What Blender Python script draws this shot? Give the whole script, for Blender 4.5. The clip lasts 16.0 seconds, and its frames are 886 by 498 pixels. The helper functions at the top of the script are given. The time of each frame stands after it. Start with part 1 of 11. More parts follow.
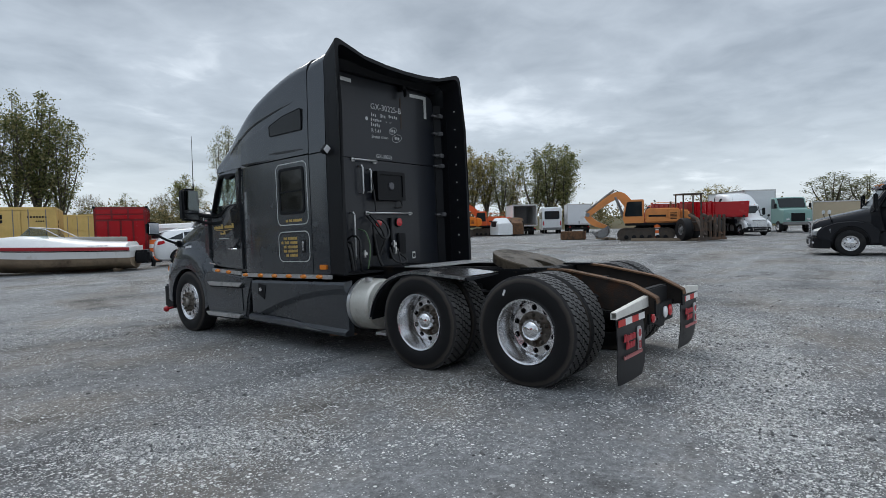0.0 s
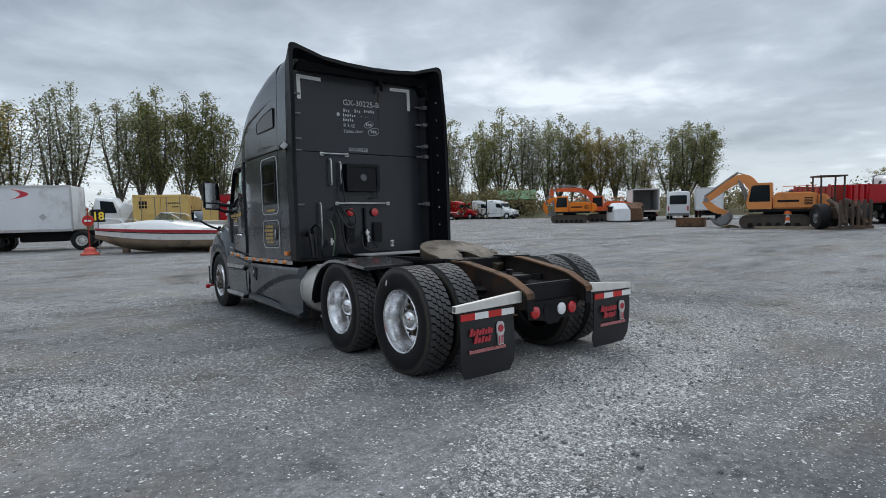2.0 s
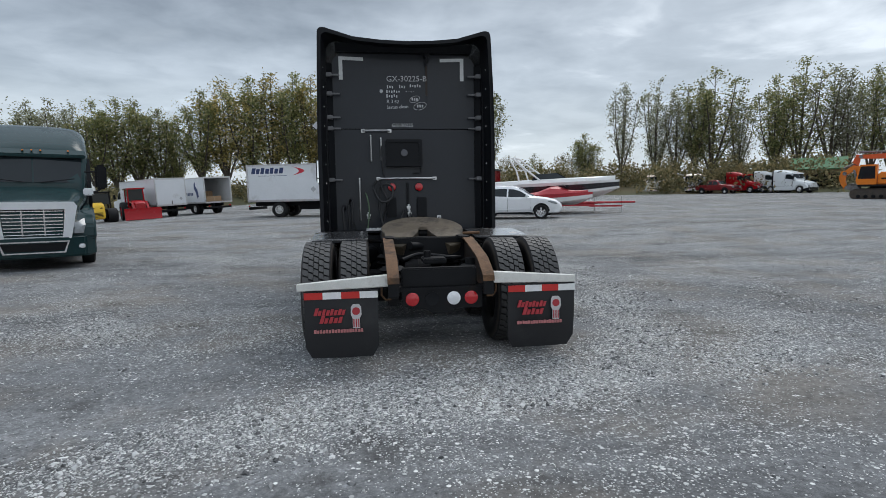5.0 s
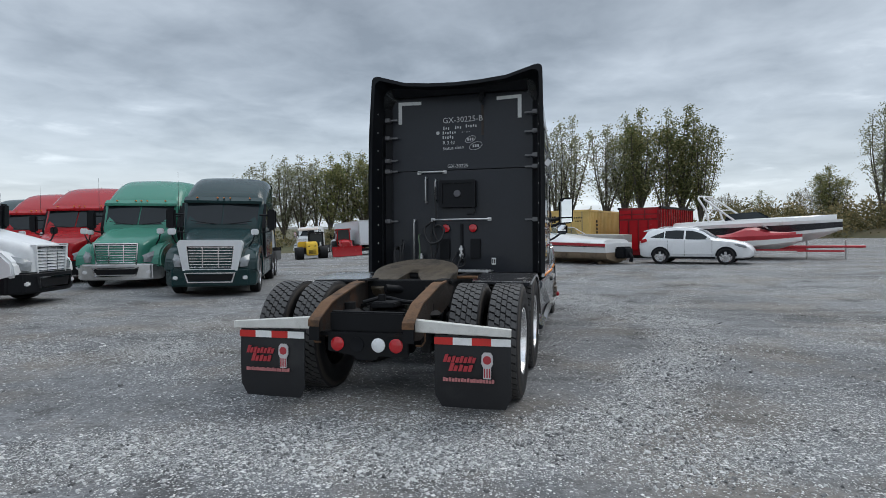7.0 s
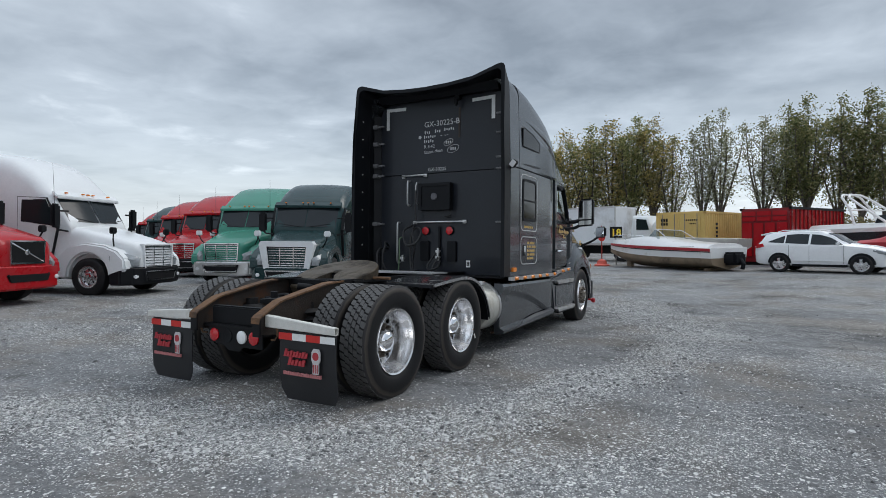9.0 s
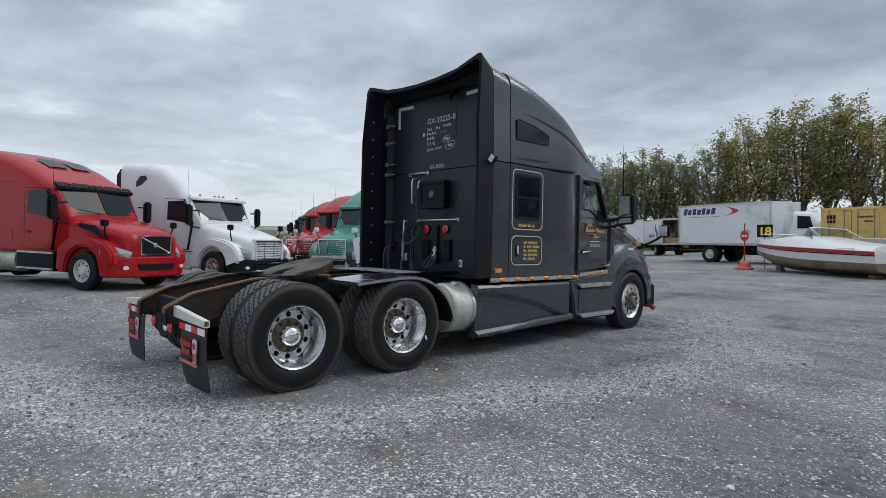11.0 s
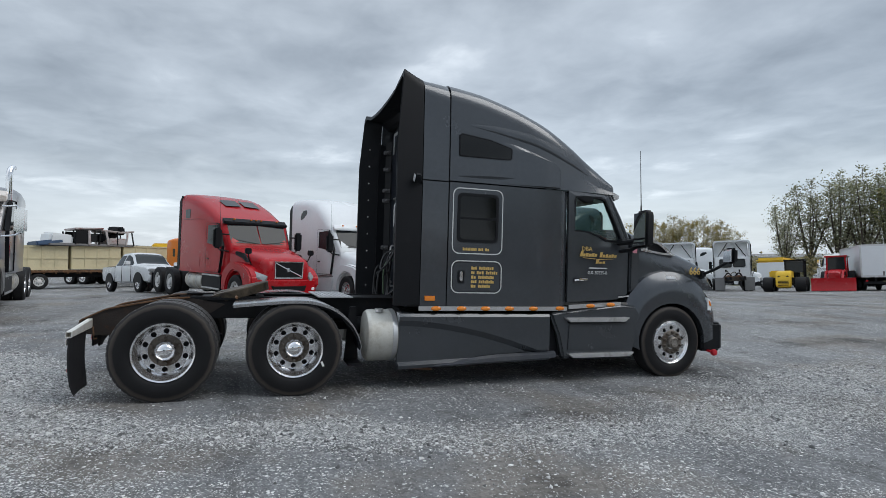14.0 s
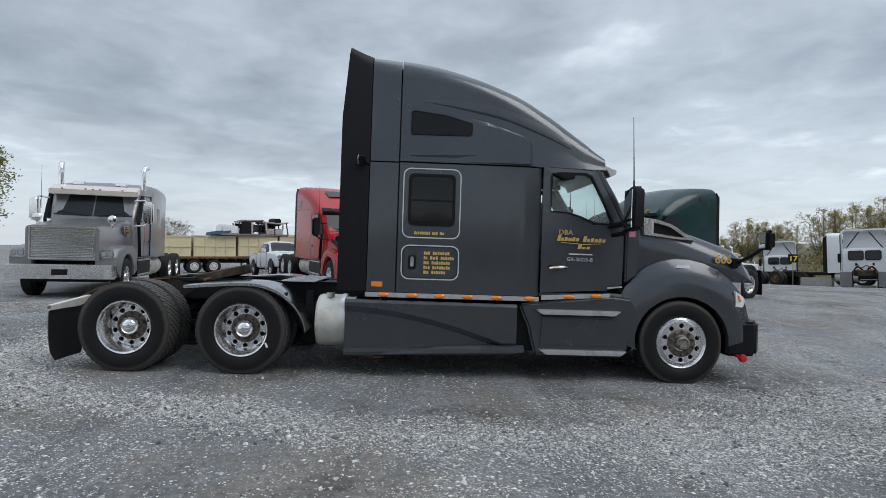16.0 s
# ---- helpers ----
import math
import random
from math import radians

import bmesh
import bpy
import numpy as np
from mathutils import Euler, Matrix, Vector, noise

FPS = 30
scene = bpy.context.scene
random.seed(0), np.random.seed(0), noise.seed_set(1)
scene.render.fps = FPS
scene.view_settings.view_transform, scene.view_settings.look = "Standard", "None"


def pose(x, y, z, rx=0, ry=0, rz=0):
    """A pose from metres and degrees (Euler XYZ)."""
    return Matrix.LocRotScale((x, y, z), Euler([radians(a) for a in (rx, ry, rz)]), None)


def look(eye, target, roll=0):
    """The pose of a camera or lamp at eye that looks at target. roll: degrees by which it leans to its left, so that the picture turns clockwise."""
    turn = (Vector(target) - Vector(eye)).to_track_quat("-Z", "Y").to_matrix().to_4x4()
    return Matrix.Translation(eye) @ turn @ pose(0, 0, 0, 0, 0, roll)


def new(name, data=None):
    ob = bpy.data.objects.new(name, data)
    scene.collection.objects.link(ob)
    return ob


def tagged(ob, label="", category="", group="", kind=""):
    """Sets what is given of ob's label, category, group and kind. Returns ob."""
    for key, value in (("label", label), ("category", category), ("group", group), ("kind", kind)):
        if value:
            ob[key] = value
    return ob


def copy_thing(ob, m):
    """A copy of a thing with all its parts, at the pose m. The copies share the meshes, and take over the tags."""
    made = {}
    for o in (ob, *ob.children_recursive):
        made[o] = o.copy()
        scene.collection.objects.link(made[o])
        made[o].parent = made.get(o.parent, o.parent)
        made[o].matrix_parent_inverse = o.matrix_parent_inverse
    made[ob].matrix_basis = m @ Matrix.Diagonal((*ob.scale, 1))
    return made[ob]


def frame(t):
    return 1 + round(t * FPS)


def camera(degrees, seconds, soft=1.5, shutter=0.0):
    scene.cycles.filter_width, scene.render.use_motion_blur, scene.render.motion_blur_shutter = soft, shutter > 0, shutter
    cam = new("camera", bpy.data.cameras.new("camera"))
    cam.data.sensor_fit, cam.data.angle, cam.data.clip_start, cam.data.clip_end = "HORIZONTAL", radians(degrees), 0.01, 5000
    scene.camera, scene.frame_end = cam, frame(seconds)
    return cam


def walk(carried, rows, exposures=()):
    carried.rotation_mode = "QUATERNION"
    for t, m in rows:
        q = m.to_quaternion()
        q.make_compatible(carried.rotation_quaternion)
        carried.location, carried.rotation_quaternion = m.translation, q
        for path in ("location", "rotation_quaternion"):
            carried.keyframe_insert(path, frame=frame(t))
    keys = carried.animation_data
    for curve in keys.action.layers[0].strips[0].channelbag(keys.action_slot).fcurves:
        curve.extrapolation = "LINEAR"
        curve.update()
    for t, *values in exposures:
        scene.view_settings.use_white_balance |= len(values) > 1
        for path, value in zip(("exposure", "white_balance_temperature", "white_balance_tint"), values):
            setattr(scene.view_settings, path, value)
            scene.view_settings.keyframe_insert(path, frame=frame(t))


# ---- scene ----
cam = camera(77.7, 16.0, soft=0.4)
PATH = [
    (0, (-5.549, -2.649, 1.416), (-4.006, -1.376, 1.368), -2.3),
    (0.5, (-5.23, -3.119, 1.431), (-3.796, -1.726, 1.377), -2.1),
    (1, (-4.768, -3.562, 1.428), (-3.437, -2.07, 1.368), -2.0),
    (1.5, (-4.406, -4.057, 1.431), (-3.165, -2.491, 1.338), -1.9),
    (2, (-3.947, -4.453, 1.41), (-2.763, -2.844, 1.322), -1.8),
    (2.5, (-3.461, -4.778, 1.388), (-2.398, -3.084, 1.331), -1.7),
    (3, (-2.929, -5.002, 1.364), (-2.083, -3.198, 1.198), -1.6),
    (3.5, (-2.371, -5.174, 1.371), (-1.783, -3.269, 1.209), -1.3),
    (3.7, (-2.135, -5.286, 1.375), (-1.588, -3.368, 1.236), -1.3),
    (5.8, (0.341, -5.506, 1.363), (0.376, -3.513, 1.188), -0.7),
    (6, (0.578, -5.477, 1.349), (0.54, -3.483, 1.206), -0.6),
    (6.5, (1.129, -5.294, 1.361), (0.813, -3.322, 1.262), -0.4),
    (7, (1.718, -5.057, 1.363), (1.233, -3.117, 1.355), -0.2),
    (7.5, (2.29, -4.898, 1.369), (1.626, -3.012, 1.383), 0.0),
    (8, (2.902, -4.641, 1.368), (2.107, -2.805, 1.351), 0.1),
    (8.2, (3.146, -4.577, 1.337), (2.327, -2.752, 1.328), 0.1),
    (10.3, (5.332, -3.249, 1.421), (4.027, -1.733, 1.403), 1.0),
    (10.5, (5.51, -3.053, 1.408), (4.163, -1.575, 1.395), 1.0),
    (11, (5.92, -2.597, 1.418), (4.469, -1.22, 1.4), 1.2),
    (11.5, (6.297, -2.102, 1.443), (4.747, -0.845, 1.308), 1.3),
    (12, (6.718, -1.629, 1.476), (5.092, -0.468, 1.396), 1.3),
    (12.5, (6.966, -1.029, 1.478), (5.267, 0.025, 1.42), 1.3),
    (13, (7.236, -0.446, 1.464), (5.466, 0.485, 1.458), 1.4),
    (13.5, (7.385, 0.183, 1.455), (5.528, 0.925, 1.465), 1.5),
    (14, (7.528, 0.814, 1.474), (5.641, 1.473, 1.537), 1.6),
    (14.5, (7.644, 1.453, 1.475), (5.727, 2.022, 1.446), 1.6),
    (15, (7.68, 2.125, 1.511), (5.732, 2.58, 1.473), 1.7),
    (15.5, (7.726, 2.733, 1.505), (5.751, 3.044, 1.514), 1.8),
    (16, (7.646, 3.359, 1.494), (5.648, 3.441, 1.501), 1.9),
]
LEVEL = pose(0, 0, 0, -2.06, -0.73, 0)  # the yard falls a little towards the tractor's nose
walk(cam, [(t, LEVEL @ look(eye, target, roll)) for t, eye, target, roll in PATH])

# ---- light: an overcast autumn sky ----
def build_world():
    w = bpy.data.worlds.new("overcast_sky")
    scene.world = w
    w.use_nodes = True
    n, k = w.node_tree.nodes, w.node_tree.links
    n.clear()
    out, bg = n.new("ShaderNodeOutputWorld"), n.new("ShaderNodeBackground")
    sky = n.new("ShaderNodeTexSky")
    sky.sky_type, sky.sun_disc = "NISHITA", False
    sky.sun_elevation, sky.sun_rotation = radians(38), radians(150)
    co, sep = n.new("ShaderNodeTexCoord"), n.new("ShaderNodeSeparateXYZ")
    k.new(co.outputs["Generated"], sep.inputs[0])

    def math_node(op, a, b=None):
        m = n.new("ShaderNodeMath")
        m.operation = op
        for i, v in enumerate((a, b)):
            if v is None:
                continue
            if isinstance(v, (int, float)):
                m.inputs[i].default_value = v
            else:
                k.new(v, m.inputs[i])
        return m.outputs[0]

    up = math_node("MAXIMUM", sep.outputs[2], 0.0)
    lift = math_node("ADD", up, 0.13)
    px, py = math_node("DIVIDE", sep.outputs[0], lift), math_node("DIVIDE", sep.outputs[1], lift)
    vec = n.new("ShaderNodeCombineXYZ")
    k.new(px, vec.inputs[0]), k.new(py, vec.inputs[1])

    def cloud(scale, detail, rough, shift, warp=0.15):
        mp = n.new("ShaderNodeMapping")
        mp.inputs["Location"].default_value = shift
        k.new(vec.outputs[0], mp.inputs[0])
        t = n.new("ShaderNodeTexNoise")
        t.inputs["Scale"].default_value, t.inputs["Detail"].default_value, t.inputs["Roughness"].default_value = scale, detail, rough
        t.inputs["Distortion"].default_value = warp
        k.new(mp.outputs[0], t.inputs["Vector"])
        return t.outputs[0]

    # banks of cloud, the lumps in them and their ragged edges
    big, lump, wisp = cloud(0.42, 3, 0.45, (3.1, 1.7, 0)), cloud(1.5, 5, 0.5, (0.4, 5.2, 0), 0.3), cloud(4.2, 5, 0.55, (7.4, 2.2, 0), 0.4)
    mix = math_node("ADD", math_node("MULTIPLY", big, 0.52), math_node("ADD", math_node("MULTIPLY", lump, 0.34), math_node("MULTIPLY", wisp, 0.14)))
    ramp = n.new("ShaderNodeValToRGB")
    e = ramp.color_ramp.elements
    e[0].position, e[0].color = 0.37, (0.235, 0.270, 0.310, 1)
    e[1].position, e[1].color = 0.63, (0.82, 0.89, 0.96, 1)
    m1 = ramp.color_ramp.elements.new(0.45)
    m1.color = (0.345, 0.392, 0.445, 1)
    m2 = ramp.color_ramp.elements.new(0.55)
    m2.color = (0.51, 0.57, 0.635, 1)
    k.new(mix, ramp.inputs[0])
    # brighter band of cloud low over the horizon, torn by the lumps
    low = n.new("ShaderNodeMapRange")
    low.interpolation_type = "SMOOTHSTEP"
    low.inputs[1].default_value, low.inputs[2].default_value = 0.02, 0.20
    low.inputs[3].default_value, low.inputs[4].default_value = 0.62, 0.0
    k.new(math_node("ADD", up, math_node("MULTIPLY", math_node("SUBTRACT", lump, 0.5), 0.5)), low.inputs[0])
    pale = n.new("ShaderNodeMix")
    pale.data_type = "RGBA"
    k.new(low.outputs[0], pale.inputs[0])
    k.new(ramp.outputs[0], pale.inputs[6])
    pale.inputs[7].default_value = (0.70, 0.77, 0.84, 1)
    # an overcast sky is brightest overhead
    zen = n.new("ShaderNodeMapRange")
    zen.interpolation_type = "SMOOTHSTEP"
    zen.inputs[1].default_value, zen.inputs[2].default_value = 0.42, 0.95
    zen.inputs[3].default_value, zen.inputs[4].default_value = 1.0, 1.95
    k.new(up, zen.inputs[0])
    k.new(zen.outputs[0], bg.inputs[1])
    # a little of the clear sky glows through the cover
    thin = n.new("ShaderNodeMix")
    thin.data_type, thin.blend_type = "RGBA", "ADD"
    thin.inputs[0].default_value = 0.02
    k.new(pale.outputs[2], thin.inputs[6])
    k.new(sky.outputs[0], thin.inputs[7])
    k.new(thin.outputs[2], bg.inputs[0])
    k.new(bg.outputs[0], out.inputs[0])


build_world()
sun = new("sun", bpy.data.lights.new("sun", "SUN"))
sun.data.energy, sun.data.angle, sun.data.color = 1.35, radians(40), (1.0, 0.97, 0.93)
sun.matrix_world = look((0, 0, 60), (-14, -24, 29))


# ---- materials ----
MATS = {}


def material(name, color, rough=0.5, metal=0.0, coat=0.0, vary=0.12, scale=3.0, dirt=None, dirt_amount=0.0, bump=0.0, bump_scale=60.0, spec=0.5, random_hue=0.0, fine=None):
    """A surface with grain at two scales; dirt: a second colour in uneven blotches."""
    if name in MATS:
        return MATS[name]
    m = MATS[name] = bpy.data.materials.new(name)
    m.use_nodes = True
    n, k = m.node_tree.nodes, m.node_tree.links
    b = n["Principled BSDF"]
    b.inputs["Roughness"].default_value, b.inputs["Metallic"].default_value = rough, metal
    b.inputs["Coat Weight"].default_value, b.inputs["Coat Roughness"].default_value = coat, 0.07
    b.inputs["Specular IOR Level"].default_value = spec
    co = n.new("ShaderNodeTexCoord")

    def noise_tex(s, d, r=0.6):
        t = n.new("ShaderNodeTexNoise")
        t.inputs["Scale"].default_value, t.inputs["Detail"].default_value, t.inputs["Roughness"].default_value = s, d, r
        k.new(co.outputs["Object"], t.inputs["Vector"])
        return t

    a, f = noise_tex(scale, 4), noise_tex(fine or scale * 17, 3)
    both = n.new("ShaderNodeMix")
    both.data_type, both.inputs[0].default_value = "FLOAT", 0.4
    k.new(a.outputs[0], both.inputs[2]), k.new(f.outputs[0], both.inputs[3])
    span = n.new("ShaderNodeMapRange")
    span.inputs[1].default_value, span.inputs[2].default_value = 0.3, 0.7
    span.inputs[3].default_value, span.inputs[4].default_value = 1 - vary, 1 + vary
    k.new(both.outputs[0], span.inputs[0])
    mul = n.new("ShaderNodeMix")
    mul.data_type, mul.blend_type, mul.inputs[0].default_value = "RGBA", "MULTIPLY", 1.0
    mul.inputs[6].default_value = (*color, 1)
    k.new(span.outputs[0], mul.inputs[7])
    last = mul.outputs[2]
    if random_hue:
        info, hsv = n.new("ShaderNodeObjectInfo"), n.new("ShaderNodeHueSaturation")
        r = n.new("ShaderNodeMapRange")
        r.inputs[3].default_value, r.inputs[4].default_value = 1 - random_hue, 1 + random_hue
        k.new(info.outputs["Random"], r.inputs[0]), k.new(r.outputs[0], hsv.inputs["Value"]), k.new(last, hsv.inputs["Color"])
        last = hsv.outputs[0]
    if dirt:
        d = noise_tex(scale * 0.6, 6, 0.68)
        lim = n.new("ShaderNodeMapRange")
        lim.inputs[1].default_value, lim.inputs[2].default_value = 0.62 - 0.3 * dirt_amount, 0.8 - 0.3 * dirt_amount
        k.new(d.outputs[0], lim.inputs[0])
        cov = n.new("ShaderNodeMix")
        cov.data_type = "RGBA"
        k.new(lim.outputs[0], cov.inputs[0]), k.new(last, cov.inputs[6])
        cov.inputs[7].default_value = (*dirt, 1)
        last = cov.outputs[2]
        rr = n.new("ShaderNodeMapRange")
        rr.inputs[3].default_value, rr.inputs[4].default_value = rough, min(1, rough + 0.35)
        k.new(lim.outputs[0], rr.inputs[0]), k.new(rr.outputs[0], b.inputs["Roughness"])
    k.new(last, b.inputs["Base Color"])
    if bump:
        bt, bn = noise_tex(bump_scale, 4), n.new("ShaderNodeBump")
        bn.inputs["Strength"].default_value, bn.inputs["Distance"].default_value = bump, 0.01
        k.new(bt.outputs[0], bn.inputs["Height"]), k.new(bn.outputs[0], b.inputs["Normal"])
    return m


def glass(name, color=(0.55, 0.6, 0.6), rough=0.02):
    if name in MATS:
        return MATS[name]
    m = MATS[name] = bpy.data.materials.new(name)
    m.use_nodes = True
    n, k = m.node_tree.nodes, m.node_tree.links
    n.clear()
    out, mix, tr, gl, fr, pw, ad = (n.new("ShaderNode" + s) for s in ("OutputMaterial", "MixShader", "BsdfTransparent", "BsdfGlossy", "LayerWeight", "Math", "Math"))
    tr.inputs[0].default_value, gl.inputs["Roughness"].default_value = (*color, 1), rough
    fr.inputs[0].default_value = 0.5
    pw.operation, pw.inputs[1].default_value = "POWER", 5.0
    ad.operation, ad.inputs[1].default_value, ad.inputs[2].default_value = "MULTIPLY_ADD", 0.9, 0.05
    k.new(fr.outputs["Facing"], pw.inputs[0]), k.new(pw.outputs[0], ad.inputs[0]), k.new(ad.outputs[0], mix.inputs[0])
    k.new(tr.outputs[0], mix.inputs[1]), k.new(gl.outputs[0], mix.inputs[2]), k.new(mix.outputs[0], out.inputs[0])
    return m


GRAPHITE = material("graphite_paint", (0.064, 0.071, 0.080), 0.25, 0.55, 0.5, 0.14, 1.1, dirt=(0.060, 0.064, 0.072), dirt_amount=0.10)
GRAPHITE_DUSTY = material("graphite_paint_dusty", (0.050, 0.055, 0.066), 0.42, 0.3, 0.5, 0.14, 1.4, dirt=(0.12, 0.118, 0.112), dirt_amount=0.3)
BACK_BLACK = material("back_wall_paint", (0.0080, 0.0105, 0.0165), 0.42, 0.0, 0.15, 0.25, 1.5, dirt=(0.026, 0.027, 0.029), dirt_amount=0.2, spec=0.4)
BLACK_PLASTIC = material("black_plastic", (0.0050, 0.0058, 0.0078), 0.5, vary=0.2, dirt=(0.020, 0.020, 0.022), dirt_amount=0.06, spec=0.22)
FENDER_METAL = material("polished_fender", (0.50, 0.50, 0.51), 0.2, 1.0, vary=0.1, scale=5, dirt=(0.26, 0.25, 0.24), dirt_amount=0.12)
RUBBER = material("rubber", (0.011, 0.011, 0.012), 0.7, vary=0.2, scale=5, dirt=(0.045, 0.042, 0.038), dirt_amount=0.2, bump=0.15, spec=0.3)
ALLOY = material("polished_alloy", (0.78, 0.78, 0.79), 0.22, 0.95, vary=0.1, scale=8, dirt=(0.30, 0.27, 0.23), dirt_amount=0.12)
ALLOY_DIRTY = material("dirty_alloy", (0.34, 0.32, 0.29), 0.5, 0.7, vary=0.3, scale=9, dirt=(0.10, 0.075, 0.055), dirt_amount=0.5)
CHROME = material("chrome", (0.86, 0.86, 0.87), 0.09, 1.0, vary=0.03)
ALUMINIUM = material("brushed_aluminium", (0.62, 0.62, 0.62), 0.36, 0.9, vary=0.12, scale=6, dirt=(0.35, 0.34, 0.32), dirt_amount=0.2)
TANK = material("tank_aluminium", (0.60, 0.59, 0.54), 0.48, 0.5, vary=0.12, scale=3, dirt=(0.42, 0.38, 0.31), dirt_amount=0.45)
FRAME_BLACK = material("frame_black", (0.0048, 0.0052, 0.0066), 0.6, vary=0.3, scale=5, dirt=(0.035, 0.025, 0.018), dirt_amount=0.12, spec=0.25)
RUST = material("rusty_steel", (0.15, 0.078, 0.038), 0.8, 0.1, vary=0.45, scale=7, dirt=(0.045, 0.035, 0.03), dirt_amount=0.45, bump=0.5, bump_scale=40)
GREASE = material("greasy_plate", (0.085, 0.066, 0.044), 0.5, 0.3, vary=0.5, scale=5, dirt=(0.025, 0.021, 0.018), dirt_amount=0.4, bump=0.3, bump_scale=30)
AMBER = material("amber_lens", (0.80, 0.24, 0.02), 0.2, coat=0.5, vary=0.08)
RED_LENS = material("red_lens", (0.50, 0.010, 0.016), 0.2, coat=0.6, vary=0.1, scale=30)
CLEAR_LENS = material("clear_lens", (0.80, 0.81, 0.82), 0.12, coat=0.6, vary=0.08, scale=40)
GOLD = material("gold_leaf", (0.62, 0.42, 0.13), 0.4, 0.4, vary=0.15, scale=30)
CHALK = material("white_marker", (0.52, 0.53, 0.54), 0.7, vary=0.2, scale=60)
SILVER_TAPE = material("silver_tape", (0.62, 0.63, 0.62), 0.45, 0.3, vary=0.12, scale=20)
RED_TAPE = material("red_tape", (0.55, 0.025, 0.02), 0.4, vary=0.1, scale=20)
WHITE_TAPE = material("white_tape", (0.78, 0.78, 0.77), 0.45, vary=0.1, scale=20)
TINT = material("tinted_glass", (0.004, 0.0045, 0.005), 0.05, coat=0.0, vary=0.05, spec=0.35)
CLEAR = glass("window_glass", (0.86, 0.93, 0.92))
INTERIOR = material("cab_interior", (0.16, 0.155, 0.15), 0.8, vary=0.2)
HOSE = material("hose_rubber", (0.012, 0.012, 0.013), 0.5, vary=0.2, scale=20)
MIRROR = material("mirror_glass", (0.85, 0.87, 0.88), 0.02, 1.0, vary=0.0)
WOOD = material("weathered_wood", (0.24, 0.185, 0.13), 0.85, vary=0.35, scale=6, bump=0.3)
CONCRETE = material("concrete", (0.36, 0.345, 0.32), 0.9, vary=0.2, scale=4, bump=0.3)


# ---- mesh helpers ----
def part(name, bm, mat, parent, label="", sharp=35):
    """Links a bmesh as one mesh object under a thing or a part."""
    me = bpy.data.meshes.new(name)
    bmesh.ops.recalc_face_normals(bm, faces=bm.faces)
    bm.to_mesh(me)
    bm.free()
    me.materials.append(mat)
    if sharp:
        me.shade_smooth()
        me.set_sharp_from_angle(angle=radians(sharp))
    ob = new(name, me)
    ob.parent = parent
    if label:
        ob["label"] = label
    return ob


def share(name, src, parent, m=None):
    """Another piece on the same mesh."""
    ob = new(name, src.data)
    ob.parent = parent
    if m is not None:
        ob.matrix_basis = m
    return ob


def thing(name, m, label, category, group="", kind=""):
    ob = new(name)
    ob.empty_display_size = 0.3
    ob.matrix_basis = m
    return tagged(ob, label, category, group, kind)


def B():
    return bmesh.new()


def soften(bm, width, segments=2, angle=30):
    edges = [e for e in bm.edges if len(e.link_faces) == 2 and e.calc_face_angle(0) > radians(angle)]
    if edges and width > 0:
        bmesh.ops.bevel(bm, geom=edges, offset=width, segments=segments, affect="EDGES", clamp_overlap=True)
    return bm


def box(bm, x0, x1, y0, y1, z0, z1, bevel=0.0, m=None, segments=2):
    t = B()
    bmesh.ops.create_cube(t, size=1.0)
    for v in t.verts:
        v.co = ((x0 + x1) / 2 + v.co.x * (x1 - x0), (y0 + y1) / 2 + v.co.y * (y1 - y0), (z0 + z1) / 2 + v.co.z * (z1 - z0))
    soften(t, bevel, segments)
    return absorb(bm, t, m)


def absorb(bm, t, m=None):
    if m is not None:
        t.transform(m)
    me = bpy.data.meshes.new("tmp")
    t.to_mesh(me)
    t.free()
    bm.from_mesh(me)
    bpy.data.meshes.remove(me)
    return bm


def prism(bm, pts, a, b, axis="x", bevel=0.0, m=None, segments=2):
    """A polygon of (u, v) drawn out from a to b along an axis: x takes (y, z), y takes (x, z), z takes (x, y)."""
    t = B()
    put = {"x": lambda u, v, w: (w, u, v), "y": lambda u, v, w: (u, w, v), "z": lambda u, v, w: (u, v, w)}[axis]
    lo, hi = [t.verts.new(put(u, v, a)) for u, v in pts], [t.verts.new(put(u, v, b)) for u, v in pts]
    t.faces.new(lo), t.faces.new(hi[::-1])
    for i in range(len(pts)):
        j = (i + 1) % len(pts)
        t.faces.new((lo[i], hi[i], hi[j], lo[j]))
    bmesh.ops.recalc_face_normals(t, faces=t.faces)
    soften(t, bevel, segments)
    return absorb(bm, t, m)


def loft(bm, rings, caps=True, closed=True):
    vs = [[bm.verts.new(p) for p in r] for r in rings]
    n = len(rings[0])
    for a, b in zip(vs, vs[1:]):
        for i in range(n if closed else n - 1):
            j = (i + 1) % n
            try:
                bm.faces.new((a[i], a[j], b[j], b[i]))
            except ValueError:
                pass
    if caps and closed:
        bm.faces.new(vs[0][::-1]), bm.faces.new(vs[-1])
    return bm


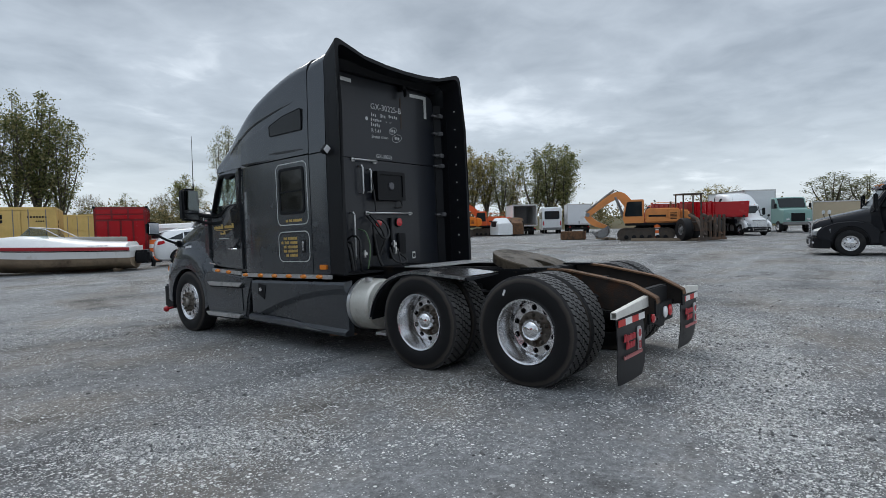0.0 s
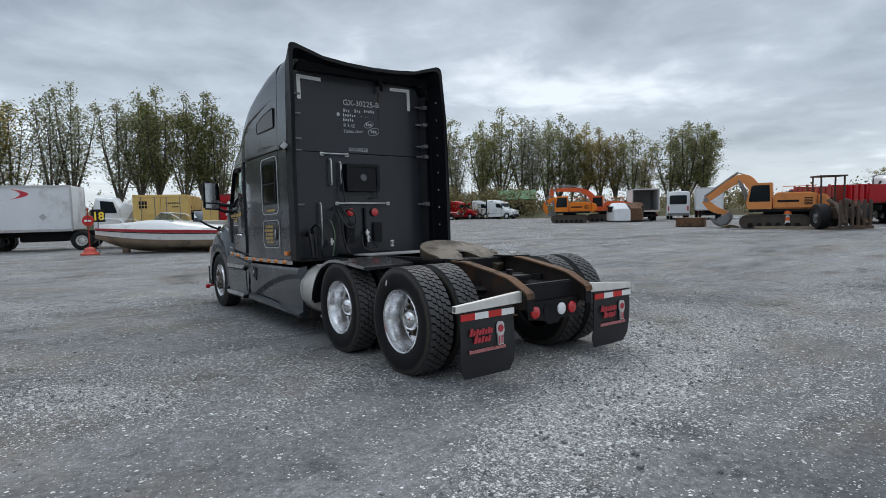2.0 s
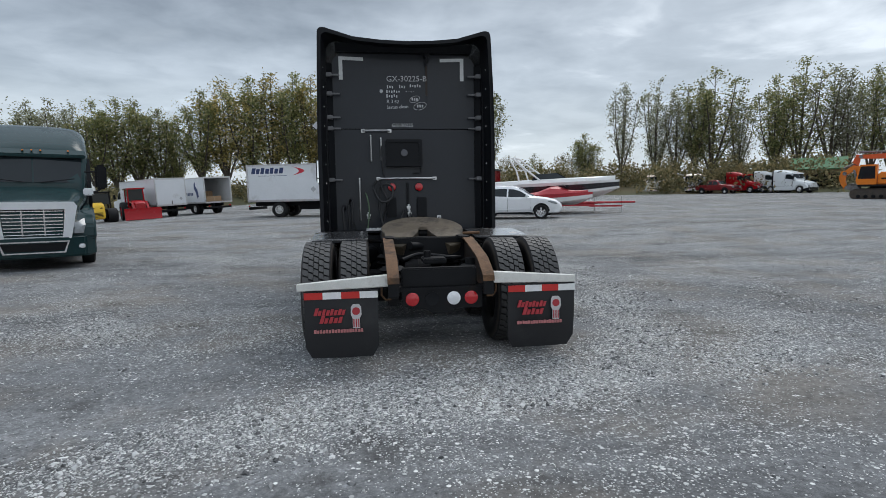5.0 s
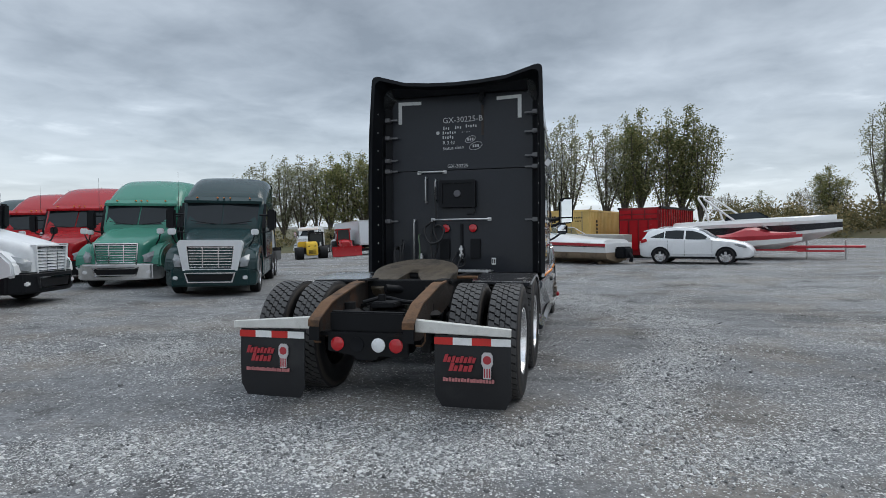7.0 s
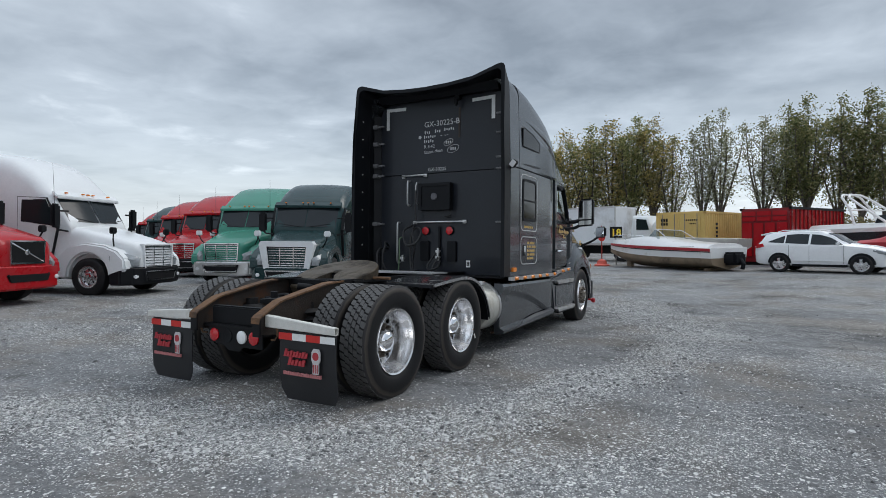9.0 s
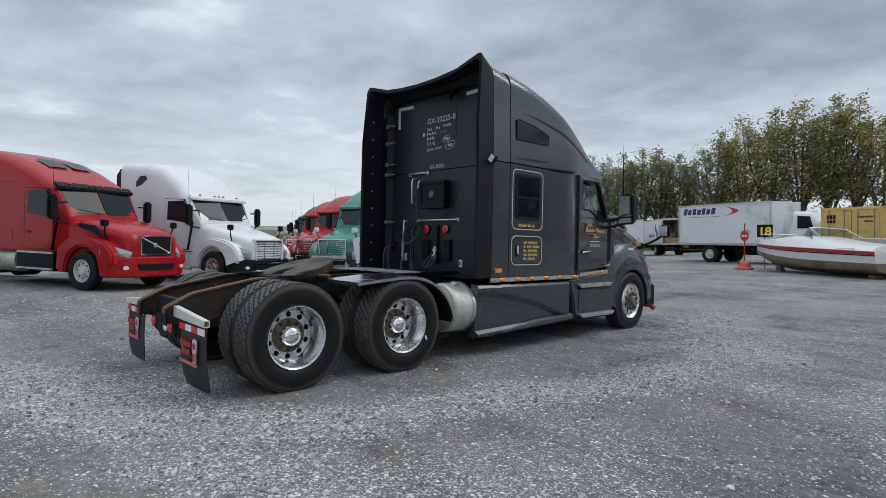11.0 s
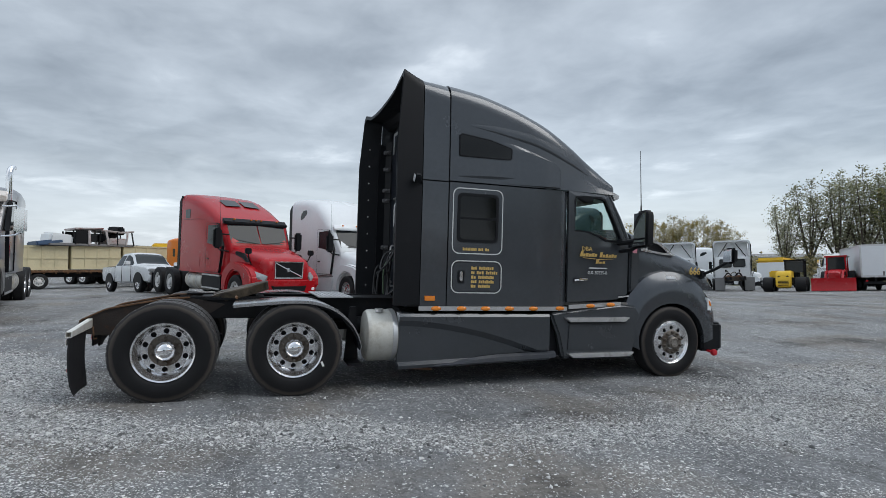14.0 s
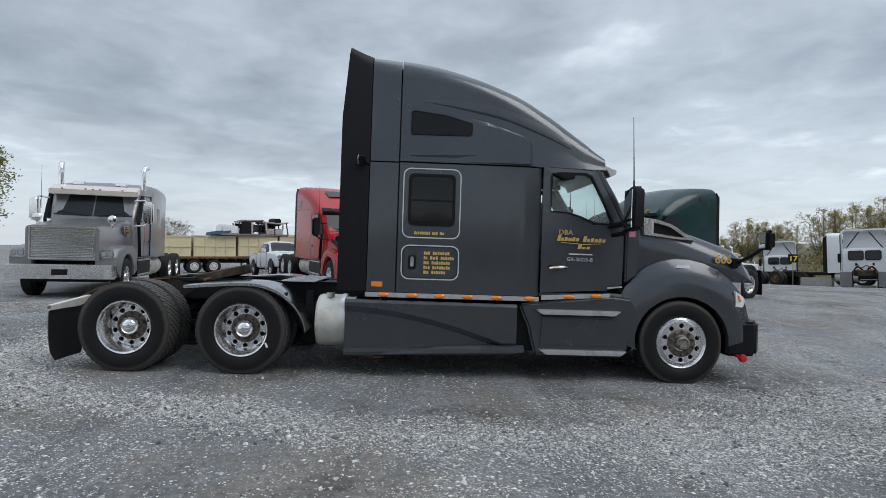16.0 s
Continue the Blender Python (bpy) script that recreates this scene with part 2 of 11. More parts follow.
def lathe(bm, profile, seg=32, m=None, close=False, caps=True):
    """Turns (radius, along) pairs round the x axis."""
    t = B()
    rings = [[t.verts.new((h, r * math.cos(2 * math.pi * i / seg), r * math.sin(2 * math.pi * i / seg))) for i in range(seg)] for r, h in profile]
    pairs = list(zip(rings, rings[1:])) + ([(rings[-1], rings[0])] if close else [])
    for a, b in pairs:
        for i in range(seg):
            j = (i + 1) % seg
            t.faces.new((a[i], a[j], b[j], b[i]))
    if not close and caps:
        for r, (rad, _) in ((rings[0], profile[0]), (rings[-1], profile[-1])):
            if rad > 1e-5:
                t.faces.new(r)
    bmesh.ops.remove_doubles(t, verts=t.verts, dist=1e-5)
    return absorb(bm, t, m)


def rod(bm, p0, p1, r0, r1=None, seg=12):
    p0, p1 = Vector(p0), Vector(p1)
    d = p1 - p0
    m = Matrix.Translation(p0) @ d.to_track_quat("X", "Z").to_matrix().to_4x4()
    return lathe(bm, [(r0, 0), (r0 if r1 is None else r1, d.length)], seg, m)


def spline(pts, n=6):
    """Catmull-Rom through the points."""
    p = [Vector(q) for q in pts]
    p = [p[0] * 2 - p[1]] + p + [p[-1] * 2 - p[-2]]
    out = []
    for i in range(1, len(p) - 2):
        for j in range(n):
            t = j / n
            out.append(0.5 * (2 * p[i] + (p[i + 1] - p[i - 1]) * t + (2 * p[i - 1] - 5 * p[i] + 4 * p[i + 1] - p[i + 2]) * t * t + (3 * p[i] - p[i - 1] - 3 * p[i + 1] + p[i + 2]) * t ** 3))
    return out + [p[-2]]


def tube(bm, pts, r, seg=8, smooth=0):
    pts = spline(pts, smooth) if smooth else [Vector(p) for p in pts]
    rings, up = [], Vector((0.31, 0.17, 0.93))
    for i, p in enumerate(pts):
        d = (pts[min(i + 1, len(pts) - 1)] - pts[max(i - 1, 0)]).normalized()
        a = d.cross(up)
        if a.length < 0.05:
            a = d.cross(Vector((1, 0, 0)))
        a.normalize()
        b = d.cross(a)
        rad = r[i * (len(r) - 1) // max(1, len(pts) - 1)] if isinstance(r, (list, tuple)) else r
        rings.append([p + rad * (math.cos(2 * math.pi * j / seg) * a + math.sin(2 * math.pi * j / seg) * b) for j in range(seg)])
    return loft(bm, rings)


def text(words, size, mat, parent, m, name="lettering", bold=0.0, align="LEFT", depth=0.002):
    cu = bpy.data.curves.new("words", "FONT")
    cu.body, cu.size, cu.extrude, cu.offset, cu.align_x, cu.resolution_u = words, size, depth, bold, align, 2
    tmp = bpy.data.objects.new("words", cu)
    scene.collection.objects.link(tmp)
    me = bpy.data.meshes.new_from_object(tmp.evaluated_get(bpy.context.evaluated_depsgraph_get()))
    bpy.data.objects.remove(tmp)
    bpy.data.curves.remove(cu)
    me.materials.clear()
    me.materials.append(mat)
    ob = new(name, me)
    ob.parent, ob.matrix_basis = parent, m
    return ob


def letter_row(bm, u0, u1, z0, z1, n, a, c, axis="x", slant=0.0, first=0.0):
    """A word as a row of plain upright or slanted bars."""
    step = (u1 - u0) / n
    for i in range(n):
        p, q = u0 + step * i, u0 + step * (i + (0.74 if i % 3 else 0.82))
        top = z1 + (first if i == 0 else 0.0) - (0.16 * (z1 - z0) if i % 2 else 0.0)
        sl = slant * (top - z0)
        prism(bm, [(p, z0), (q, z0), (q + sl, top), (p + sl, top)], a, c, axis)


def heading(x, y, degrees, z=None):
    """A pose on the ground whose y axis points degrees from the world's x axis, lying with the ground's slope."""
    a = radians(degrees)
    f, r = Vector((math.cos(a), math.sin(a), 0)), Vector((math.sin(a), -math.cos(a), 0))
    h = lambda p, d=1.5: (ground(p.x + d * f.x, p.y + d * f.y) - ground(p.x - d * f.x, p.y - d * f.y)) / (2 * d)
    p = Vector((x, y, 0))
    g = (ground(x + r.x, y + r.y) - ground(x - r.x, y - r.y)) / 2
    fy, rx = (f + Vector((0, 0, h(p)))).normalized(), (r + Vector((0, 0, g))).normalized()
    up = rx.cross(fy).normalized()
    rx = fy.cross(up)
    m = Matrix((rx, fy, up)).transposed().to_4x4()
    m.translation = (x, y, ground(x, y) if z is None else z)
    return m


# ---- ground ----
def ground(x, y):
    """The yard's height: a gentle fall, steeper round the tractor."""
    near, far = 0.0128 * x - 0.0359 * y, 0.022 * x - 0.008 * y
    r = math.hypot(x - 1, y - 1)
    s = min(1.0, max(0.0, (18 - r) / 11))
    w = s * s * (3 - 2 * s)
    if r > 90:
        far *= 90 / r
    far -= 0.04 * max(0.0, -x - 12) * min(1.0, max(0.0, (y - 15) / 15)) * min(1.0, 60 / max(r, 1e-3))
    return w * near + (1 - w) * far + (1 - w) * 0.42 * math.exp(-((x + 14) ** 2 + (y + 7) ** 2) / 98)


# where loose pale gravel lies: x, y, turn, half length, half width, amount
LOOSE = [
    (-0.6, -1.75, 22, 1.9, 0.62, 1.0), (0.6, -1.45, 12, 1.5, 0.6, 1.0), (1.9, -0.6, 55, 1.5, 0.55, 0.95), (2.5, 1.1, 78, 1.9, 0.5, 0.9), (3.1, 3.6, 86, 2.2, 0.55, 0.75),
    (3.1, 6.1, 110, 1.6, 0.8, 0.9), (1.9, 8.6, 100, 2.8, 0.9, 0.85), (-3.65, 1.2, 125, 1.0, 0.42, 0.95), (-4.3, 9.3, 150, 2.6, 0.9, 0.5), (-1.9, -2.3, 20, 1.0, 0.4, 0.7), (2.6, -1.2, 35, 0.9, 0.5, 0.7),
]


def gravel_material():
    m = bpy.data.materials.new("crushed_stone_yard")
    m.use_nodes = True
    n, k = m.node_tree.nodes, m.node_tree.links
    b = n["Principled BSDF"]
    co = n.new("ShaderNodeTexCoord")

    def tex(kind, scale, src=None, **more):
        t = n.new("ShaderNodeTex" + kind)
        t.inputs["Scale"].default_value = scale
        for key, v in more.items():
            t.inputs[key].default_value = v
        k.new(src or co.outputs["Object"], t.inputs["Vector"])
        return t

    def ramp(src, *stops):
        r = n.new("ShaderNodeValToRGB")
        e = r.color_ramp.elements
        while len(e) < len(stops):
            e.new(0.5)
        for el, (pos, c) in zip(e, stops):
            el.position, el.color = pos, (*c, 1) if len(c) == 3 else c
        k.new(src, r.inputs[0])
        return r.outputs[0]

    def mix(f, a, c, blend="MIX"):
        x = n.new("ShaderNodeMix")
        x.data_type, x.blend_type = "RGBA", blend
        if isinstance(f, (int, float)):
            x.inputs[0].default_value = f
        else:
            k.new(f, x.inputs[0])
        k.new(a, x.inputs[6])
        k.new(c, x.inputs[7])
        return x.outputs[2]

    def calc(op, a, b=0.0, c=0.0, clamp=False):
        x = n.new("ShaderNodeMath")
        x.operation, x.use_clamp = op, clamp
        for q, v in enumerate((a, b, c)):
            if isinstance(v, (int, float)):
                x.inputs[q].default_value = v
            else:
                k.new(v, x.inputs[q])
        return x.outputs[0]

    def spot(x, y, turn, a, c, inner, outer):
        """1 inside an ellipse on the yard, 0 outside, with a soft rim."""
        mp, ln, mr = n.new("ShaderNodeMapping"), n.new("ShaderNodeVectorMath"), n.new("ShaderNodeMapRange")
        mp.vector_type, ln.operation, mr.interpolation_type = "TEXTURE", "LENGTH", "SMOOTHSTEP"
        mp.inputs["Location"].default_value, mp.inputs["Rotation"].default_value, mp.inputs["Scale"].default_value = (x, y, 0), (0, 0, radians(turn)), (a, c, 1000)
        k.new(co.outputs["Object"], mp.inputs[0]), k.new(mp.outputs[0], ln.inputs[0]), k.new(ln.outputs["Value"], mr.inputs[0])
        mr.inputs[1].default_value, mr.inputs[2].default_value, mr.inputs[3].default_value, mr.inputs[4].default_value = inner, outer, 1.0, 0.0
        return mr.outputs[0]

    area = tex("Noise", 0.42, Detail=7, Roughness=0.62, Distortion=0.5).outputs[0]
    ragged = tex("Noise", 2.6, Detail=5, Roughness=0.7).outputs[0]
    heap = None
    for x, y, turn, a, c, amount in LOOSE:
        v = calc("MULTIPLY", spot(x, y, turn, a, c, 0.25, 1.25), amount)
        heap = v if heap is None else calc("MAXIMUM", heap, v)
    # how thickly loose pale chips lie
    wild = calc("MULTIPLY_ADD", ragged, 1.1, -0.55)
    clump = calc("MULTIPLY_ADD", tex("Noise", 7.5, Detail=4, Roughness=0.7).outputs[0], 1.6, -0.80)
    wild = calc("ADD", wild, clump)
    loose = calc("ADD", calc("MULTIPLY", heap, calc("ADD", wild, 0.95)), calc("MULTIPLY_ADD", area, 2.4, -1.08), clamp=True)
    # packed fines, darker on the pad round the tractor and paler out on the driven yard
    pad = spot(0.6, 2.0, 0, 9.5, 9.5, 0.55, 1.35)
    dust = tex("Noise", 42, Detail=6, Roughness=0.75).outputs[0]
    dark = ramp(dust, (0.30, (0.088, 0.090, 0.095)), (0.52, (0.148, 0.151, 0.157)), (0.72, (0.235, 0.238, 0.244)))
    light = ramp(dust, (0.30, (0.105, 0.107, 0.112)), (0.52, (0.186, 0.189, 0.194)), (0.72, (0.285, 0.288, 0.292)))
    c = mix(pad, light, dark)
    # brownish dirt in drifts
    brown = calc("MULTIPLY", ramp(tex("Noise", 0.55, Detail=6, Roughness=0.6).outputs[0], (0.46, (0, 0, 0)), (0.60, (1, 1, 1))), 0.72)
    tone = n.new("ShaderNodeRGB")
    tone.outputs[0].default_value = (0.158, 0.142, 0.126, 1)
    c = mix(brown, c, tone.outputs[0])
    # wheel sweeps and damp stains
    mp = n.new("ShaderNodeMapping")
    mp.inputs["Rotation"].default_value, mp.inputs["Scale"].default_value = (0, 0, radians(-14)), (0.16, 0.62, 1)
    k.new(co.outputs["Object"], mp.inputs[0])
    sweep = tex("Noise", 1.0, mp.outputs[0], Detail=6, Roughness=0.65, Distortion=1.2).outputs[0]
    c = mix(1.0, c, ramp(sweep, (0.36, (0.72, 0.72, 0.725)), (0.5, (1.0, 1.0, 1.0)), (0.66, (1.22, 1.22, 1.21))), "MULTIPLY")
    stain = tex("Noise", 0.9, Detail=7, Roughness=0.68).outputs[0]
    c = mix(1.0, c, ramp(stain, (0.34, (0.52, 0.51, 0.50)), (0.45, (1.0, 1.0, 1.0)), (0.7, (1.10, 1.10, 1.10))), "MULTIPLY")
    # pale driven lanes and dark ruts across the yard
    lane = n.new("ShaderNodeMapping")
    lane.inputs["Rotation"].default_value, lane.inputs["Scale"].default_value = (0, 0, radians(24)), (0.035, 0.42, 1)
    k.new(co.outputs["Object"], lane.inputs[0])
    rut = tex("Noise", 1.0, lane.outputs[0], Detail=7, Roughness=0.72, Distortion=0.9).outputs[0]
    c = mix(1.0, c, ramp(rut, (0.36, (0.62, 0.62, 0.62)), (0.44, (0.97, 0.97, 0.97)), (0.56, (1.0, 1.0, 1.0)), (0.66, (1.25, 1.25, 1.25))), "MULTIPLY")
    # clots of small stone
    clot = ramp(tex("Noise", 17, Detail=4, Roughness=0.8).outputs[0], (0.36, (0.70, 0.70, 0.70)), (0.5, (1.0, 1.0, 1.0)), (0.66, (1.40, 1.40, 1.40)))
    c = mix(1.0, c, clot, "MULTIPLY")
    height = calc("MULTIPLY", dust, 0.5)
    # three sizes of chips, each cell either bare or a stone of its own grey
    for scale, base, gain, seed in ((105, 0.95, 0.74, 0.0), (62, 0.955, 0.82, 3.7), (34, 0.978, 0.56, 8.1)):
        sh = n.new("ShaderNodeMapping")
        sh.inputs["Location"].default_value = (seed, seed * 0.7, 0)
        k.new(co.outputs["Object"], sh.inputs[0])
        cell = tex("Voronoi", scale, sh.outputs[0], Randomness=1.0)
        sep = n.new("ShaderNodeSeparateColor")
        k.new(cell.outputs["Color"], sep.inputs[0])
        there = calc("GREATER_THAN", calc("MULTIPLY_ADD", loose, gain, sep.outputs[0]), base)
        body = ramp(cell.outputs["Distance"], (0.42, (1, 1, 1)), (0.52, (0, 0, 0)))
        mask = calc("MULTIPLY", there, body)
        grey = ramp(sep.outputs[1], (0.0, (0.11, 0.112, 0.114)), (0.35, (0.34, 0.343, 0.342)), (0.70, (0.58, 0.583, 0.578)), (1.0, (0.76, 0.758, 0.745)))
        c = mix(mask, c, grey)
        height = calc("MULTIPLY_ADD", mask, calc("MULTIPLY_ADD", cell.outputs["Distance"], -1.0, 1.3), height)
    warm = n.new("ShaderNodeRGB")
    warm.outputs[0].default_value = (1.12, 1.13, 1.12, 1)
    c = mix(1.0, c, warm.outputs[0], "MULTIPLY")
    k.new(c, b.inputs["Base Color"])
    b.inputs["Roughness"].default_value = 0.85
    b.inputs["Specular IOR Level"].default_value = 0.25
    bn = n.new("ShaderNodeBump")
    bn.inputs["Strength"].default_value, bn.inputs["Distance"].default_value = 0.8, 0.010
    k.new(height, bn.inputs["Height"])
    k.new(bn.outputs[0], b.inputs["Normal"])
    return m


def build_ground():
    radii, r = [0.0], 0.12
    while r < 2600:
        radii.append(r)
        r += max(0.12, min(0.16, 0.02 * r)) if r < 14 else r * 0.055
    seg, cx, cy = 360, 1.0, 0.5
    verts, faces = [(cx, cy, ground(cx, cy))], []
    for r in radii[1:]:
        for i in range(seg):
            a = 2 * math.pi * i / seg
            x, y = cx + r * math.cos(a), cy + r * math.sin(a)
            z = ground(x, y)
            if r < 60:
                z += 0.010 * noise.noise((x * 0.9, y * 0.9, 0)) + 0.006 * noise.noise((x * 3.1, y * 3.1, 4)) - 0.004
            verts.append((x, y, z))
    for i in range(seg):
        faces.append((0, 1 + i, 1 + (i + 1) % seg))
    for j in range(len(radii) - 2):
        o = 1 + j * seg
        for i in range(seg):
            i2 = (i + 1) % seg
            faces.append((o + i, o + seg + i, o + seg + i2, o + i2))
    me = bpy.data.meshes.new("ground")
    me.from_pydata(verts, [], faces)
    me.materials.append(gravel_material())
    me.shade_smooth()
    return tagged(new("ground", me), "grey crushed stone yard with pale gravel patches and wheel sweeps", "ground", kind="structure")


def lattice(x, y, scale, seed):
    """Smooth noise of about -1 to 1 over arrays of places."""
    g = np.random.default_rng(seed).uniform(-1, 1, (64, 64))
    u, v = x * scale + 32, y * scale + 32
    i, j = np.floor(u).astype(int), np.floor(v).astype(int)
    a, b = u - i, v - j
    a, b = a * a * (3 - 2 * a), b * b * (3 - 2 * b)
    at = lambda p, q: g[p % 64, q % 64]
    return (at(i, j) * (1 - a) + at(i + 1, j) * a) * (1 - b) + (at(i, j + 1) * (1 - a) + at(i + 1, j + 1) * a) * b


def build_stones():
    """Loose stones on the yard round the tractor."""
    rng = np.random.default_rng(5)
    shape = np.array([(1, 0, 0), (-0.5, 0.86, 0), (-0.5, -0.86, 0), (0.35, 0.3, 0.7), (-0.5, 0.1, 0.6), (0.2, -0.5, 0.55)])
    tris = np.array([(0, 1, 3), (1, 4, 3), (1, 2, 4), (2, 5, 4), (2, 0, 5), (0, 3, 5), (3, 4, 5)])
    count = 1100000
    a, d = rng.uniform(0, 2 * math.pi, count), 10.0 * np.sqrt(rng.uniform(0.01, 1.0, count))
    x, y = 0.8 + d * np.cos(a), 0.6 + d * np.sin(a)
    heap = np.zeros(count)
    for cx, cy, turn, p, q, amount in LOOSE:
        t = radians(turn)
        u, v = ((x - cx) * math.cos(t) + (y - cy) * math.sin(t)) / p, (-(x - cx) * math.sin(t) + (y - cy) * math.cos(t)) / q
        heap = np.maximum(heap, amount * np.clip(1.25 - np.hypot(u, v), 0, 1))
    v = lattice(x, y, 0.6, 1) + 0.6 * lattice(x, y, 2.2, 2)
    chance = (0.03 + 0.16 * np.maximum(0, v) + 0.95 * heap) * np.maximum(0.12, 0.62 + 0.9 * lattice(x, y, 4.5, 3)) * 0.62
    chance[(np.abs(x) < 1.3) & (y > -0.6) & (y < 7.2)] *= 0.4
    keep = np.nonzero(rng.random(count) < chance)[0][:80000]
    x, y = x[keep], y[keep]
    count = len(x)
    s = np.minimum(0.026, 0.0075 * (1 + rng.pareto(2.7, count)))
    z = np.array([ground(p, q) + 0.010 * noise.noise((p * 0.9, q * 0.9, 0)) + 0.006 * noise.noise((p * 3.1, q * 3.1, 4)) for p, q in zip(x.tolist(), y.tolist())]) - 0.004 - 0.2 * s
    t = rng.uniform(0, 6.28, count)
    p = shape[None] * rng.uniform(0.6, 1.4, (count, 1, 3)) * rng.uniform(0.75, 1.25, (count, 6, 3)) * s[:, None, None]
    c, n = np.cos(t)[:, None], np.sin(t)[:, None]
    verts = np.stack((x[:, None] + p[..., 0] * c - p[..., 1] * n, y[:, None] + p[..., 0] * n + p[..., 1] * c, z[:, None] + p[..., 2]), -1).reshape(-1, 3)
    faces = (np.arange(count)[:, None, None] * 6 + tris[None]).reshape(-1, 3)
    me = bpy.data.meshes.new("loose_stones")
    me.from_pydata(verts.tolist(), [], faces.tolist())
    m = bpy.data.materials.new("loose_stone")
    m.use_nodes = True
    n, k = m.node_tree.nodes, m.node_tree.links
    g, rp = n.new("ShaderNodeNewGeometry"), n.new("ShaderNodeValToRGB")
    e = rp.color_ramp.elements
    e[0].color, e[1].color = (0.075, 0.076, 0.078, 1), (0.72, 0.718, 0.705, 1)
    e.new(0.5).color = (0.30, 0.30, 0.297, 1)
    k.new(g.outputs["Random Per Island"], rp.inputs[0])
    k.new(rp.outputs[0], n["Principled BSDF"].inputs["Base Color"])
    n["Principled BSDF"].inputs["Roughness"].default_value = 0.85
    me.materials.append(m)
    return tagged(new("loose_stones", me), "small loose grey and pale stones strewn over the yard", "gravel", kind="stuff")


build_ground()
build_stones()


# ---- wheels ----
def tyre_mesh(radius, width, rim, blocks=0, name="tyre"):
    """A tyre round the x axis; its outer wall faces +x."""
    w, bm = width / 2, B()
    side = [(rim, w * 0.72), (rim + 0.012, w * 0.86), (rim + 0.05, w * 0.99), (rim + (radius - rim) * 0.5, w * 1.04), (radius - 0.055, w * 1.0), (radius - 0.022, w * 0.93), (radius - 0.006, w * 0.84)]
    top = [(radius - (0.016 if blocks else 0.0), w * 0.80), (radius - (0.014 if blocks else -0.002), 0)]
    half = side + top
    profile = half + [(r, -h) for r, h in half[-2::-1]]
    lathe(bm, profile, 64, caps=False)
    if blocks:
        cols = [-0.66, -0.33, 0.0, 0.33, 0.66]
        for c, u in enumerate(cols):
            bw = w * (0.145 if abs(u) < 0.6 else 0.175)
            for i in range(blocks):
                a0 = 2 * math.pi * (i + 0.5 * (c % 2)) / blocks
                da = 2 * math.pi / blocks * 0.41
                x = u * w * 1.02
                skew = da * 0.28
                vs = []
                for rr, sh in ((radius - 0.018, 1.0), (radius + 0.001, 0.93)):
                    for sx, sa in ((-1, -1), (1, -1), (1.12, 0), (1, 1), (-1, 1), (-1.12, 0)):
                        a = a0 + sa * da * sh + skew * sx
                        vs.append(bm.verts.new((x + sx * bw * sh, rr * math.cos(a), rr * math.sin(a))))
                bm.faces.new(vs[6:])
                for j in range(6):
                    j2 = (j + 1) % 6
                    bm.faces.new((vs[j], vs[j2], vs[6 + j2], vs[6 + j]))
    return bm


def rim_dish(bm, holes=10, deep=True, rad=0.30, w=0.14):
    """A ten-hole disc wheel. deep: the outer wheel of a pair of drive wheels; else a steer wheel whose disc stands out."""
    d = w - 0.185 if deep else w + 0.005
    lathe(bm, [(rad, w - 0.05), (rad + 0.012, w - 0.012), (rad + 0.004, w + 0.004), (rad - 0.012, w - 0.004), (rad - 0.022, w - 0.05), (rad - 0.045, (w + d) / 2 if deep else w - 0.045),
               (rad - 0.048, d + 0.03 if deep else d - 0.04), (rad - 0.060, d + 0.002), (rad - 0.075, d - 0.03), (rad - 0.04, d - 0.04), (rad, d)], 64, caps=False)
    # the disc, with its hand holes cut through
    r0, r1, rc, hr = 0.075, rad - 0.060, rad - 0.095, 0.028
    for i in range(holes):
        a0, a1 = 2 * math.pi * i / holes, 2 * math.pi * (i + 1) / holes
        mid = (a0 + a1) / 2
        pts = [(rc * math.cos(mid) + hr * math.cos(t), rc * math.sin(mid) + hr * math.sin(t)) for t in [mid + 2 * math.pi * j / 16 for j in range(16)]]
        outer = []
        for j in range(16):
            t = mid + 2 * math.pi * j / 16
            # walk round the cell's border with the same number of steps
            u, v = math.cos(t - mid), math.sin(t - mid)
            s = 1 / max(abs(u), abs(v))
            u, v = u * s, v * s
            rr = rc + (u * (r1 - rc) if u > 0 else u * (rc - r0))
            aa = mid + v * (a1 - a0) / 2
            outer.append((rr * math.cos(aa), rr * math.sin(aa)))
        f1, f0 = [bm.verts.new((d, *p)) for p in outer], [bm.verts.new((d - 0.004, *p)) for p in pts]
        bk = [bm.verts.new((d - 0.035, *p)) for p in pts]
        for j in range(16):
            j2 = (j + 1) % 16
            bm.faces.new((f1[j], f1[j2], f0[j2], f0[j]))
            bm.faces.new((f0[j], f0[j2], bk[j2], bk[j]))
    bmesh.ops.remove_doubles(bm, verts=bm.verts, dist=0.0008)
    return bm


def hub_cap(bm, x, deep=True):
    if deep:
        lathe(bm, [(0.106, x - 0.01), (0.106, x + 0.05), (0.100, x + 0.075), (0.082, x + 0.100), (0.055, x + 0.116), (0.028, x + 0.124), (0, x + 0.126)], 36)
    else:
        lathe(bm, [(0.085, x - 0.01), (0.082, x + 0.05), (0.06, x + 0.075), (0.055, x + 0.055), (0, x + 0.055)], 24)
    return bm


WHEEL_CACHE = {}


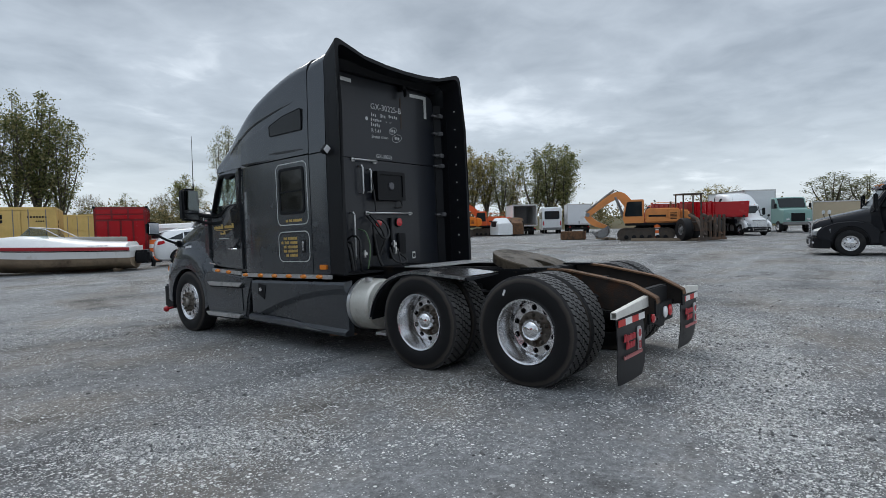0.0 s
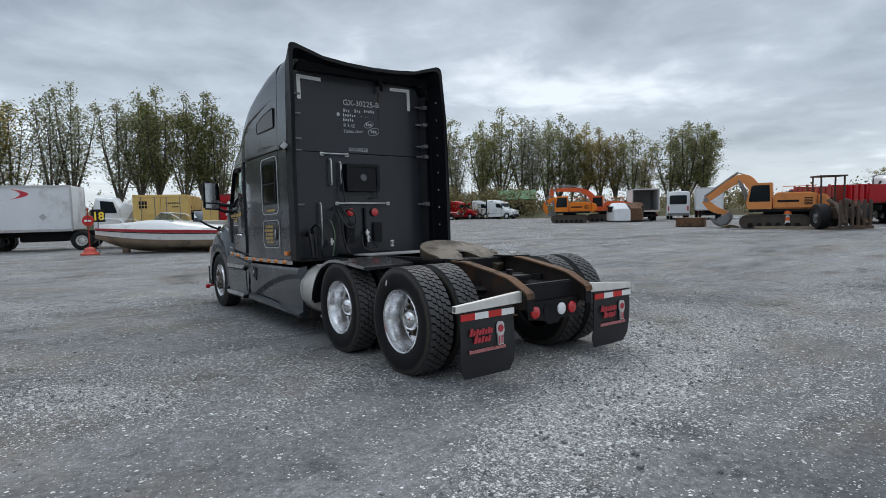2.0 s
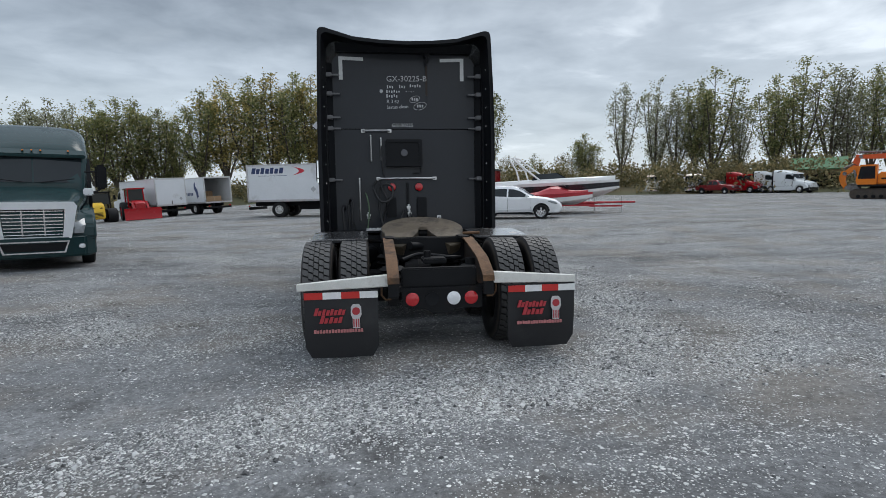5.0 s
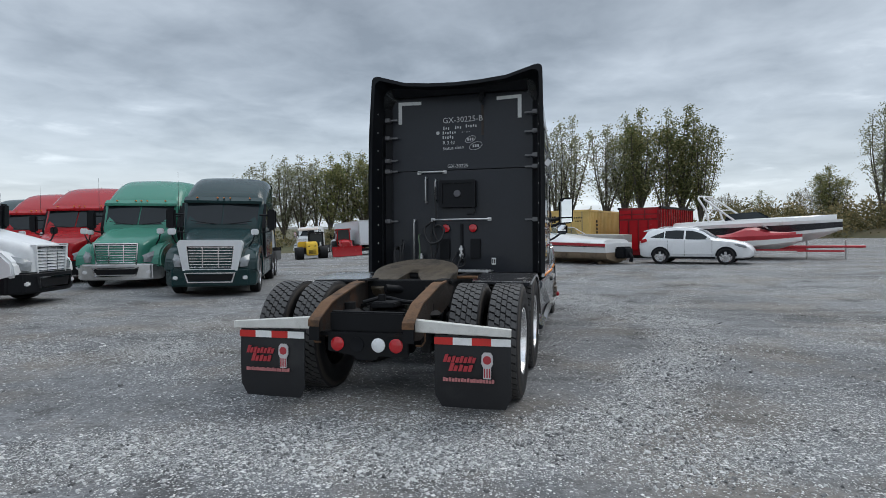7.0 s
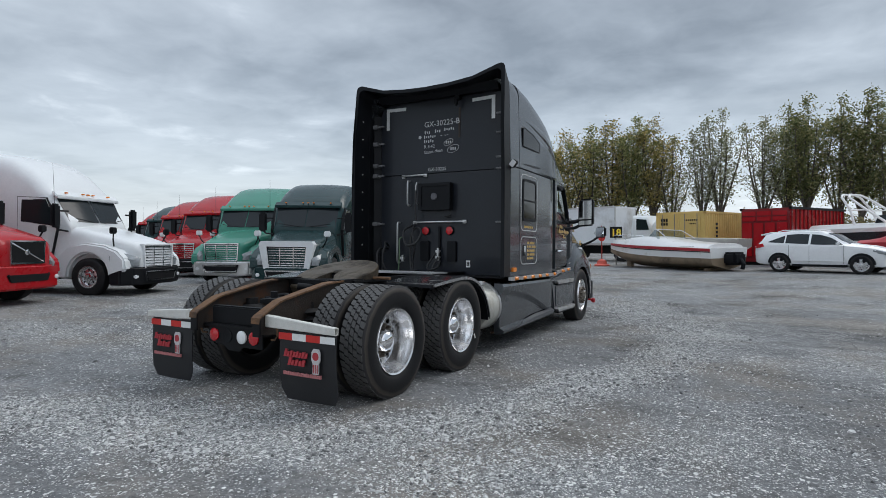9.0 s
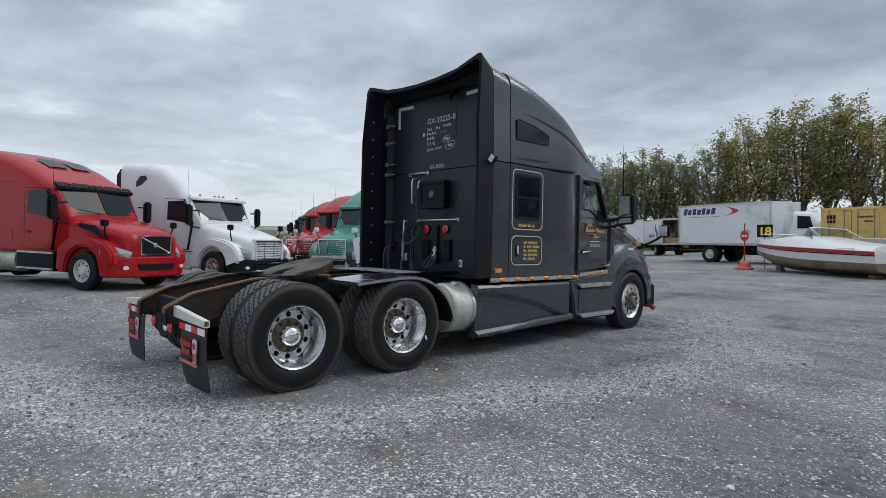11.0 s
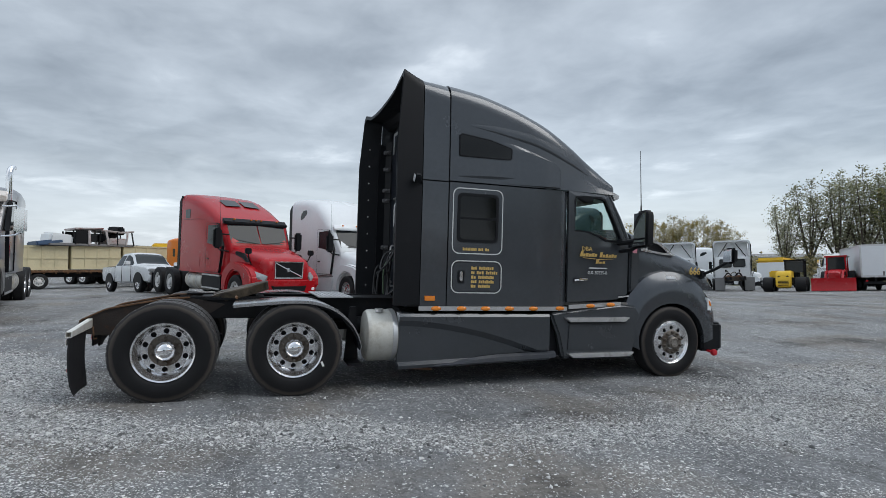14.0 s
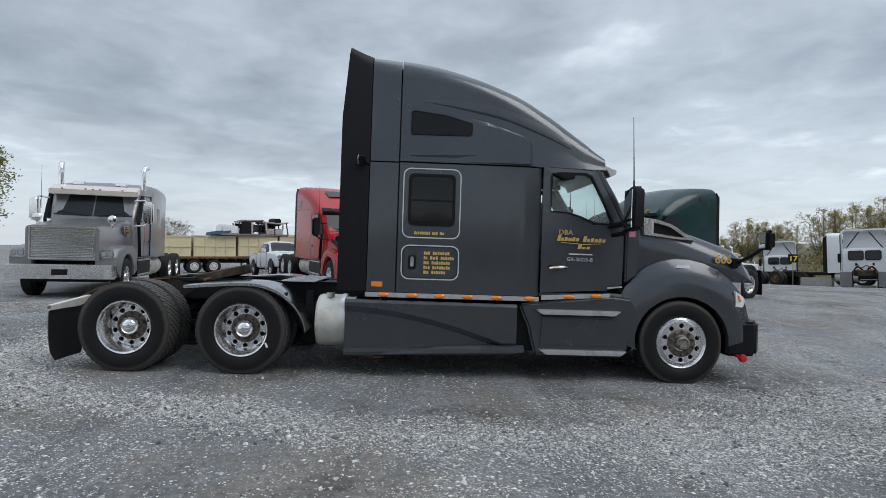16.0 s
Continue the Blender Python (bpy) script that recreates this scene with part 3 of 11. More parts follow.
def wheel(parent, x, y, radius=0.52, width=0.28, deep=True, side=1, dual=False, tread=40, rim_mat=None, hub_mat=None, z=None, inset=None):
    """A wheel (two tyres where dual) whose outer face lies at x, under a tractor."""
    key = (radius, width, deep, tread, rim_mat, hub_mat)
    m = pose(x - side * width / 2, y, radius - 0.018 if z is None else z, 0, 0, 0 if side > 0 else 180)
    w = thing_part("wheel", parent, m)
    if key not in WHEEL_CACHE:
        t = part("tyre", tyre_mesh(radius, width, 0.295, tread if tread else 0), TREAD_MIX, w)
        rm = part("rim", rim_dish(B(), 10, deep, 0.30, width / 2 - 0.012), rim_mat or ALLOY, w)
        d = width / 2 - 0.012 - (0.185 if deep else -0.005)
        one = lathe(B(), [(0.019, 0), (0.019, 0.022), (0.013, 0.045), (0, 0.05)], 8)
        nut = part("lug_nut", one, HUB_RUST, w)
        flange = part("hub_flange", lathe(B(), [(0.168, d - 0.004), (0.168, d + 0.006), (0.160, d + 0.012), (0.10, d + 0.016)], 40, caps=False), HUB_RUST, w)
        cap = part("hub_cap", hub_cap(B(), d, deep), hub_mat or CHROME, w)
        back = part("brake_drum", lathe(B(), [(0.28, -width / 2 + 0.02), (0.28, d - 0.05), (0.0, d - 0.05)], 32), FRAME_BLACK, w)
        WHEEL_CACHE[key] = (t, rm, nut, cap, back, flange)
        nut.matrix_basis = pose(d + 0.008, 0.140 * math.cos(0.314), 0.140 * math.sin(0.314))
    else:
        for s, nm in zip(WHEEL_CACHE[key], ("tyre", "rim", "", "hub_cap", "brake_drum", "hub_flange")):
            if nm:
                share(nm, s, w)
    d = width / 2 - 0.012 - (0.185 if deep else -0.005)
    for i in range(10):
        a = 2 * math.pi * (i + 0.5) / 10
        if WHEEL_CACHE[key][2].parent is not w or i:
            share("lug_nut", WHEEL_CACHE[key][2], w, pose(d + 0.008, 0.140 * math.cos(a), 0.140 * math.sin(a)))
    if dual:
        share("inner_tyre", WHEEL_CACHE[key][0], w, pose(-0.34, 0, 0))
    return w


def thing_part(name, parent, m):
    """A part that carries sub-parts."""
    ob = new(name)
    ob.parent, ob.matrix_basis, ob.empty_display_size = parent, m, 0.1
    return ob




def tyre_material():
    """Black sidewall, a brown dusty shoulder, worn grey tread blocks over darker grooves."""
    m = material("tyre_rubber", (0.006, 0.006, 0.007), 0.55, vary=0.25, scale=6, spec=0.25, bump=0.12)
    n, k = m.node_tree.nodes, m.node_tree.links
    bs = n["Principled BSDF"]
    old = bs.inputs["Base Color"].links[0].from_socket
    co, sep = n.new("ShaderNodeTexCoord"), n.new("ShaderNodeSeparateXYZ")
    k.new(co.outputs["Object"], sep.inputs[0])
    flat, ln, nz = n.new("ShaderNodeCombineXYZ"), n.new("ShaderNodeVectorMath"), n.new("ShaderNodeTexNoise")
    ln.operation = "LENGTH"
    k.new(sep.outputs[1], flat.inputs[1]), k.new(sep.outputs[2], flat.inputs[2]), k.new(flat.outputs[0], ln.inputs[0])
    nz.inputs["Scale"].default_value, nz.inputs["Detail"].default_value = 9, 5
    k.new(co.outputs["Object"], nz.inputs["Vector"])
    wob = n.new("ShaderNodeMath")
    wob.operation, wob.inputs[1].default_value = "MULTIPLY_ADD", 0.03
    k.new(nz.outputs[0], wob.inputs[0]), k.new(ln.outputs["Value"], wob.inputs[2])
    rp = n.new("ShaderNodeValToRGB")
    e = rp.color_ramp.elements
    mr = n.new("ShaderNodeMapRange")
    mr.inputs[1].default_value, mr.inputs[2].default_value = 0.30, 0.55
    k.new(wob.outputs[0], mr.inputs[0]), k.new(mr.outputs[0], rp.inputs[0])
    stops = ((0.0, (0.012, 0.011, 0.010)), (0.10, (0.002, 0.002, 0.002)), (0.66, (0.002, 0.002, 0.002)), (0.73, (0.034, 0.028, 0.023)), (0.82, (0.055, 0.047, 0.039)), (0.86, (0.020, 0.019, 0.019)), (0.905, (0.020, 0.019, 0.019)), (0.93, (0.078, 0.076, 0.074)))
    while len(e) < len(stops):
        e.new(0.5)
    for el, (q, c) in zip(e, stops):
        el.position, el.color = q, (*c, 1)
    add = n.new("ShaderNodeMix")
    add.data_type, add.blend_type, add.inputs[0].default_value = "RGBA", "ADD", 1.0
    k.new(old, add.inputs[6]), k.new(rp.outputs[0], add.inputs[7])
    k.new(add.outputs[2], bs.inputs["Base Color"])
    return m


TREAD_MIX = tyre_material()
HUB_RUST = material("dusty_hub", (0.15, 0.13, 0.11), 0.5, 0.5, vary=0.4, scale=14, dirt=(0.085, 0.060, 0.042), dirt_amount=0.5)

# ---- the graphite sleeper tractor ----
ROOF = [(2.40, 3.77), (2.74, 3.78), (3.07, 3.78), (3.54, 3.72), (4.03, 3.59), (4.53, 3.40), (5.00, 3.14), (5.32, 2.92), (5.56, 2.66)]


def lerp(table, y):
    for (a, u), (b, v) in zip(table, table[1:]):
        if y <= b:
            t = max(0.0, (y - a) / (b - a))
            return u + (v - u) * t
    return table[-1][1]


def roof_z(y):
    # a smooth line through the table
    return (lerp(ROOF, y - 0.12) + 2 * lerp(ROOF, y) + lerp(ROOF, y + 0.12)) / 4 if y > 2.8 else lerp(ROOF, y)


def half_width(y, z):
    """The side wall: upright up to 2.5 m, leaning in above, and drawn in towards the windscreen."""
    w = 1.205 - 0.035 * max(0, (z - 2.5) / 1.3)
    if 4.52 < y < 4.78 and z < 2.53:
        w -= 0.042 * ((y - 4.52) / 0.26) ** 2
    if y > 4.3:
        w -= 0.10 * ((y - 4.3) / 1.5) ** 1.6
        if z > 2.45:
            w -= 0.11 * ((y - 4.3) / 1.3) ** 1.4 * min(1, (z - 2.45) / 0.3)
    return w


def arch(y, zlo, inset=0.0, dip=0.0, n=7, rc=0.34):
    """A half ring from the right side over the roof to the left side."""
    zt = roof_z(y) - inset
    h = zt - zlo
    rc = min(rc, h * 0.75)
    pts = []
    zs = [zlo + (zt - rc - zlo) * i / 4 for i in range(5)]
    for z in zs:
        pts.append((half_width(y, z) - inset, z))
    wx = pts[-1][0]
    for i in range(1, n + 1):
        a = math.pi / 2 * i / n
        e = 0.8
        cx, cz = wx - rc * 1.15, zt - rc
        pts.append((cx + rc * 1.15 * math.cos(a) ** e, cz + rc * math.sin(a) ** e))
    for u in (0.66, 0.33):
        pts.append((pts[-1][0] * u / (1.0 if u == 0.66 else 0.66), zt))
    ring = [(x, y, z) for x, z in pts] + [(0, y, zt)] + [(-x, y, z) for x, z in pts[::-1]]
    top = half_width(y, zt) or 1
    return [(x, yy, z - dip * (1 - min(1, (x / 1.0) ** 2)) * max(0, (z - (zt - rc)) / rc)) for x, yy, z in ring]


def shell(bm, ys, zlo, thick, dip=lambda y: 0.0, rc=lambda y: 0.34):
    """An arch with thickness, open below."""
    outer = [arch(y, zlo, 0, dip(y), rc=rc(y)) for y in ys]
    inner = [arch(y, zlo, thick, dip(y), rc=rc(y)) for y in ys]
    rings = [o + i[::-1] for o, i in zip(outer, inner)]
    return loft(bm, rings)


def side_plates(bm, y0, y1, z0, z1, thick=0.04, sides=(1, -1)):
    for s in sides:
        rings = []
        for i in range(25):
            y = y0 + (y1 - y0) * i / 24
            col = [(half_width(y, z0 + (z1 - z0) * j / 4), z0 + (z1 - z0) * j / 4) for j in range(5)]
            rings.append([(s * w, y, z) for w, z in col] + [(s * (w - thick), y, z) for w, z in col[::-1]])
        loft(bm, rings)
    return bm


def rounded(y0, y1, z0, z1, r, n=4):
    pts = []
    for cy, cz, a0 in ((y1 - r, z1 - r, 0), (y0 + r, z1 - r, 90), (y0 + r, z0 + r, 180), (y1 - r, z0 + r, 270)):
        for i in range(n + 1):
            a = radians(a0 + 90 * i / n)
            pts.append((cy + r * math.cos(a), cz + r * math.sin(a)))
    return pts


def frame_loop(bm, outer, inner, a, b, axis="x"):
    """A flat ring between two outlines with the same number of points, from a to b along an axis."""
    put = {"x": lambda u, v, w: (w, u, v), "y": lambda u, v, w: (u, w, v)}[axis]
    rings = [[put(u, v, a) for u, v in outer], [put(u, v, b) for u, v in outer], [put(u, v, b) for u, v in inner], [put(u, v, a) for u, v in inner], [put(u, v, a) for u, v in outer]]
    return loft(bm, rings, caps=False)


def build_tractor():
    T = thing("semi_tractor", LEVEL.copy(), "dark graphite sleeper tractor with a bare fifth wheel, parked on gravel", "truck")
    # sleeper walls with the bunk window and hatch cut out as separate frames
    lower = B()
    box(lower, -1.15, 1.15, 3.10, 4.76, 0.995, 1.05)
    part("sleeper_floor", lower, GRAPHITE, T)
    for s in (1, -1):
        cornr = B()
        side_plates(cornr, 2.745, 3.074, 0.995, 2.505, sides=(s,))
        part("corner_panel", cornr, GRAPHITE, T)
        lower = B()
        side_plates(lower, 3.090, 4.773, 0.995, 2.512, sides=(s,))
        part("sleeper_wall", lower, GRAPHITE, T)
    up = B()
    shell(up, [2.745, 2.85, 2.96, 3.074], 2.521, 0.04, dip=lambda y: 0.07 * (3.12 - y) / 0.37, rc=lambda y: 0.20 + 0.3 * (y - 2.7))
    part("upper_corner_panel", up, GRAPHITE, T)
    roof = B()
    ys = [3.090 + (5.56 - 3.090) * i / 44 for i in range(45)]
    shell(roof, ys, 2.53, 0.045, rc=lambda y: 0.26 + 0.03 * (y - 3.0))
    part("roof_fairing", roof, GRAPHITE, T)
    # black flexible extenders round the back edge, with raised tips at the top corners
    ext = B()
    shell(ext, [2.735, 2.63, 2.53, 2.43], 1.0, 0.05, dip=lambda y: 0.08 + 0.02 * (2.74 - y) / 0.3, rc=lambda y: 0.18 - 0.09 * (2.735 - y) / 0.305)
    for v in ext.verts:
        t = max(0, (v.co.z - 3.3) / 0.45)
        back = (2.735 - v.co.y) / 0.305
        v.co.x *= 1 + 0.045 * back
        v.co.y += (0.07 * t - 0.02) * back
        lift = max(0, (abs(v.co.x) - 0.80) / 0.4) * max(0, (v.co.z - 3.45) / 0.3)
        v.co.z += 0.075 * lift * back
    part("side_extender", ext, BLACK_PLASTIC, T, "black flexible air fairing edge")
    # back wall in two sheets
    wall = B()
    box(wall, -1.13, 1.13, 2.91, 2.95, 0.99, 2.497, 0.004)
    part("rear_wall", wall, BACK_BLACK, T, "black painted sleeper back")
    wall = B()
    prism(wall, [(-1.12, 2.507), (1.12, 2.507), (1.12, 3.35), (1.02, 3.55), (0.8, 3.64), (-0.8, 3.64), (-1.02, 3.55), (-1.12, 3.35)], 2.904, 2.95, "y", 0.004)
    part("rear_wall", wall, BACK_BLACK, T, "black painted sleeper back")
    gut = B()
    for s in (1, -1):
        prism(gut, [(s * 1.05, 2.898), (s * 1.155, 2.80), (s * 1.155, 2.96), (s * 1.05, 2.96)], 1.0, 3.45, "z", 0.01)
    prism(gut, [(2.80, 3.60), (2.90, 3.60), (2.90, 3.66), (2.70, 3.70)], -1.0, 1.0, "x", 0.005)
    part("inner_gutter", gut, BLACK_PLASTIC, T)
    for s in (1, -1):
        # dark strip added behind the corner seams so no daylight shows through
        part("seam_liner", box(B(), s * 1.15 - 0.012, s * 1.15 + 0.012, 2.70, 3.14, 1.0, 3.40, 0.004), BLACK_PLASTIC, T)
        # dark box added to close the see-through gap between skirt and steps
        part("skirt_liner", box(B(), s * 1.06 - 0.03, s * 1.06 + 0.03, 4.35, 4.85, 0.33, 0.88, 0.01), BLACK_PLASTIC, T)
    br = None
    for s in (1, -1):
        for z in (3.27, 3.00, 2.66, 2.50, 1.75):
            if br is None:
                b = B()
                box(b, -0.11, 0.09, -0.02, 0.02, -0.012, 0.012, 0.004)
                box(b, 0.0, 0.10, -0.06, 0.05, -0.03, 0.03, 0.008)
                br = part("extender_bracket", b, material("grey_bracket", (0.16, 0.16, 0.165), 0.5, 0.3, vary=0.2, scale=12), T)
                br.matrix_basis = pose(s * 1.06, 2.83, z)
            else:
                share("extender_bracket", br, T, pose(s * 1.06, 2.83, z, 0, 0, 0 if s > 0 else 180))
    rivet = None
    for s in (1, -1):
        for i in range(9):
            m = pose(s * 1.15, 2.60 + 0.0 * i, 1.15 + i * 0.27)
            if rivet is None:
                rivet = part("rivet", lathe(B(), [(0.011, -0.004), (0.011, 0.004), (0, 0.008)], 8), SILVER_TAPE, T)
                rivet.matrix_basis = pose(s * 1.165, 2.56, 1.15 + i * 0.27, 0, 0, 180)
            else:
                share("rivet", rivet, T, pose(s * 1.165, 2.56, 1.15 + i * 0.27, 0, 0, 180 if s > 0 else 0))

    for s in (1, -1):
        X = lambda v: s * v
        # bunk window frame, panes, and its pin stripe
        o, i = rounded(3.20, 3.75, 1.78, 2.39, 0.06), rounded(3.235, 3.715, 1.815, 2.355, 0.05)
        b = B()
        frame_loop(b, o, i, X(1.200), X(1.216))
        win = part("bunk_window", b, BLACK_PLASTIC, T)
        b = B()
        prism(b, rounded(3.235, 3.715, 2.09, 2.355, 0.03), X(1.2055), X(1.2095), "x")
        part("pane", b, TINT, win)
        b = B()
        prism(b, rounded(3.235, 3.715, 1.815, 2.065, 0.03), X(1.2055), X(1.2125), "x")
        part("pane", b, TINT, win)
        b = B()
        box(b, min(X(1.2055), X(1.216)), max(X(1.2055), X(1.216)), 3.235, 3.715, 2.066, 2.089)
        part("window_bar", b, BLACK_PLASTIC, win)
        for (y0, y1, z0, z1) in ((3.135, 3.815, 1.635, 2.455), (3.135, 3.815, 1.15, 1.555)):
            b = B()
            o, i = rounded(y0, y1, z0, z1, 0.09), rounded(y0 + 0.012, y1 - 0.012, z0 + 0.012, z1 - 0.012, 0.08)
            frame_loop(b, o, i, X(1.2045), X(1.208))
            part("pin_stripe", b, SILVER_TAPE, T, "thin silver pin stripe with rounded corners")
        # luggage hatch
        b = B()
        o, i = rounded(3.155, 3.795, 1.17, 1.535, 0.075), rounded(3.161, 3.789, 1.176, 1.529, 0.07)
        frame_loop(b, o, i, X(1.2045), X(1.2065))
        hatch = part("luggage_hatch_gasket", b, BLACK_PLASTIC, T)
        b = B()
        prism(b, rounded(3.22, 3.31, 1.27, 1.43, 0.02), X(1.2045), X(1.212), "x", 0.003)
        latch = part("latch_bezel", b, BLACK_PLASTIC, T)
        b = B()
        prism(b, rounded(3.245, 3.285, 1.30, 1.42, 0.018), X(1.208), X(1.226), "x", 0.006)
        part("latch", b, CHROME, latch)
        # lettering under the window and on the hatch
        b = B()
        for y0, y1 in ((3.28, 3.47), (3.49, 3.56), (3.58, 3.64)):
            letter_row(b, y0, y1, 1.678, 1.714, int((y1 - y0) / 0.021), X(1.2045), X(1.207))
        part("lettering", b, GOLD, T, "gold lettering shown as bars")
        rows = ((0.08, 0.20), (0.05, 0.10, 0.16), (0.07, 0.22), (0.08, 0.21), (0.07, 0.17))
        for j, row in enumerate(rows):
            b, y = B(), 3.40
            row = row if s > 0 else row[::-1]
            for w in row:
                letter_row(b, y, y + w, 1.444 - 0.056 * j, 1.482 - 0.056 * j, max(2, int(w / 0.026)), X(1.2045), X(1.207))
                y += w + 0.025
            part("lettering", b, GOLD, T)
        # upper fixed window
        b = B()
        gk = [(3.205, 2.86), (3.225, 2.845), (3.90, 2.85), (3.925, 2.87), (3.93, 2.985), (3.91, 3.005), (3.62, 3.085), (3.235, 3.13), (3.205, 3.11)]
        gi = [(3.567 + (y - 3.567) * 0.965, 2.98 + (z - 2.98) * 0.90) for y, z in gk]
        frame_loop(b, gk, gi, X(1.17), X(1.2085))
        part("window_gasket", b, BLACK_PLASTIC, T)
        b = B()
        prism(b, [(3.205, 2.86), (3.225, 2.845), (3.90, 2.85), (3.925, 2.87), (3.93, 2.985), (3.91, 3.005), (3.62, 3.085), (3.235, 3.13), (3.205, 3.11)], X(1.165), X(1.2055), "x", 0.002)
        part("upper_window", b, TINT, T)
        # pressed-in body lines
        b = B()
        rings = []
        for q in range(15):
            u = q / 14
            y, wv = 3.20 + 1.05 * u, math.sin(math.pi * min(1, 0.06 + u * 0.92)) ** 0.6
            z = 2.592 + 0.028 * u
            rings.append([(X(1.20), y, z + 0.020 * wv + 0.001), (X(1.20 + 0.016 * wv), y, z + 0.018 * wv), (X(1.2), y, z - 0.020 * wv - 0.001)])
        loft(b, rings)
        part("body_line", b, GRAPHITE, T)
        # raised shoulder of the roof fairing, ending in a step behind the door
        b = B()
        rings = []
        for q in range(31):
            u = q / 30
            y = 3.32 + 1.33 * u
            zt = 3.205 - 0.36 * u ** 1.35 - (0.06 * ((u - 0.9) / 0.1) ** 2 if u > 0.9 else 0)
            d = -0.004 + 0.050 * min(1, max(0, (u - 0.25) / 0.6)) ** 1.3
            edge = 1.0 if u < 0.975 else 0.0
            col = []
            for j in range(12):
                v = j / 11
                z = 2.545 + (zt - 2.545) * v
                roll = min(1, (1 - v) / 0.07) ** 0.5
                col.append((X(half_width(min(y, 4.5), z) - 0.004 + (d + 0.004) * roll * edge), y, z))
            rings.append(col + [(X(half_width(y, zt) - 0.05), y, zt), (X(half_width(y, 2.545) - 0.05), y, 2.545)])
        loft(b, rings)
        part("fairing_shoulder", b, GRAPHITE, T, sharp=28)
        b = B()
        rings = []
        for q in range(25):
            u = q / 24
            y = 3.36 + 1.92 * u
            z = 3.245 - 0.37 * u ** 1.25 - 0.36 * max(0.0, u - 0.45) ** 1.3
            wv = math.sin(math.pi * min(1.0, 0.03 + 0.95 * u)) ** 0.7
            col = [(half_width(y, z + 0.13 * wv) - 0.004, z + 0.13 * wv), (half_width(y, z + 0.05) + 0.006 * wv, z + 0.06 * wv), (half_width(y, z) + 0.013 * wv, z), (half_width(y, z - 0.012) + 0.010 * wv, z - 0.012), (half_width(y, z - 0.05 * wv) - 0.008, z - 0.05 * wv), (half_width(y, z) - 0.06, z)]
            rings.append([(X(px), y, pz) for px, pz in col])
        loft(b, rings)
        part("fairing_crease", b, GRAPHITE, T, sharp=24)
        # marker light strip
        b = B()
        box(b, min(X(1.19), X(1.222)), max(X(1.19), X(1.222)), 2.73, 4.77, 0.935, 0.988, 0.004)
        strip = part("sill_strip", b, ALUMINIUM, T, "bright sill strip with amber marker lamps")
        b = B()
        prism(b, [(4.80, 0.955), (5.62, 1.005), (5.62, 1.052), (4.80, 1.010)], X(1.19), X(1.216), "x", 0.004)
        strip2 = part("sill_strip", b, ALUMINIUM, T)
        lamp = None
        for y, z, par in [(2.95, 0.962, strip), (3.28, 0.962, strip), (3.60, 0.962, strip), (3.93, 0.962, strip), (4.27, 0.962, strip), (4.66, 0.965, strip), (5.13, 1.0, strip2), (5.45, 1.018, strip2)]:
            if lamp is None:
                b = B()
                lathe(b, [(0.0, 0.028), (0.020, 0.026), (0.030, 0.016), (0.034, 0)], 16, Matrix.Diagonal((1, 2.0, 0.85, 1)))
                lamp = part("marker_lamp", b, AMBER, par)
                lamp.matrix_basis = pose(X(1.218), y, z, 0, 0, 0 if s > 0 else 180)
            else:
                share("marker_lamp", lamp, par, pose(X(1.218), y, z, 0, 0, 0 if s > 0 else 180))
        b = B()
        prism(b, rounded(2.80, 2.93, 1.055, 1.115, 0.012), X(1.2), X(1.232), "x", 0.006)
        part("turn_lamp", b, AMBER, T)
        # small work lamp on the corner
        b = B()
        rod(b, (X(1.19), 2.74, 2.47), (X(1.27), 2.69, 2.50), 0.014)
        box(b, -0.035, 0.035, -0.045, 0.03, -0.055, 0.055, 0.012, pose(X(1.285), 2.66, 2.515, 0, 40, 0))
        wl = part("work_lamp", b, BLACK_PLASTIC, T)
        b = B()
        box(b, -0.036, 0.036, -0.052, -0.046, -0.045, 0.045, 0.004, pose(X(1.285), 2.66, 2.515, 0, 40, 0))
        part("lens", b, CLEAR_LENS, wl)

        # door: lower skin, pillars and top frame round the opening
        hx = lambda y, z: half_width(y, z)
        door = B()
        quads = [
            [(4.79, 1.045), (5.20, 1.062), (5.62, 1.085), (5.80, 1.16), (5.81, 1.845), (5.62, 1.85), (5.42, 1.865), (5.28, 1.93), (5.10, 1.985), (4.885, 1.995), (4.79, 1.995)],
            [(4.79, 1.995), (4.885, 1.995), (4.872, 2.40), (4.895, 2.465), (4.79, 2.53)],
            [(4.79, 2.53), (4.895, 2.465), (5.30, 2.470), (5.37, 2.435), (5.45, 2.51)],
            [(5.45, 2.51), (5.37, 2.435), (5.55, 2.10), (5.645, 1.90), (5.62, 1.85), (5.81, 1.845)],
        ]
        for q in quads:
            vs0 = [(X(hx(y, z) - 0.002), y, z) for y, z in q]
            vs1 = [(X(hx(y, z) - 0.045), y, z) for y, z in q]
            t = B()
            a0, a1 = [t.verts.new(p) for p in vs0], [t.verts.new(p) for p in vs1]
            t.faces.new(a0), t.faces.new(a1[::-1])
            for i in range(len(q)):
                j = (i + 1) % len(q)
                t.faces.new((a0[i], a0[j], a1[j], a1[i]))
            absorb(door, t)
        bmesh.ops.remove_doubles(door, verts=door.verts, dist=0.0004)
        dr = part("door", door, GRAPHITE, T, sharp=30)
        b = B()
        prism(b, [(4.88, 1.99), (5.10, 1.98), (5.28, 1.925), (5.42, 1.86), (5.62, 1.85), (5.645, 1.90), (5.55, 2.10), (5.37, 2.44), (5.30, 2.475), (4.89, 2.47)], X(1.135), X(1.139), "x")
        part("door_glass", b, CLEAR, dr)
        b = B()
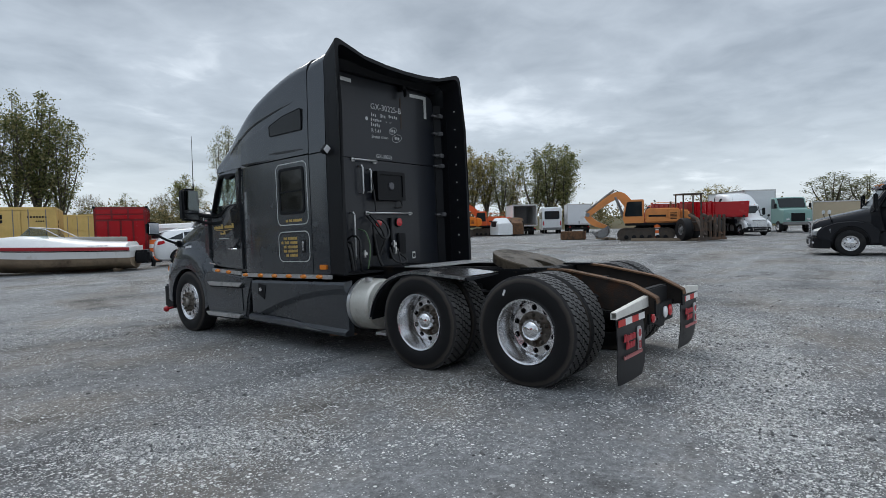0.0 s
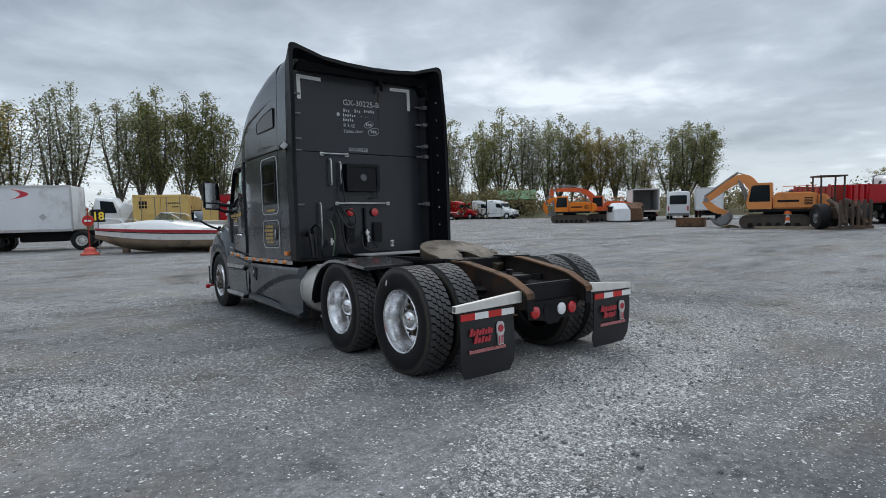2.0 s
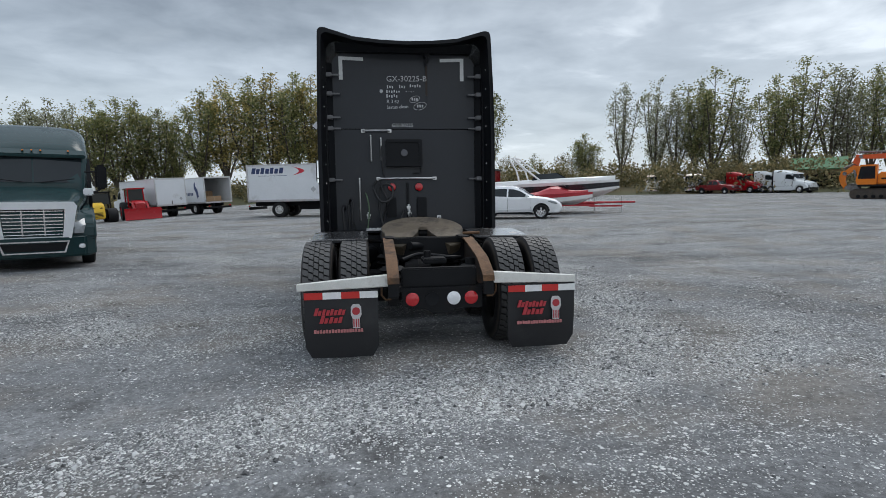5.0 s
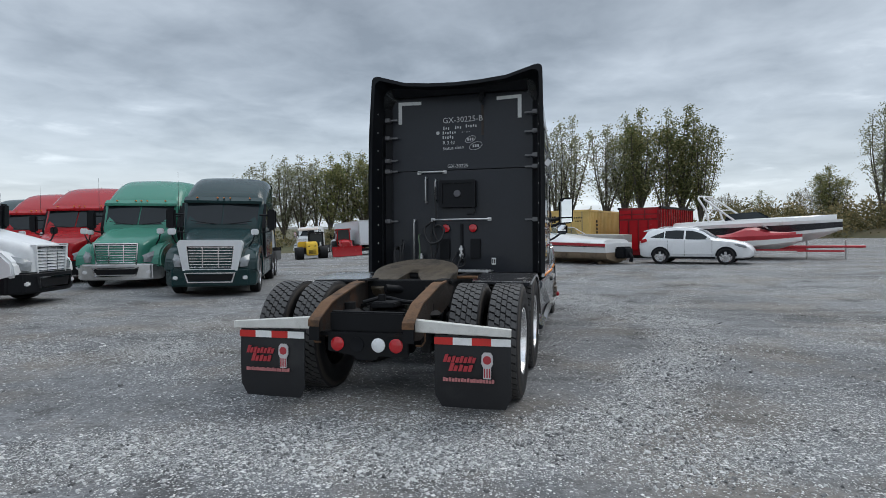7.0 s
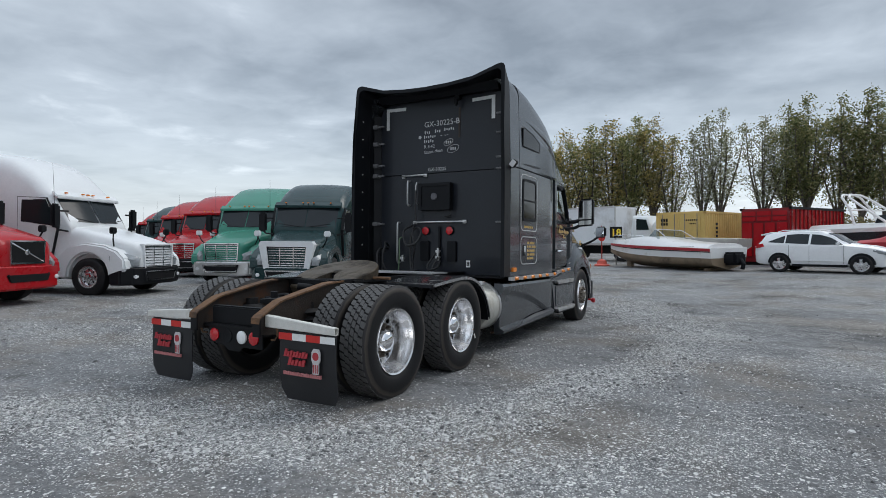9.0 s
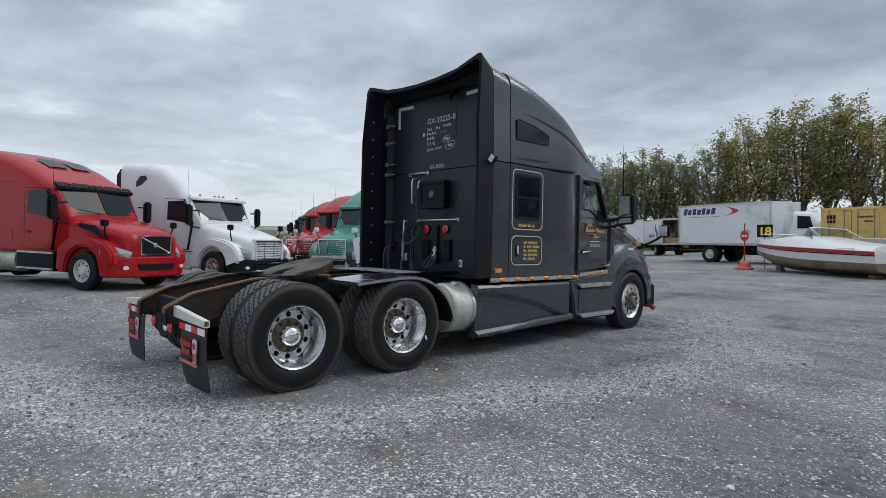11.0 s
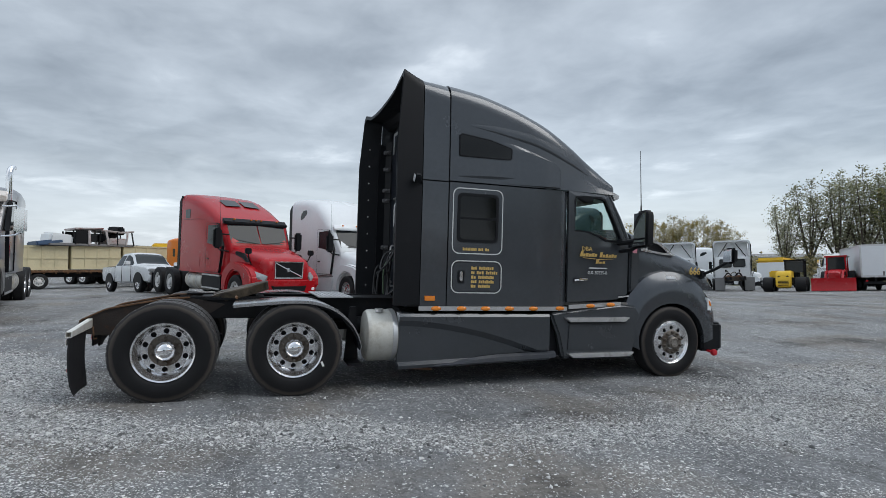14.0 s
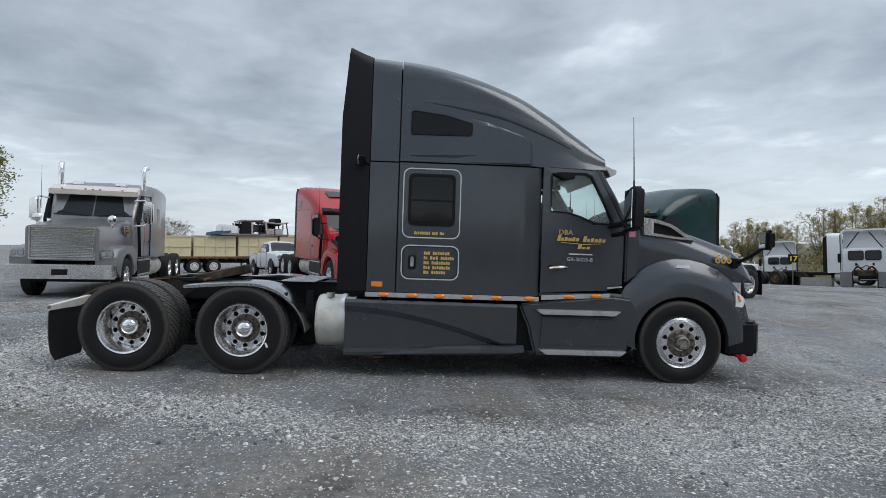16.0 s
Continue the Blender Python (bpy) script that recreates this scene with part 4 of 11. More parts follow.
        o = [(4.872, 2.00), (5.10, 1.99), (5.28, 1.935), (5.42, 1.87), (5.625, 1.855), (5.655, 1.90), (5.56, 2.11), (5.38, 2.445), (5.30, 2.480), (4.885, 2.475)]
        frame_loop(b, o, [(5.22 + (y - 5.22) * 0.93, 2.17 + (z - 2.17) * 0.91) for y, z in o], X(1.125), X(1.172))
        part("window_rubber", b, BLACK_PLASTIC, dr)
        b = B()
        prism(b, [(4.925, 2.44), (5.16, 2.455), (5.17, 2.40), (5.05, 2.385)], X(1.13), X(1.20), "x", 0.01)
        part("rain_deflector", b, BLACK_PLASTIC, dr)
        b = B()
        prism(b, [(4.875, 1.325), (5.10, 1.33), (5.11, 1.375), (4.88, 1.37)], X(1.192), X(1.197), "x", 0.003)
        cup = part("handle_cup", b, BLACK_PLASTIC, dr)
        b = B()
        tube(b, [(X(1.195), 4.90, 1.335), (X(1.232), 4.93, 1.345), (X(1.232), 5.06, 1.352), (X(1.19), 5.10, 1.352)], 0.016, 8)
        part("door_handle", b, CHROME, dr)
        b = B()
        prism(b, [(5.60, 1.105), (5.78, 1.125), (5.78, 1.145), (5.60, 1.125)], X(1.165), X(1.172), "x")
        part("badge", b, CHROME, dr)
        # door lettering: the trade letters can be read, the names are bars
        if s > 0:
            text("DBA", 0.085, GOLD, dr, pose(1.196, 4.99, 1.735, 90, 0, 90))
        b = B()
        for y0, y1, z0, z1 in ((4.97, 5.24, 1.660, 1.700), (5.28, 5.56, 1.655, 1.695), (5.22, 5.38, 1.570, 1.595)):
            letter_row(b, y0, y1, z0, z1 + 0.006, int((y1 - y0) / 0.042), X(1.185), X(1.1955 - 0.006 * (y0 > 5.2)), "x", 0.25, 0.024)
        prism(b, [(5.02, 1.640), (5.28, 1.622), (5.50, 1.636), (5.50, 1.642), (5.28, 1.630), (5.02, 1.646)], X(1.185), X(1.1945), "x")
        part("lettering", b, GOLD, dr, "gold sign writing shown as bars")
        b = B()
        for y0, y1, z0, z1 in ((5.12, 5.40, 1.500, 1.515),):
            prism(b, [(y0, z0), (y1, z0), (y1, z1), (y0, z1)], X(1.185), X(1.195), "x")
        part("lettering", b, SILVER_TAPE, dr)
        if s > 0:
            text("GX-30225-B", 0.062, CHALK, dr, pose(1.1965, 5.09, 1.425, 90, 0, 91.5), "marker_writing")
        # cowl panel between door and hood, and A pillar
        b = B()
        prism(b, [(5.825, 1.17), (5.98, 1.30), (5.99, 1.97), (5.825, 1.86)], X(1.02), X(1.135), "x", 0.02)
        part("cowl_panel", b, GRAPHITE, T)
        b = B()
        prism(b, rounded(5.86, 5.935, 1.735, 1.815, 0.008), X(1.13), X(1.138), "x")
        part("notice_sticker", b, material("pink_sticker", (0.55, 0.2, 0.25), 0.5), T)
        b = B()
        tube(b, [(X(1.06), 5.47, 2.53), (X(1.05), 5.64, 2.24), (X(1.02), 5.84, 1.90)], [0.045, 0.05, 0.05], 8, 4)
        part("a_pillar", b, GRAPHITE, T)
        # mirror: tall black head on two arms
        mir = thing_part("door_mirror", T, pose(0, -0.12, -0.07))
        b = B()
        prism(b, [(X(1.31), 1.86), (X(1.58), 1.88), (X(1.585), 2.30), (X(1.56), 2.37), (X(1.36), 2.36), (X(1.315), 2.31)], 5.84, 5.98, "y", 0.03, segments=3)
        part("mirror_head", b, BLACK_PLASTIC, mir)
        b = B()
        prism(b, [(X(1.335), 1.99), (X(1.56), 2.0), (X(1.56), 2.33), (X(1.34), 2.33)], 5.832, 5.8395, "y")
        prism(b, [(X(1.335), 1.885), (X(1.56), 1.90), (X(1.56), 1.975), (X(1.34), 1.965)], 5.832, 5.8395, "y")
        part("mirror_glass", b, MIRROR, mir)
        b = B()
        tube(b, [(X(1.10), 5.74, 1.93), (X(1.25), 5.84, 1.95), (X(1.36), 5.90, 1.98)], 0.035, 8)
        tube(b, [(X(1.10), 5.78, 1.82), (X(1.25), 5.86, 1.84), (X(1.36), 5.90, 1.90)], 0.028, 8)
        part("mirror_arm", b, BLACK_PLASTIC, mir)

        # chassis skirt with its swept crease and lower blade
        b = B()
        rings = []
        for q in range(13):
            u = q / 12
            y = 2.50 + 2.02 * u
            zt, zb = 0.915 - 0.01 * u, 0.235 + 0.06 * u
            zc = 0.80 - 0.46 * u ** 1.8
            rings.append([(X(1.08), y, zt), (X(1.195), y, zt - 0.015), (X(1.215), y, zt - 0.05), (X(1.212), y, max(zc + 0.02, zb + 0.14)), (X(1.165), y, max(zc - 0.05, zb + 0.10)), (X(1.16), y, zb + 0.085), (X(1.225), y, zb + 0.05), (X(1.215), y, zb + 0.012), (X(1.15), y, zb), (X(1.08), y, zb)])
        loft(b, rings)
        part("chassis_skirt", b, GRAPHITE, T, sharp=24)
        b = B()
        rings = []
        for q in range(9):
            u = q / 8
            y, zb = 2.95 + 1.66 * u, 0.252 + 0.055 * u
            hgt = 0.075 * min(1, u * 2.2 + 0.03)
            rings.append([(X(1.2), y, zb + 0.02), (X(1.232), y, zb + 0.025), (X(1.228), y, zb + 0.03 + hgt * 0.6), (X(1.18), y, zb + 0.03 + hgt)])
        loft(b, rings)
        part("skirt_blade", b, GRAPHITE_DUSTY, T)
        if s < 0:
            b = B()
            prism(b, [(4.20, 0.62), (4.37, 0.70), (4.34, 0.86), (4.14, 0.83)], X(1.205), X(1.222), "x", 0.01)
            part("filler_flap", b, BLACK_PLASTIC, T)
            b = B()
            box(b, -1.245, -1.22, 4.24, 4.30, 0.74, 0.79, 0.008)
            part("latch", b, CHROME, T)
        # step fairing ahead of it with two tread plates
        b = B()
        prism(b, [(4.545, 0.90), (5.66, 1.02), (5.90, 1.00), (5.985, 0.86), (5.93, 0.62), (5.86, 0.40), (5.83, 0.325), (4.74, 0.30), (4.71, 0.42), (4.66, 0.62), (4.58, 0.80)], X(1.02), X(1.19), "x", 0.03, segments=3)
        st = part("step_fairing", b, GRAPHITE, T)
        b = B()
        prism(b, [(4.80, 0.42), (5.72, 0.42), (5.76, 0.74), (4.82, 0.76)], X(1.19), X(1.20), "x", 0.008)
        part("step_panel", b, GRAPHITE, st)
        for z, y0, y1 in ((0.815, 4.74, 5.76), (0.345, 4.79, 5.84)):
            b = B()
            prism(b, [(y0, z + 0.028), (y1, z + 0.028), (y1 - 0.08, z - 0.028), (y0 + 0.08, z - 0.028)], X(1.12), X(1.245), "x", 0.006)
            tp = part("step", b, ALUMINIUM, T, "bright aluminium step")
            b = B()
            for i in range(22):
                yy = y0 + 0.06 + (y1 - y0 - 0.12) * i / 21
                box(b, min(X(1.13), X(1.235)), max(X(1.13), X(1.235)), yy - 0.008, yy + 0.008, z + 0.028, z + 0.034)
            part("grip_ridges", b, ALUMINIUM, tp)
            b = B()
            box(b, min(X(1.1), X(1.235)), max(X(1.1), X(1.235)), y0 + 0.07, y1 - 0.07, z - 0.05, z - 0.029, 0.006)
            part("step_lip", b, BLACK_PLASTIC, tp)

        # fuel tank drum behind the skirt
        b = B()
        lathe(b, [(0.0, 0), (0.20, 0.0), (0.285, 0.012), (0.305, 0.035), (0.31, 0.06), (0.31, 0.36), (0.0, 0.36)], 40, pose(X(0.875), 2.14, 0.615, 0, 0, 90))
        tk = part("fuel_tank", b, TANK, T, "dull aluminium fuel tank")
        b = B()
        rod(b, (X(0.98), 2.30, 0.90), (X(0.98), 2.30, 0.945), 0.05)
        part("filler_cap", b, ALUMINIUM, tk)
        b = B()
        lathe(b, [(0.314, 0), (0.320, 0.0), (0.320, 0.05), (0.314, 0.05)], 40, pose(X(0.875), 2.44, 0.615, 0, 0, 90), close=True)
        part("tank_strap", b, ALUMINIUM, tk)
        # aluminium step bracket between tank and wheels
        b = B()
        prism(b, [(1.98, 0.95), (2.06, 0.95), (2.10, 0.30), (1.93, 0.30)], X(0.75), X(0.79), "x", 0.005)
        box(b, min(X(0.75), X(1.10)), max(X(0.75), X(1.10)), 1.93, 2.10, 0.285, 0.315, 0.005)
        part("mud_bracket", b, ALUMINIUM if s < 0 else FRAME_BLACK, T)

        # quarter fender over the forward drive wheels
        def fender_line(u):
            pts = [(0.66, 1.005), (1.00, 1.035), (1.32, 1.055), (1.55, 1.035), (1.76, 0.955), (1.93, 0.81), (2.02, 0.66), (2.06, 0.53)]
            return pts[u]
        mid = spline([(0, *fender_line(i)) for i in range(8)], 4)
        outer, inner = [], []
        b = B()
        rings = [[(X(0.60), p.y, p.z), (X(1.19), p.y, p.z), (X(1.225), p.y, p.z - 0.006), (X(1.225), p.y - 0.0, p.z - 0.038), (X(1.212), p.y, p.z - 0.038), (X(1.212), p.y, p.z - 0.016), (X(0.60), p.y, p.z - 0.010)] for p in mid]
        loft(b, rings)
        part("quarter_fender", b, FENDER_METAL, T, "polished aluminium quarter fender")
        b = B()
        rings = [[(X(0.62), p.y - 0.01, p.z - 0.014), (X(1.205), p.y - 0.01, p.z - 0.018), (X(1.205), p.y - 0.02, p.z - 0.05), (X(1.195), p.y - 0.02, p.z - 0.05), (X(0.62), p.y - 0.01, p.z - 0.024)] for p in mid]
        loft(b, rings)
        part("fender_liner", b, BLACK_PLASTIC, T)
        b = B()
        rod(b, (X(0.42), 1.70, 0.90), (X(1.15), 1.80, 0.92), 0.025)
        part("fender_bracket", b, FRAME_BLACK, T)
        # wheels
        wheel(T, X(1.22), 0.0, 0.52, 0.28, True, s, True, 46)
        wheel(T, X(1.22), 1.32, 0.52, 0.28, True, s, True, 46)
        wheel(T, X(1.185), 6.515, 0.505, 0.29, False, s, False, 0, ALLOY, ALLOY_DIRTY)
        # white balance mark on the drive tyre
        b = B()
        box(b, min(X(1.222), X(1.226)), max(X(1.222), X(1.226)), -0.012, 0.012, -0.03, 0.03, 0.003, pose(0, 1.62 if s > 0 else 0.20, 0.34 if s > 0 else 0.86, 25, 0, 0))
        part("tyre_tag", b, WHITE_TAPE, T)

        # front fender with its arch
        b = B()
        rings = []
        for q in range(17):
            a = radians(196 - 200 * q / 16)
            yo, zo = 6.52 + 0.80 * math.cos(a) + (0.09 * max(0, math.cos(a))), 0.62 + 0.885 * max(0, math.sin(a)) ** 0.85 + (0.0 if math.sin(a) >= 0 else 0.5 * math.sin(a))
            yi, zi = 6.515 + 0.575 * math.cos(a), 0.50 + 0.54 * max(-0.2, math.sin(a))
            drop = max(0, (q - 9) / 7)
            zo -= 0.03 * drop
            rings.append([(X(0.66), yo, zo + 0.05 - 0.1 * drop), (X(0.92), yo, zo + 0.012), (X(1.08), yo, zo - 0.015), (X(1.165), (yo * 2 + yi) / 3, (zo * 2 + zi) / 3 + 0.0), (X(1.19), (yo + yi * 2) / 3, (zo + zi * 2) / 3), (X(1.195), yi, zi), (X(1.15), yi, zi - 0.0), (X(0.70), yi, zi + 0.02)])
        loft(b, rings)
        part("front_fender", b, GRAPHITE, T, sharp=40)
        b = B()
        prism(b, [(6.43, 1.382), (6.62, 1.375), (6.60, 1.415), (6.46, 1.422)], X(1.10), X(1.155), "x", 0.004)
        part("fender_lamp", b, CLEAR_LENS, T)
        # hood side, swept down to the nose
        if s > 0:
            hood = B()
            rings = []
            for q in range(15):
                u = q / 14
                y = 5.96 + 1.56 * u
                zt = 2.075 - 0.49 * u - (0.15 * ((u - 0.85) / 0.15) ** 2 if u > 0.85 else 0)
                wt, wb = 0.90 - 0.12 * u, 1.00 - 0.08 * u
                zb = 1.22
                half = [(wb, zb), (wb + 0.02, (zt + zb) / 2 - 0.1), (wb - 0.0, zt - 0.22), (wt + 0.06, zt - 0.09), (wt - 0.05, zt - 0.02), (wt * 0.7, zt + 0.02), (wt * 0.35, zt + 0.035)]
                ring = [(x, y, z) for x, z in half] + [(0, y, zt + 0.04)] + [(-x, y, z) for x, z in half[::-1]]
                rings.append(ring)
            loft(hood, rings, caps=True)
            part("hood", hood, GRAPHITE, T, sharp=50)
        # chrome air intake bezel
        b = B()
        o = [(6.07, 1.985), (6.25, 1.965), (6.44, 1.915), (6.77, 1.725), (6.50, 1.735), (6.08, 1.775)]
        i = [(6.20, 1.925), (6.27, 1.915), (6.42, 1.880), (6.63, 1.755), (6.48, 1.765), (6.20, 1.800)]
        frame_loop(b, o, i, X(0.94), X(1.045))
        for v in b.verts:
            v.co.x -= X(0.085) * (v.co.y - 6.05) / 0.7
        bz = part("intake_bezel", b, ALLOY, T, "bright chrome air intake bezel")
        b = B()
        prism(b, [(6.075, 1.975), (6.20, 1.955), (6.20, 1.785), (6.085, 1.785)], X(0.94), X(1.030), "x")
        part("bezel_plate", b, ALUMINIUM, bz)
        b = B()
        prism(b, i, X(0.93), X(1.0), "x")
        for v in b.verts:
            v.co.x -= X(0.085) * (v.co.y - 6.05) / 0.7
        part("intake_mesh", b, BLACK_PLASTIC, bz)
        # headlamp
        b = B()
        rings = []
        for q in range(6):
            u = q / 5
            y = 7.17 + 0.28 * u
            x1 = 1.175 - 0.28 * u * u
            rings.append([(X(x1), y, 1.12 - 0.15 * u), (X(x1 + 0.005), y, 1.00 - 0.08 * u), (X(x1 - 0.01), y, 0.85), (X(x1 - 0.2), y, 0.86), (X(x1 - 0.2), y, 1.15 - 0.15 * u)])
        loft(b, rings)
        hl = part("headlamp", b, CLEAR_LENS, T)
        b = B()
        prism(b, [(7.19, 1.08), (7.22, 1.06), (7.24, 1.00), (7.21, 1.00)], X(1.15), X(1.182), "x", 0.004)
        part("side_marker", b, AMBER, hl)
        # cowl mirror on the fender
        fm = thing_part("fender_mirror", T, pose(0, 0, 0))
        b = B()
        tube(b, [(X(0.95), 7.28, 1.46), (X(1.14), 7.33, 1.54), (X(1.30), 7.42, 1.66)], 0.022, 8, 3)
        box(b, min(X(0.90), X(1.0)), max(X(0.90), X(1.0)), 7.20, 7.34, 1.40, 1.52, 0.03)
        part("arm", b, BLACK_PLASTIC, fm)
        b = B()
        box(b, -0.11, 0.11, -0.055, 0.05, -0.11, 0.12, 0.035, pose(X(1.33), 7.44, 1.74, 0, 0, s * -12))
        part("mirror_head", b, BLACK_PLASTIC, fm)
        b = B()
        box(b, -0.09, 0.09, -0.064, -0.056, -0.09, 0.10, 0.002, pose(X(1.33), 7.44, 1.74, 0, 0, s * -12))
        part("mirror_glass", b, MIRROR, fm)
        # red tow ball at the bumper end
        b = B()
        rod(b, (X(1.05), 7.20, 0.36), (X(1.24), 7.24, 0.33), 0.02)
        lathe(b, [(0, -0.05), (0.03, -0.045), (0.048, -0.02), (0.05, 0), (0.04, 0.025), (0, 0.04)], 16, pose(X(1.23), 7.245, 0.33))
        part("tow_pin", b, material("red_paint_pin", (0.45, 0.01, 0.02), 0.4), T)

    text("666", 0.150, GOLD, T, pose(0.988, 7.0, 1.455, 90, 0, 94), "lettering", 0.004)
    # bumper
    b = B()
    prism(b, [(-1.17, 7.08), (-1.17, 7.44), (-0.95, 7.60), (-0.5, 7.68), (0.5, 7.68), (0.95, 7.60), (1.17, 7.44), (1.17, 7.08)], 0.34, 0.755, "z", 0.035, segments=3)
    part("bumper", b, BLACK_PLASTIC, T, "black plastic bumper")
    b = B()
    prism(b, [(-0.62, 7.40), (-0.58, 7.60), (0.58, 7.60), (0.62, 7.40)], 0.76, 1.50, "z", 0.03)
    part("grille", b, CHROME, T)
    # windscreen, dash and seats
    b = B()
    rings = []
    for q in range(9):
        x = -0.98 + 1.96 * q / 8
        bow = 0.16 * (1 - (x / 1.0) ** 2)
        rings.append([(x, 5.46 + bow, 2.60), (x, 5.83 + bow * 1.2, 1.95)])
    loft(b, rings, caps=False, closed=False)
    part("windscreen", b, CLEAR, T)
    b = B()
    box(b, -1.12, 1.12, 4.79, 5.80, 1.0, 1.04)
    box(b, -1.05, 1.05, 5.55, 5.95, 1.35, 1.93, 0.05)
    part("dashboard", b, INTERIOR, T)
    b = B()
    box(b, -1.14, 1.14, 4.69, 4.72, 1.0, 2.52)
    part("bunk_curtain", b, INTERIOR, T)
    seat = None
    for s in (1, -1):
        b = B()
        box(b, -0.27, 0.27, -0.30, 0.25, 0.45, 0.60, 0.05)
        box(b, -0.26, 0.26, -0.36, -0.20, 0.55, 1.10, 0.06)
        box(b, -0.2, 0.2, -0.2, 0.2, 0.0, 0.45, 0.03)
        st = part("driver_seat", b, INTERIOR, T)
        st.matrix_basis = pose(s * 0.62, 5.12, 1.04)
    b = B()
    tube(b, [(-0.62 + 0.22 * math.cos(a), 5.52 + 0.10 * math.sin(a), 1.98 + 0.16 * math.sin(a)) for a in [2 * math.pi * i / 20 for i in range(21)]], 0.016, 6)
    part("steering_wheel", b, BLACK_PLASTIC, T)
    # sun visor, roof lamps and aerials
    b = B()
    prism(b, [(5.50, 2.64), (5.74, 2.55), (5.73, 2.50), (5.66, 2.47), (5.62, 2.55), (5.50, 2.60)], -0.98, 0.98, "x", 0.006)
    part("sun_visor", b, ALUMINIUM, T, "bright metal sun visor")
    for s in (1, -1):
        b = B()
        rod(b, (s * 1.36, 5.81, 1.95), (s * 1.36, 5.81, 2.38), 0.010)
        rod(b, (s * 1.36, 5.81, 2.38), (s * 1.365, 5.78, 3.12), 0.007, 0.003, 6)
        part("aerial", b, BLACK_PLASTIC, T)

    # ---- back of the cab ----
    for x, side in ((-0.96, 1), (0.90, -1)):
        b = B()
        prism(b, [(x, 3.555), (x + side * 0.36, 3.545), (x + side * 0.36, 3.495), (x + side * 0.055, 3.505), (x + side * 0.055, 3.22), (x, 3.22)], 2.8985, 2.9015, "y")
        part("reflective_tape", b, SILVER_TAPE, T, "silver reflective tape corner")
    b = B()
    box(b, -0.30, 0.24, 2.80, 2.905, 1.94, 2.34, 0.012)
    vb = part("filter_box", b, BLACK_PLASTIC, T, "black box with a round cap")
    b = B()
    frame_loop(b, rounded(-0.30, 0.24, 1.94, 2.34, 0.02), rounded(-0.25, 0.19, 1.985, 2.295, 0.02), 2.785, 2.80, "y")
    part("box_rim", b, BLACK_PLASTIC, vb)
    b = B()
    lathe(b, [(0.052, 0), (0.052, 0.012), (0.046, 0.018), (0, 0.018)], 24, pose(-0.03, 2.80, 2.14, 0, 0, -90))
    part("round_cap", b, material("faded_cap", (0.10, 0.10, 0.11), 0.6), vb)
    for x in (-0.222, 0.187):
        b = B()
        lathe(b, [(0.066, 0), (0.066, 0.02), (0.058, 0.026), (0.052, 0.022), (0, 0.022)], 28, pose(x, 2.905, 1.637, 0, 0, -90))
        lp = part("work_light", b, BLACK_PLASTIC, T)
        b = B()
        lathe(b, [(0.060, 0.014), (0.058, 0.030), (0.03, 0.036), (0, 0.037)], 24, pose(x, 2.905, 1.637, 0, 0, -90))
        part("lens", b, RED_LENS, lp, "round red lamp lens")
        b = B()
        lathe(b, [(0.024, 0.036), (0.026, 0.040), (0, 0.042)], 16, pose(x, 2.905, 1.637, 0, 0, -90))
        part("lens_boss", b, RED_LENS, lp)
    for x0, x1, z, vert in ((-0.42, 0.43, 1.765, 0), (-0.63, -0.24, 2.475, 0)):
        b = B()
        tube(b, [(x0, 2.91, z), (x0, 2.85, z), (x0 + 0.03, 2.835, z), (x1 - 0.03, 2.835, z), (x1, 2.85, z), (x1, 2.91, z)], 0.013, 8)
        for x in (x0, x1):
            box(b, x - 0.03, x + 0.03, 2.885, 2.905, z - 0.025, z + 0.025, 0.004)
        part("grab_bar", b, ALUMINIUM, T)
    for x, z0, z1 in ((-0.52, 2.03, 2.40), (-0.37, 2.05, 2.36), (-0.70, 1.15, 1.77)):
        b = B()
        tube(b, [(x, 2.91, z1), (x, 2.85, z1), (x, 2.835, z1 - 0.03), (x, 2.835, z0 + 0.03), (x, 2.85, z0), (x, 2.91, z0)], 0.014, 8)
        part("grab_bar", b, ALUMINIUM, T)
    for x in (-0.235, 0.225):
        b = B()
        box(b, x - 0.075, x + 0.075, 2.865, 2.91, 1.18, 1.48, 0.01)
        part("vent_cover", b, BLACK_PLASTIC, T)
    b = B()
    box(b, 0.00, 0.035, 2.87, 2.91, 1.12, 1.70, 0.005)
    part("cable_channel", b, BLACK_PLASTIC, T)
    b = B()
    box(b, 0.46, 0.52, 2.898, 2.905, 1.10, 1.20)
    part("notice_sticker", b, WHITE_TAPE, T)
    b = B()
    box(b, 0.47, 0.485, 2.894, 2.8975, 1.12, 1.18)
    box(b, 0.495, 0.51, 2.894, 2.8975, 1.12, 1.18)
    part("sticker_print", b, BLACK_PLASTIC, T)
    # camera-like lamp bracket high on the wall
    b = B()
    box(b, 0.29, 0.37, 2.80, 2.905, 3.54, 3.60, 0.01)
    box(b, 0.305, 0.355, 2.76, 2.82, 3.44, 3.55, 0.015)
    tube(b, [(0.33, 2.85, 3.58), (0.40, 2.83, 3.62), (0.46, 2.87, 3.66)], 0.012, 6)
    part("load_lamp", b, BLACK_PLASTIC, T)
    b = B()
    box(b, 0.315, 0.347, 2.900, 2.9035, 3.0, 3.44)
    part("rust_run", b, material("rust_run", (0.035, 0.024, 0.018), 0.7, vary=0.3, scale=12), T)
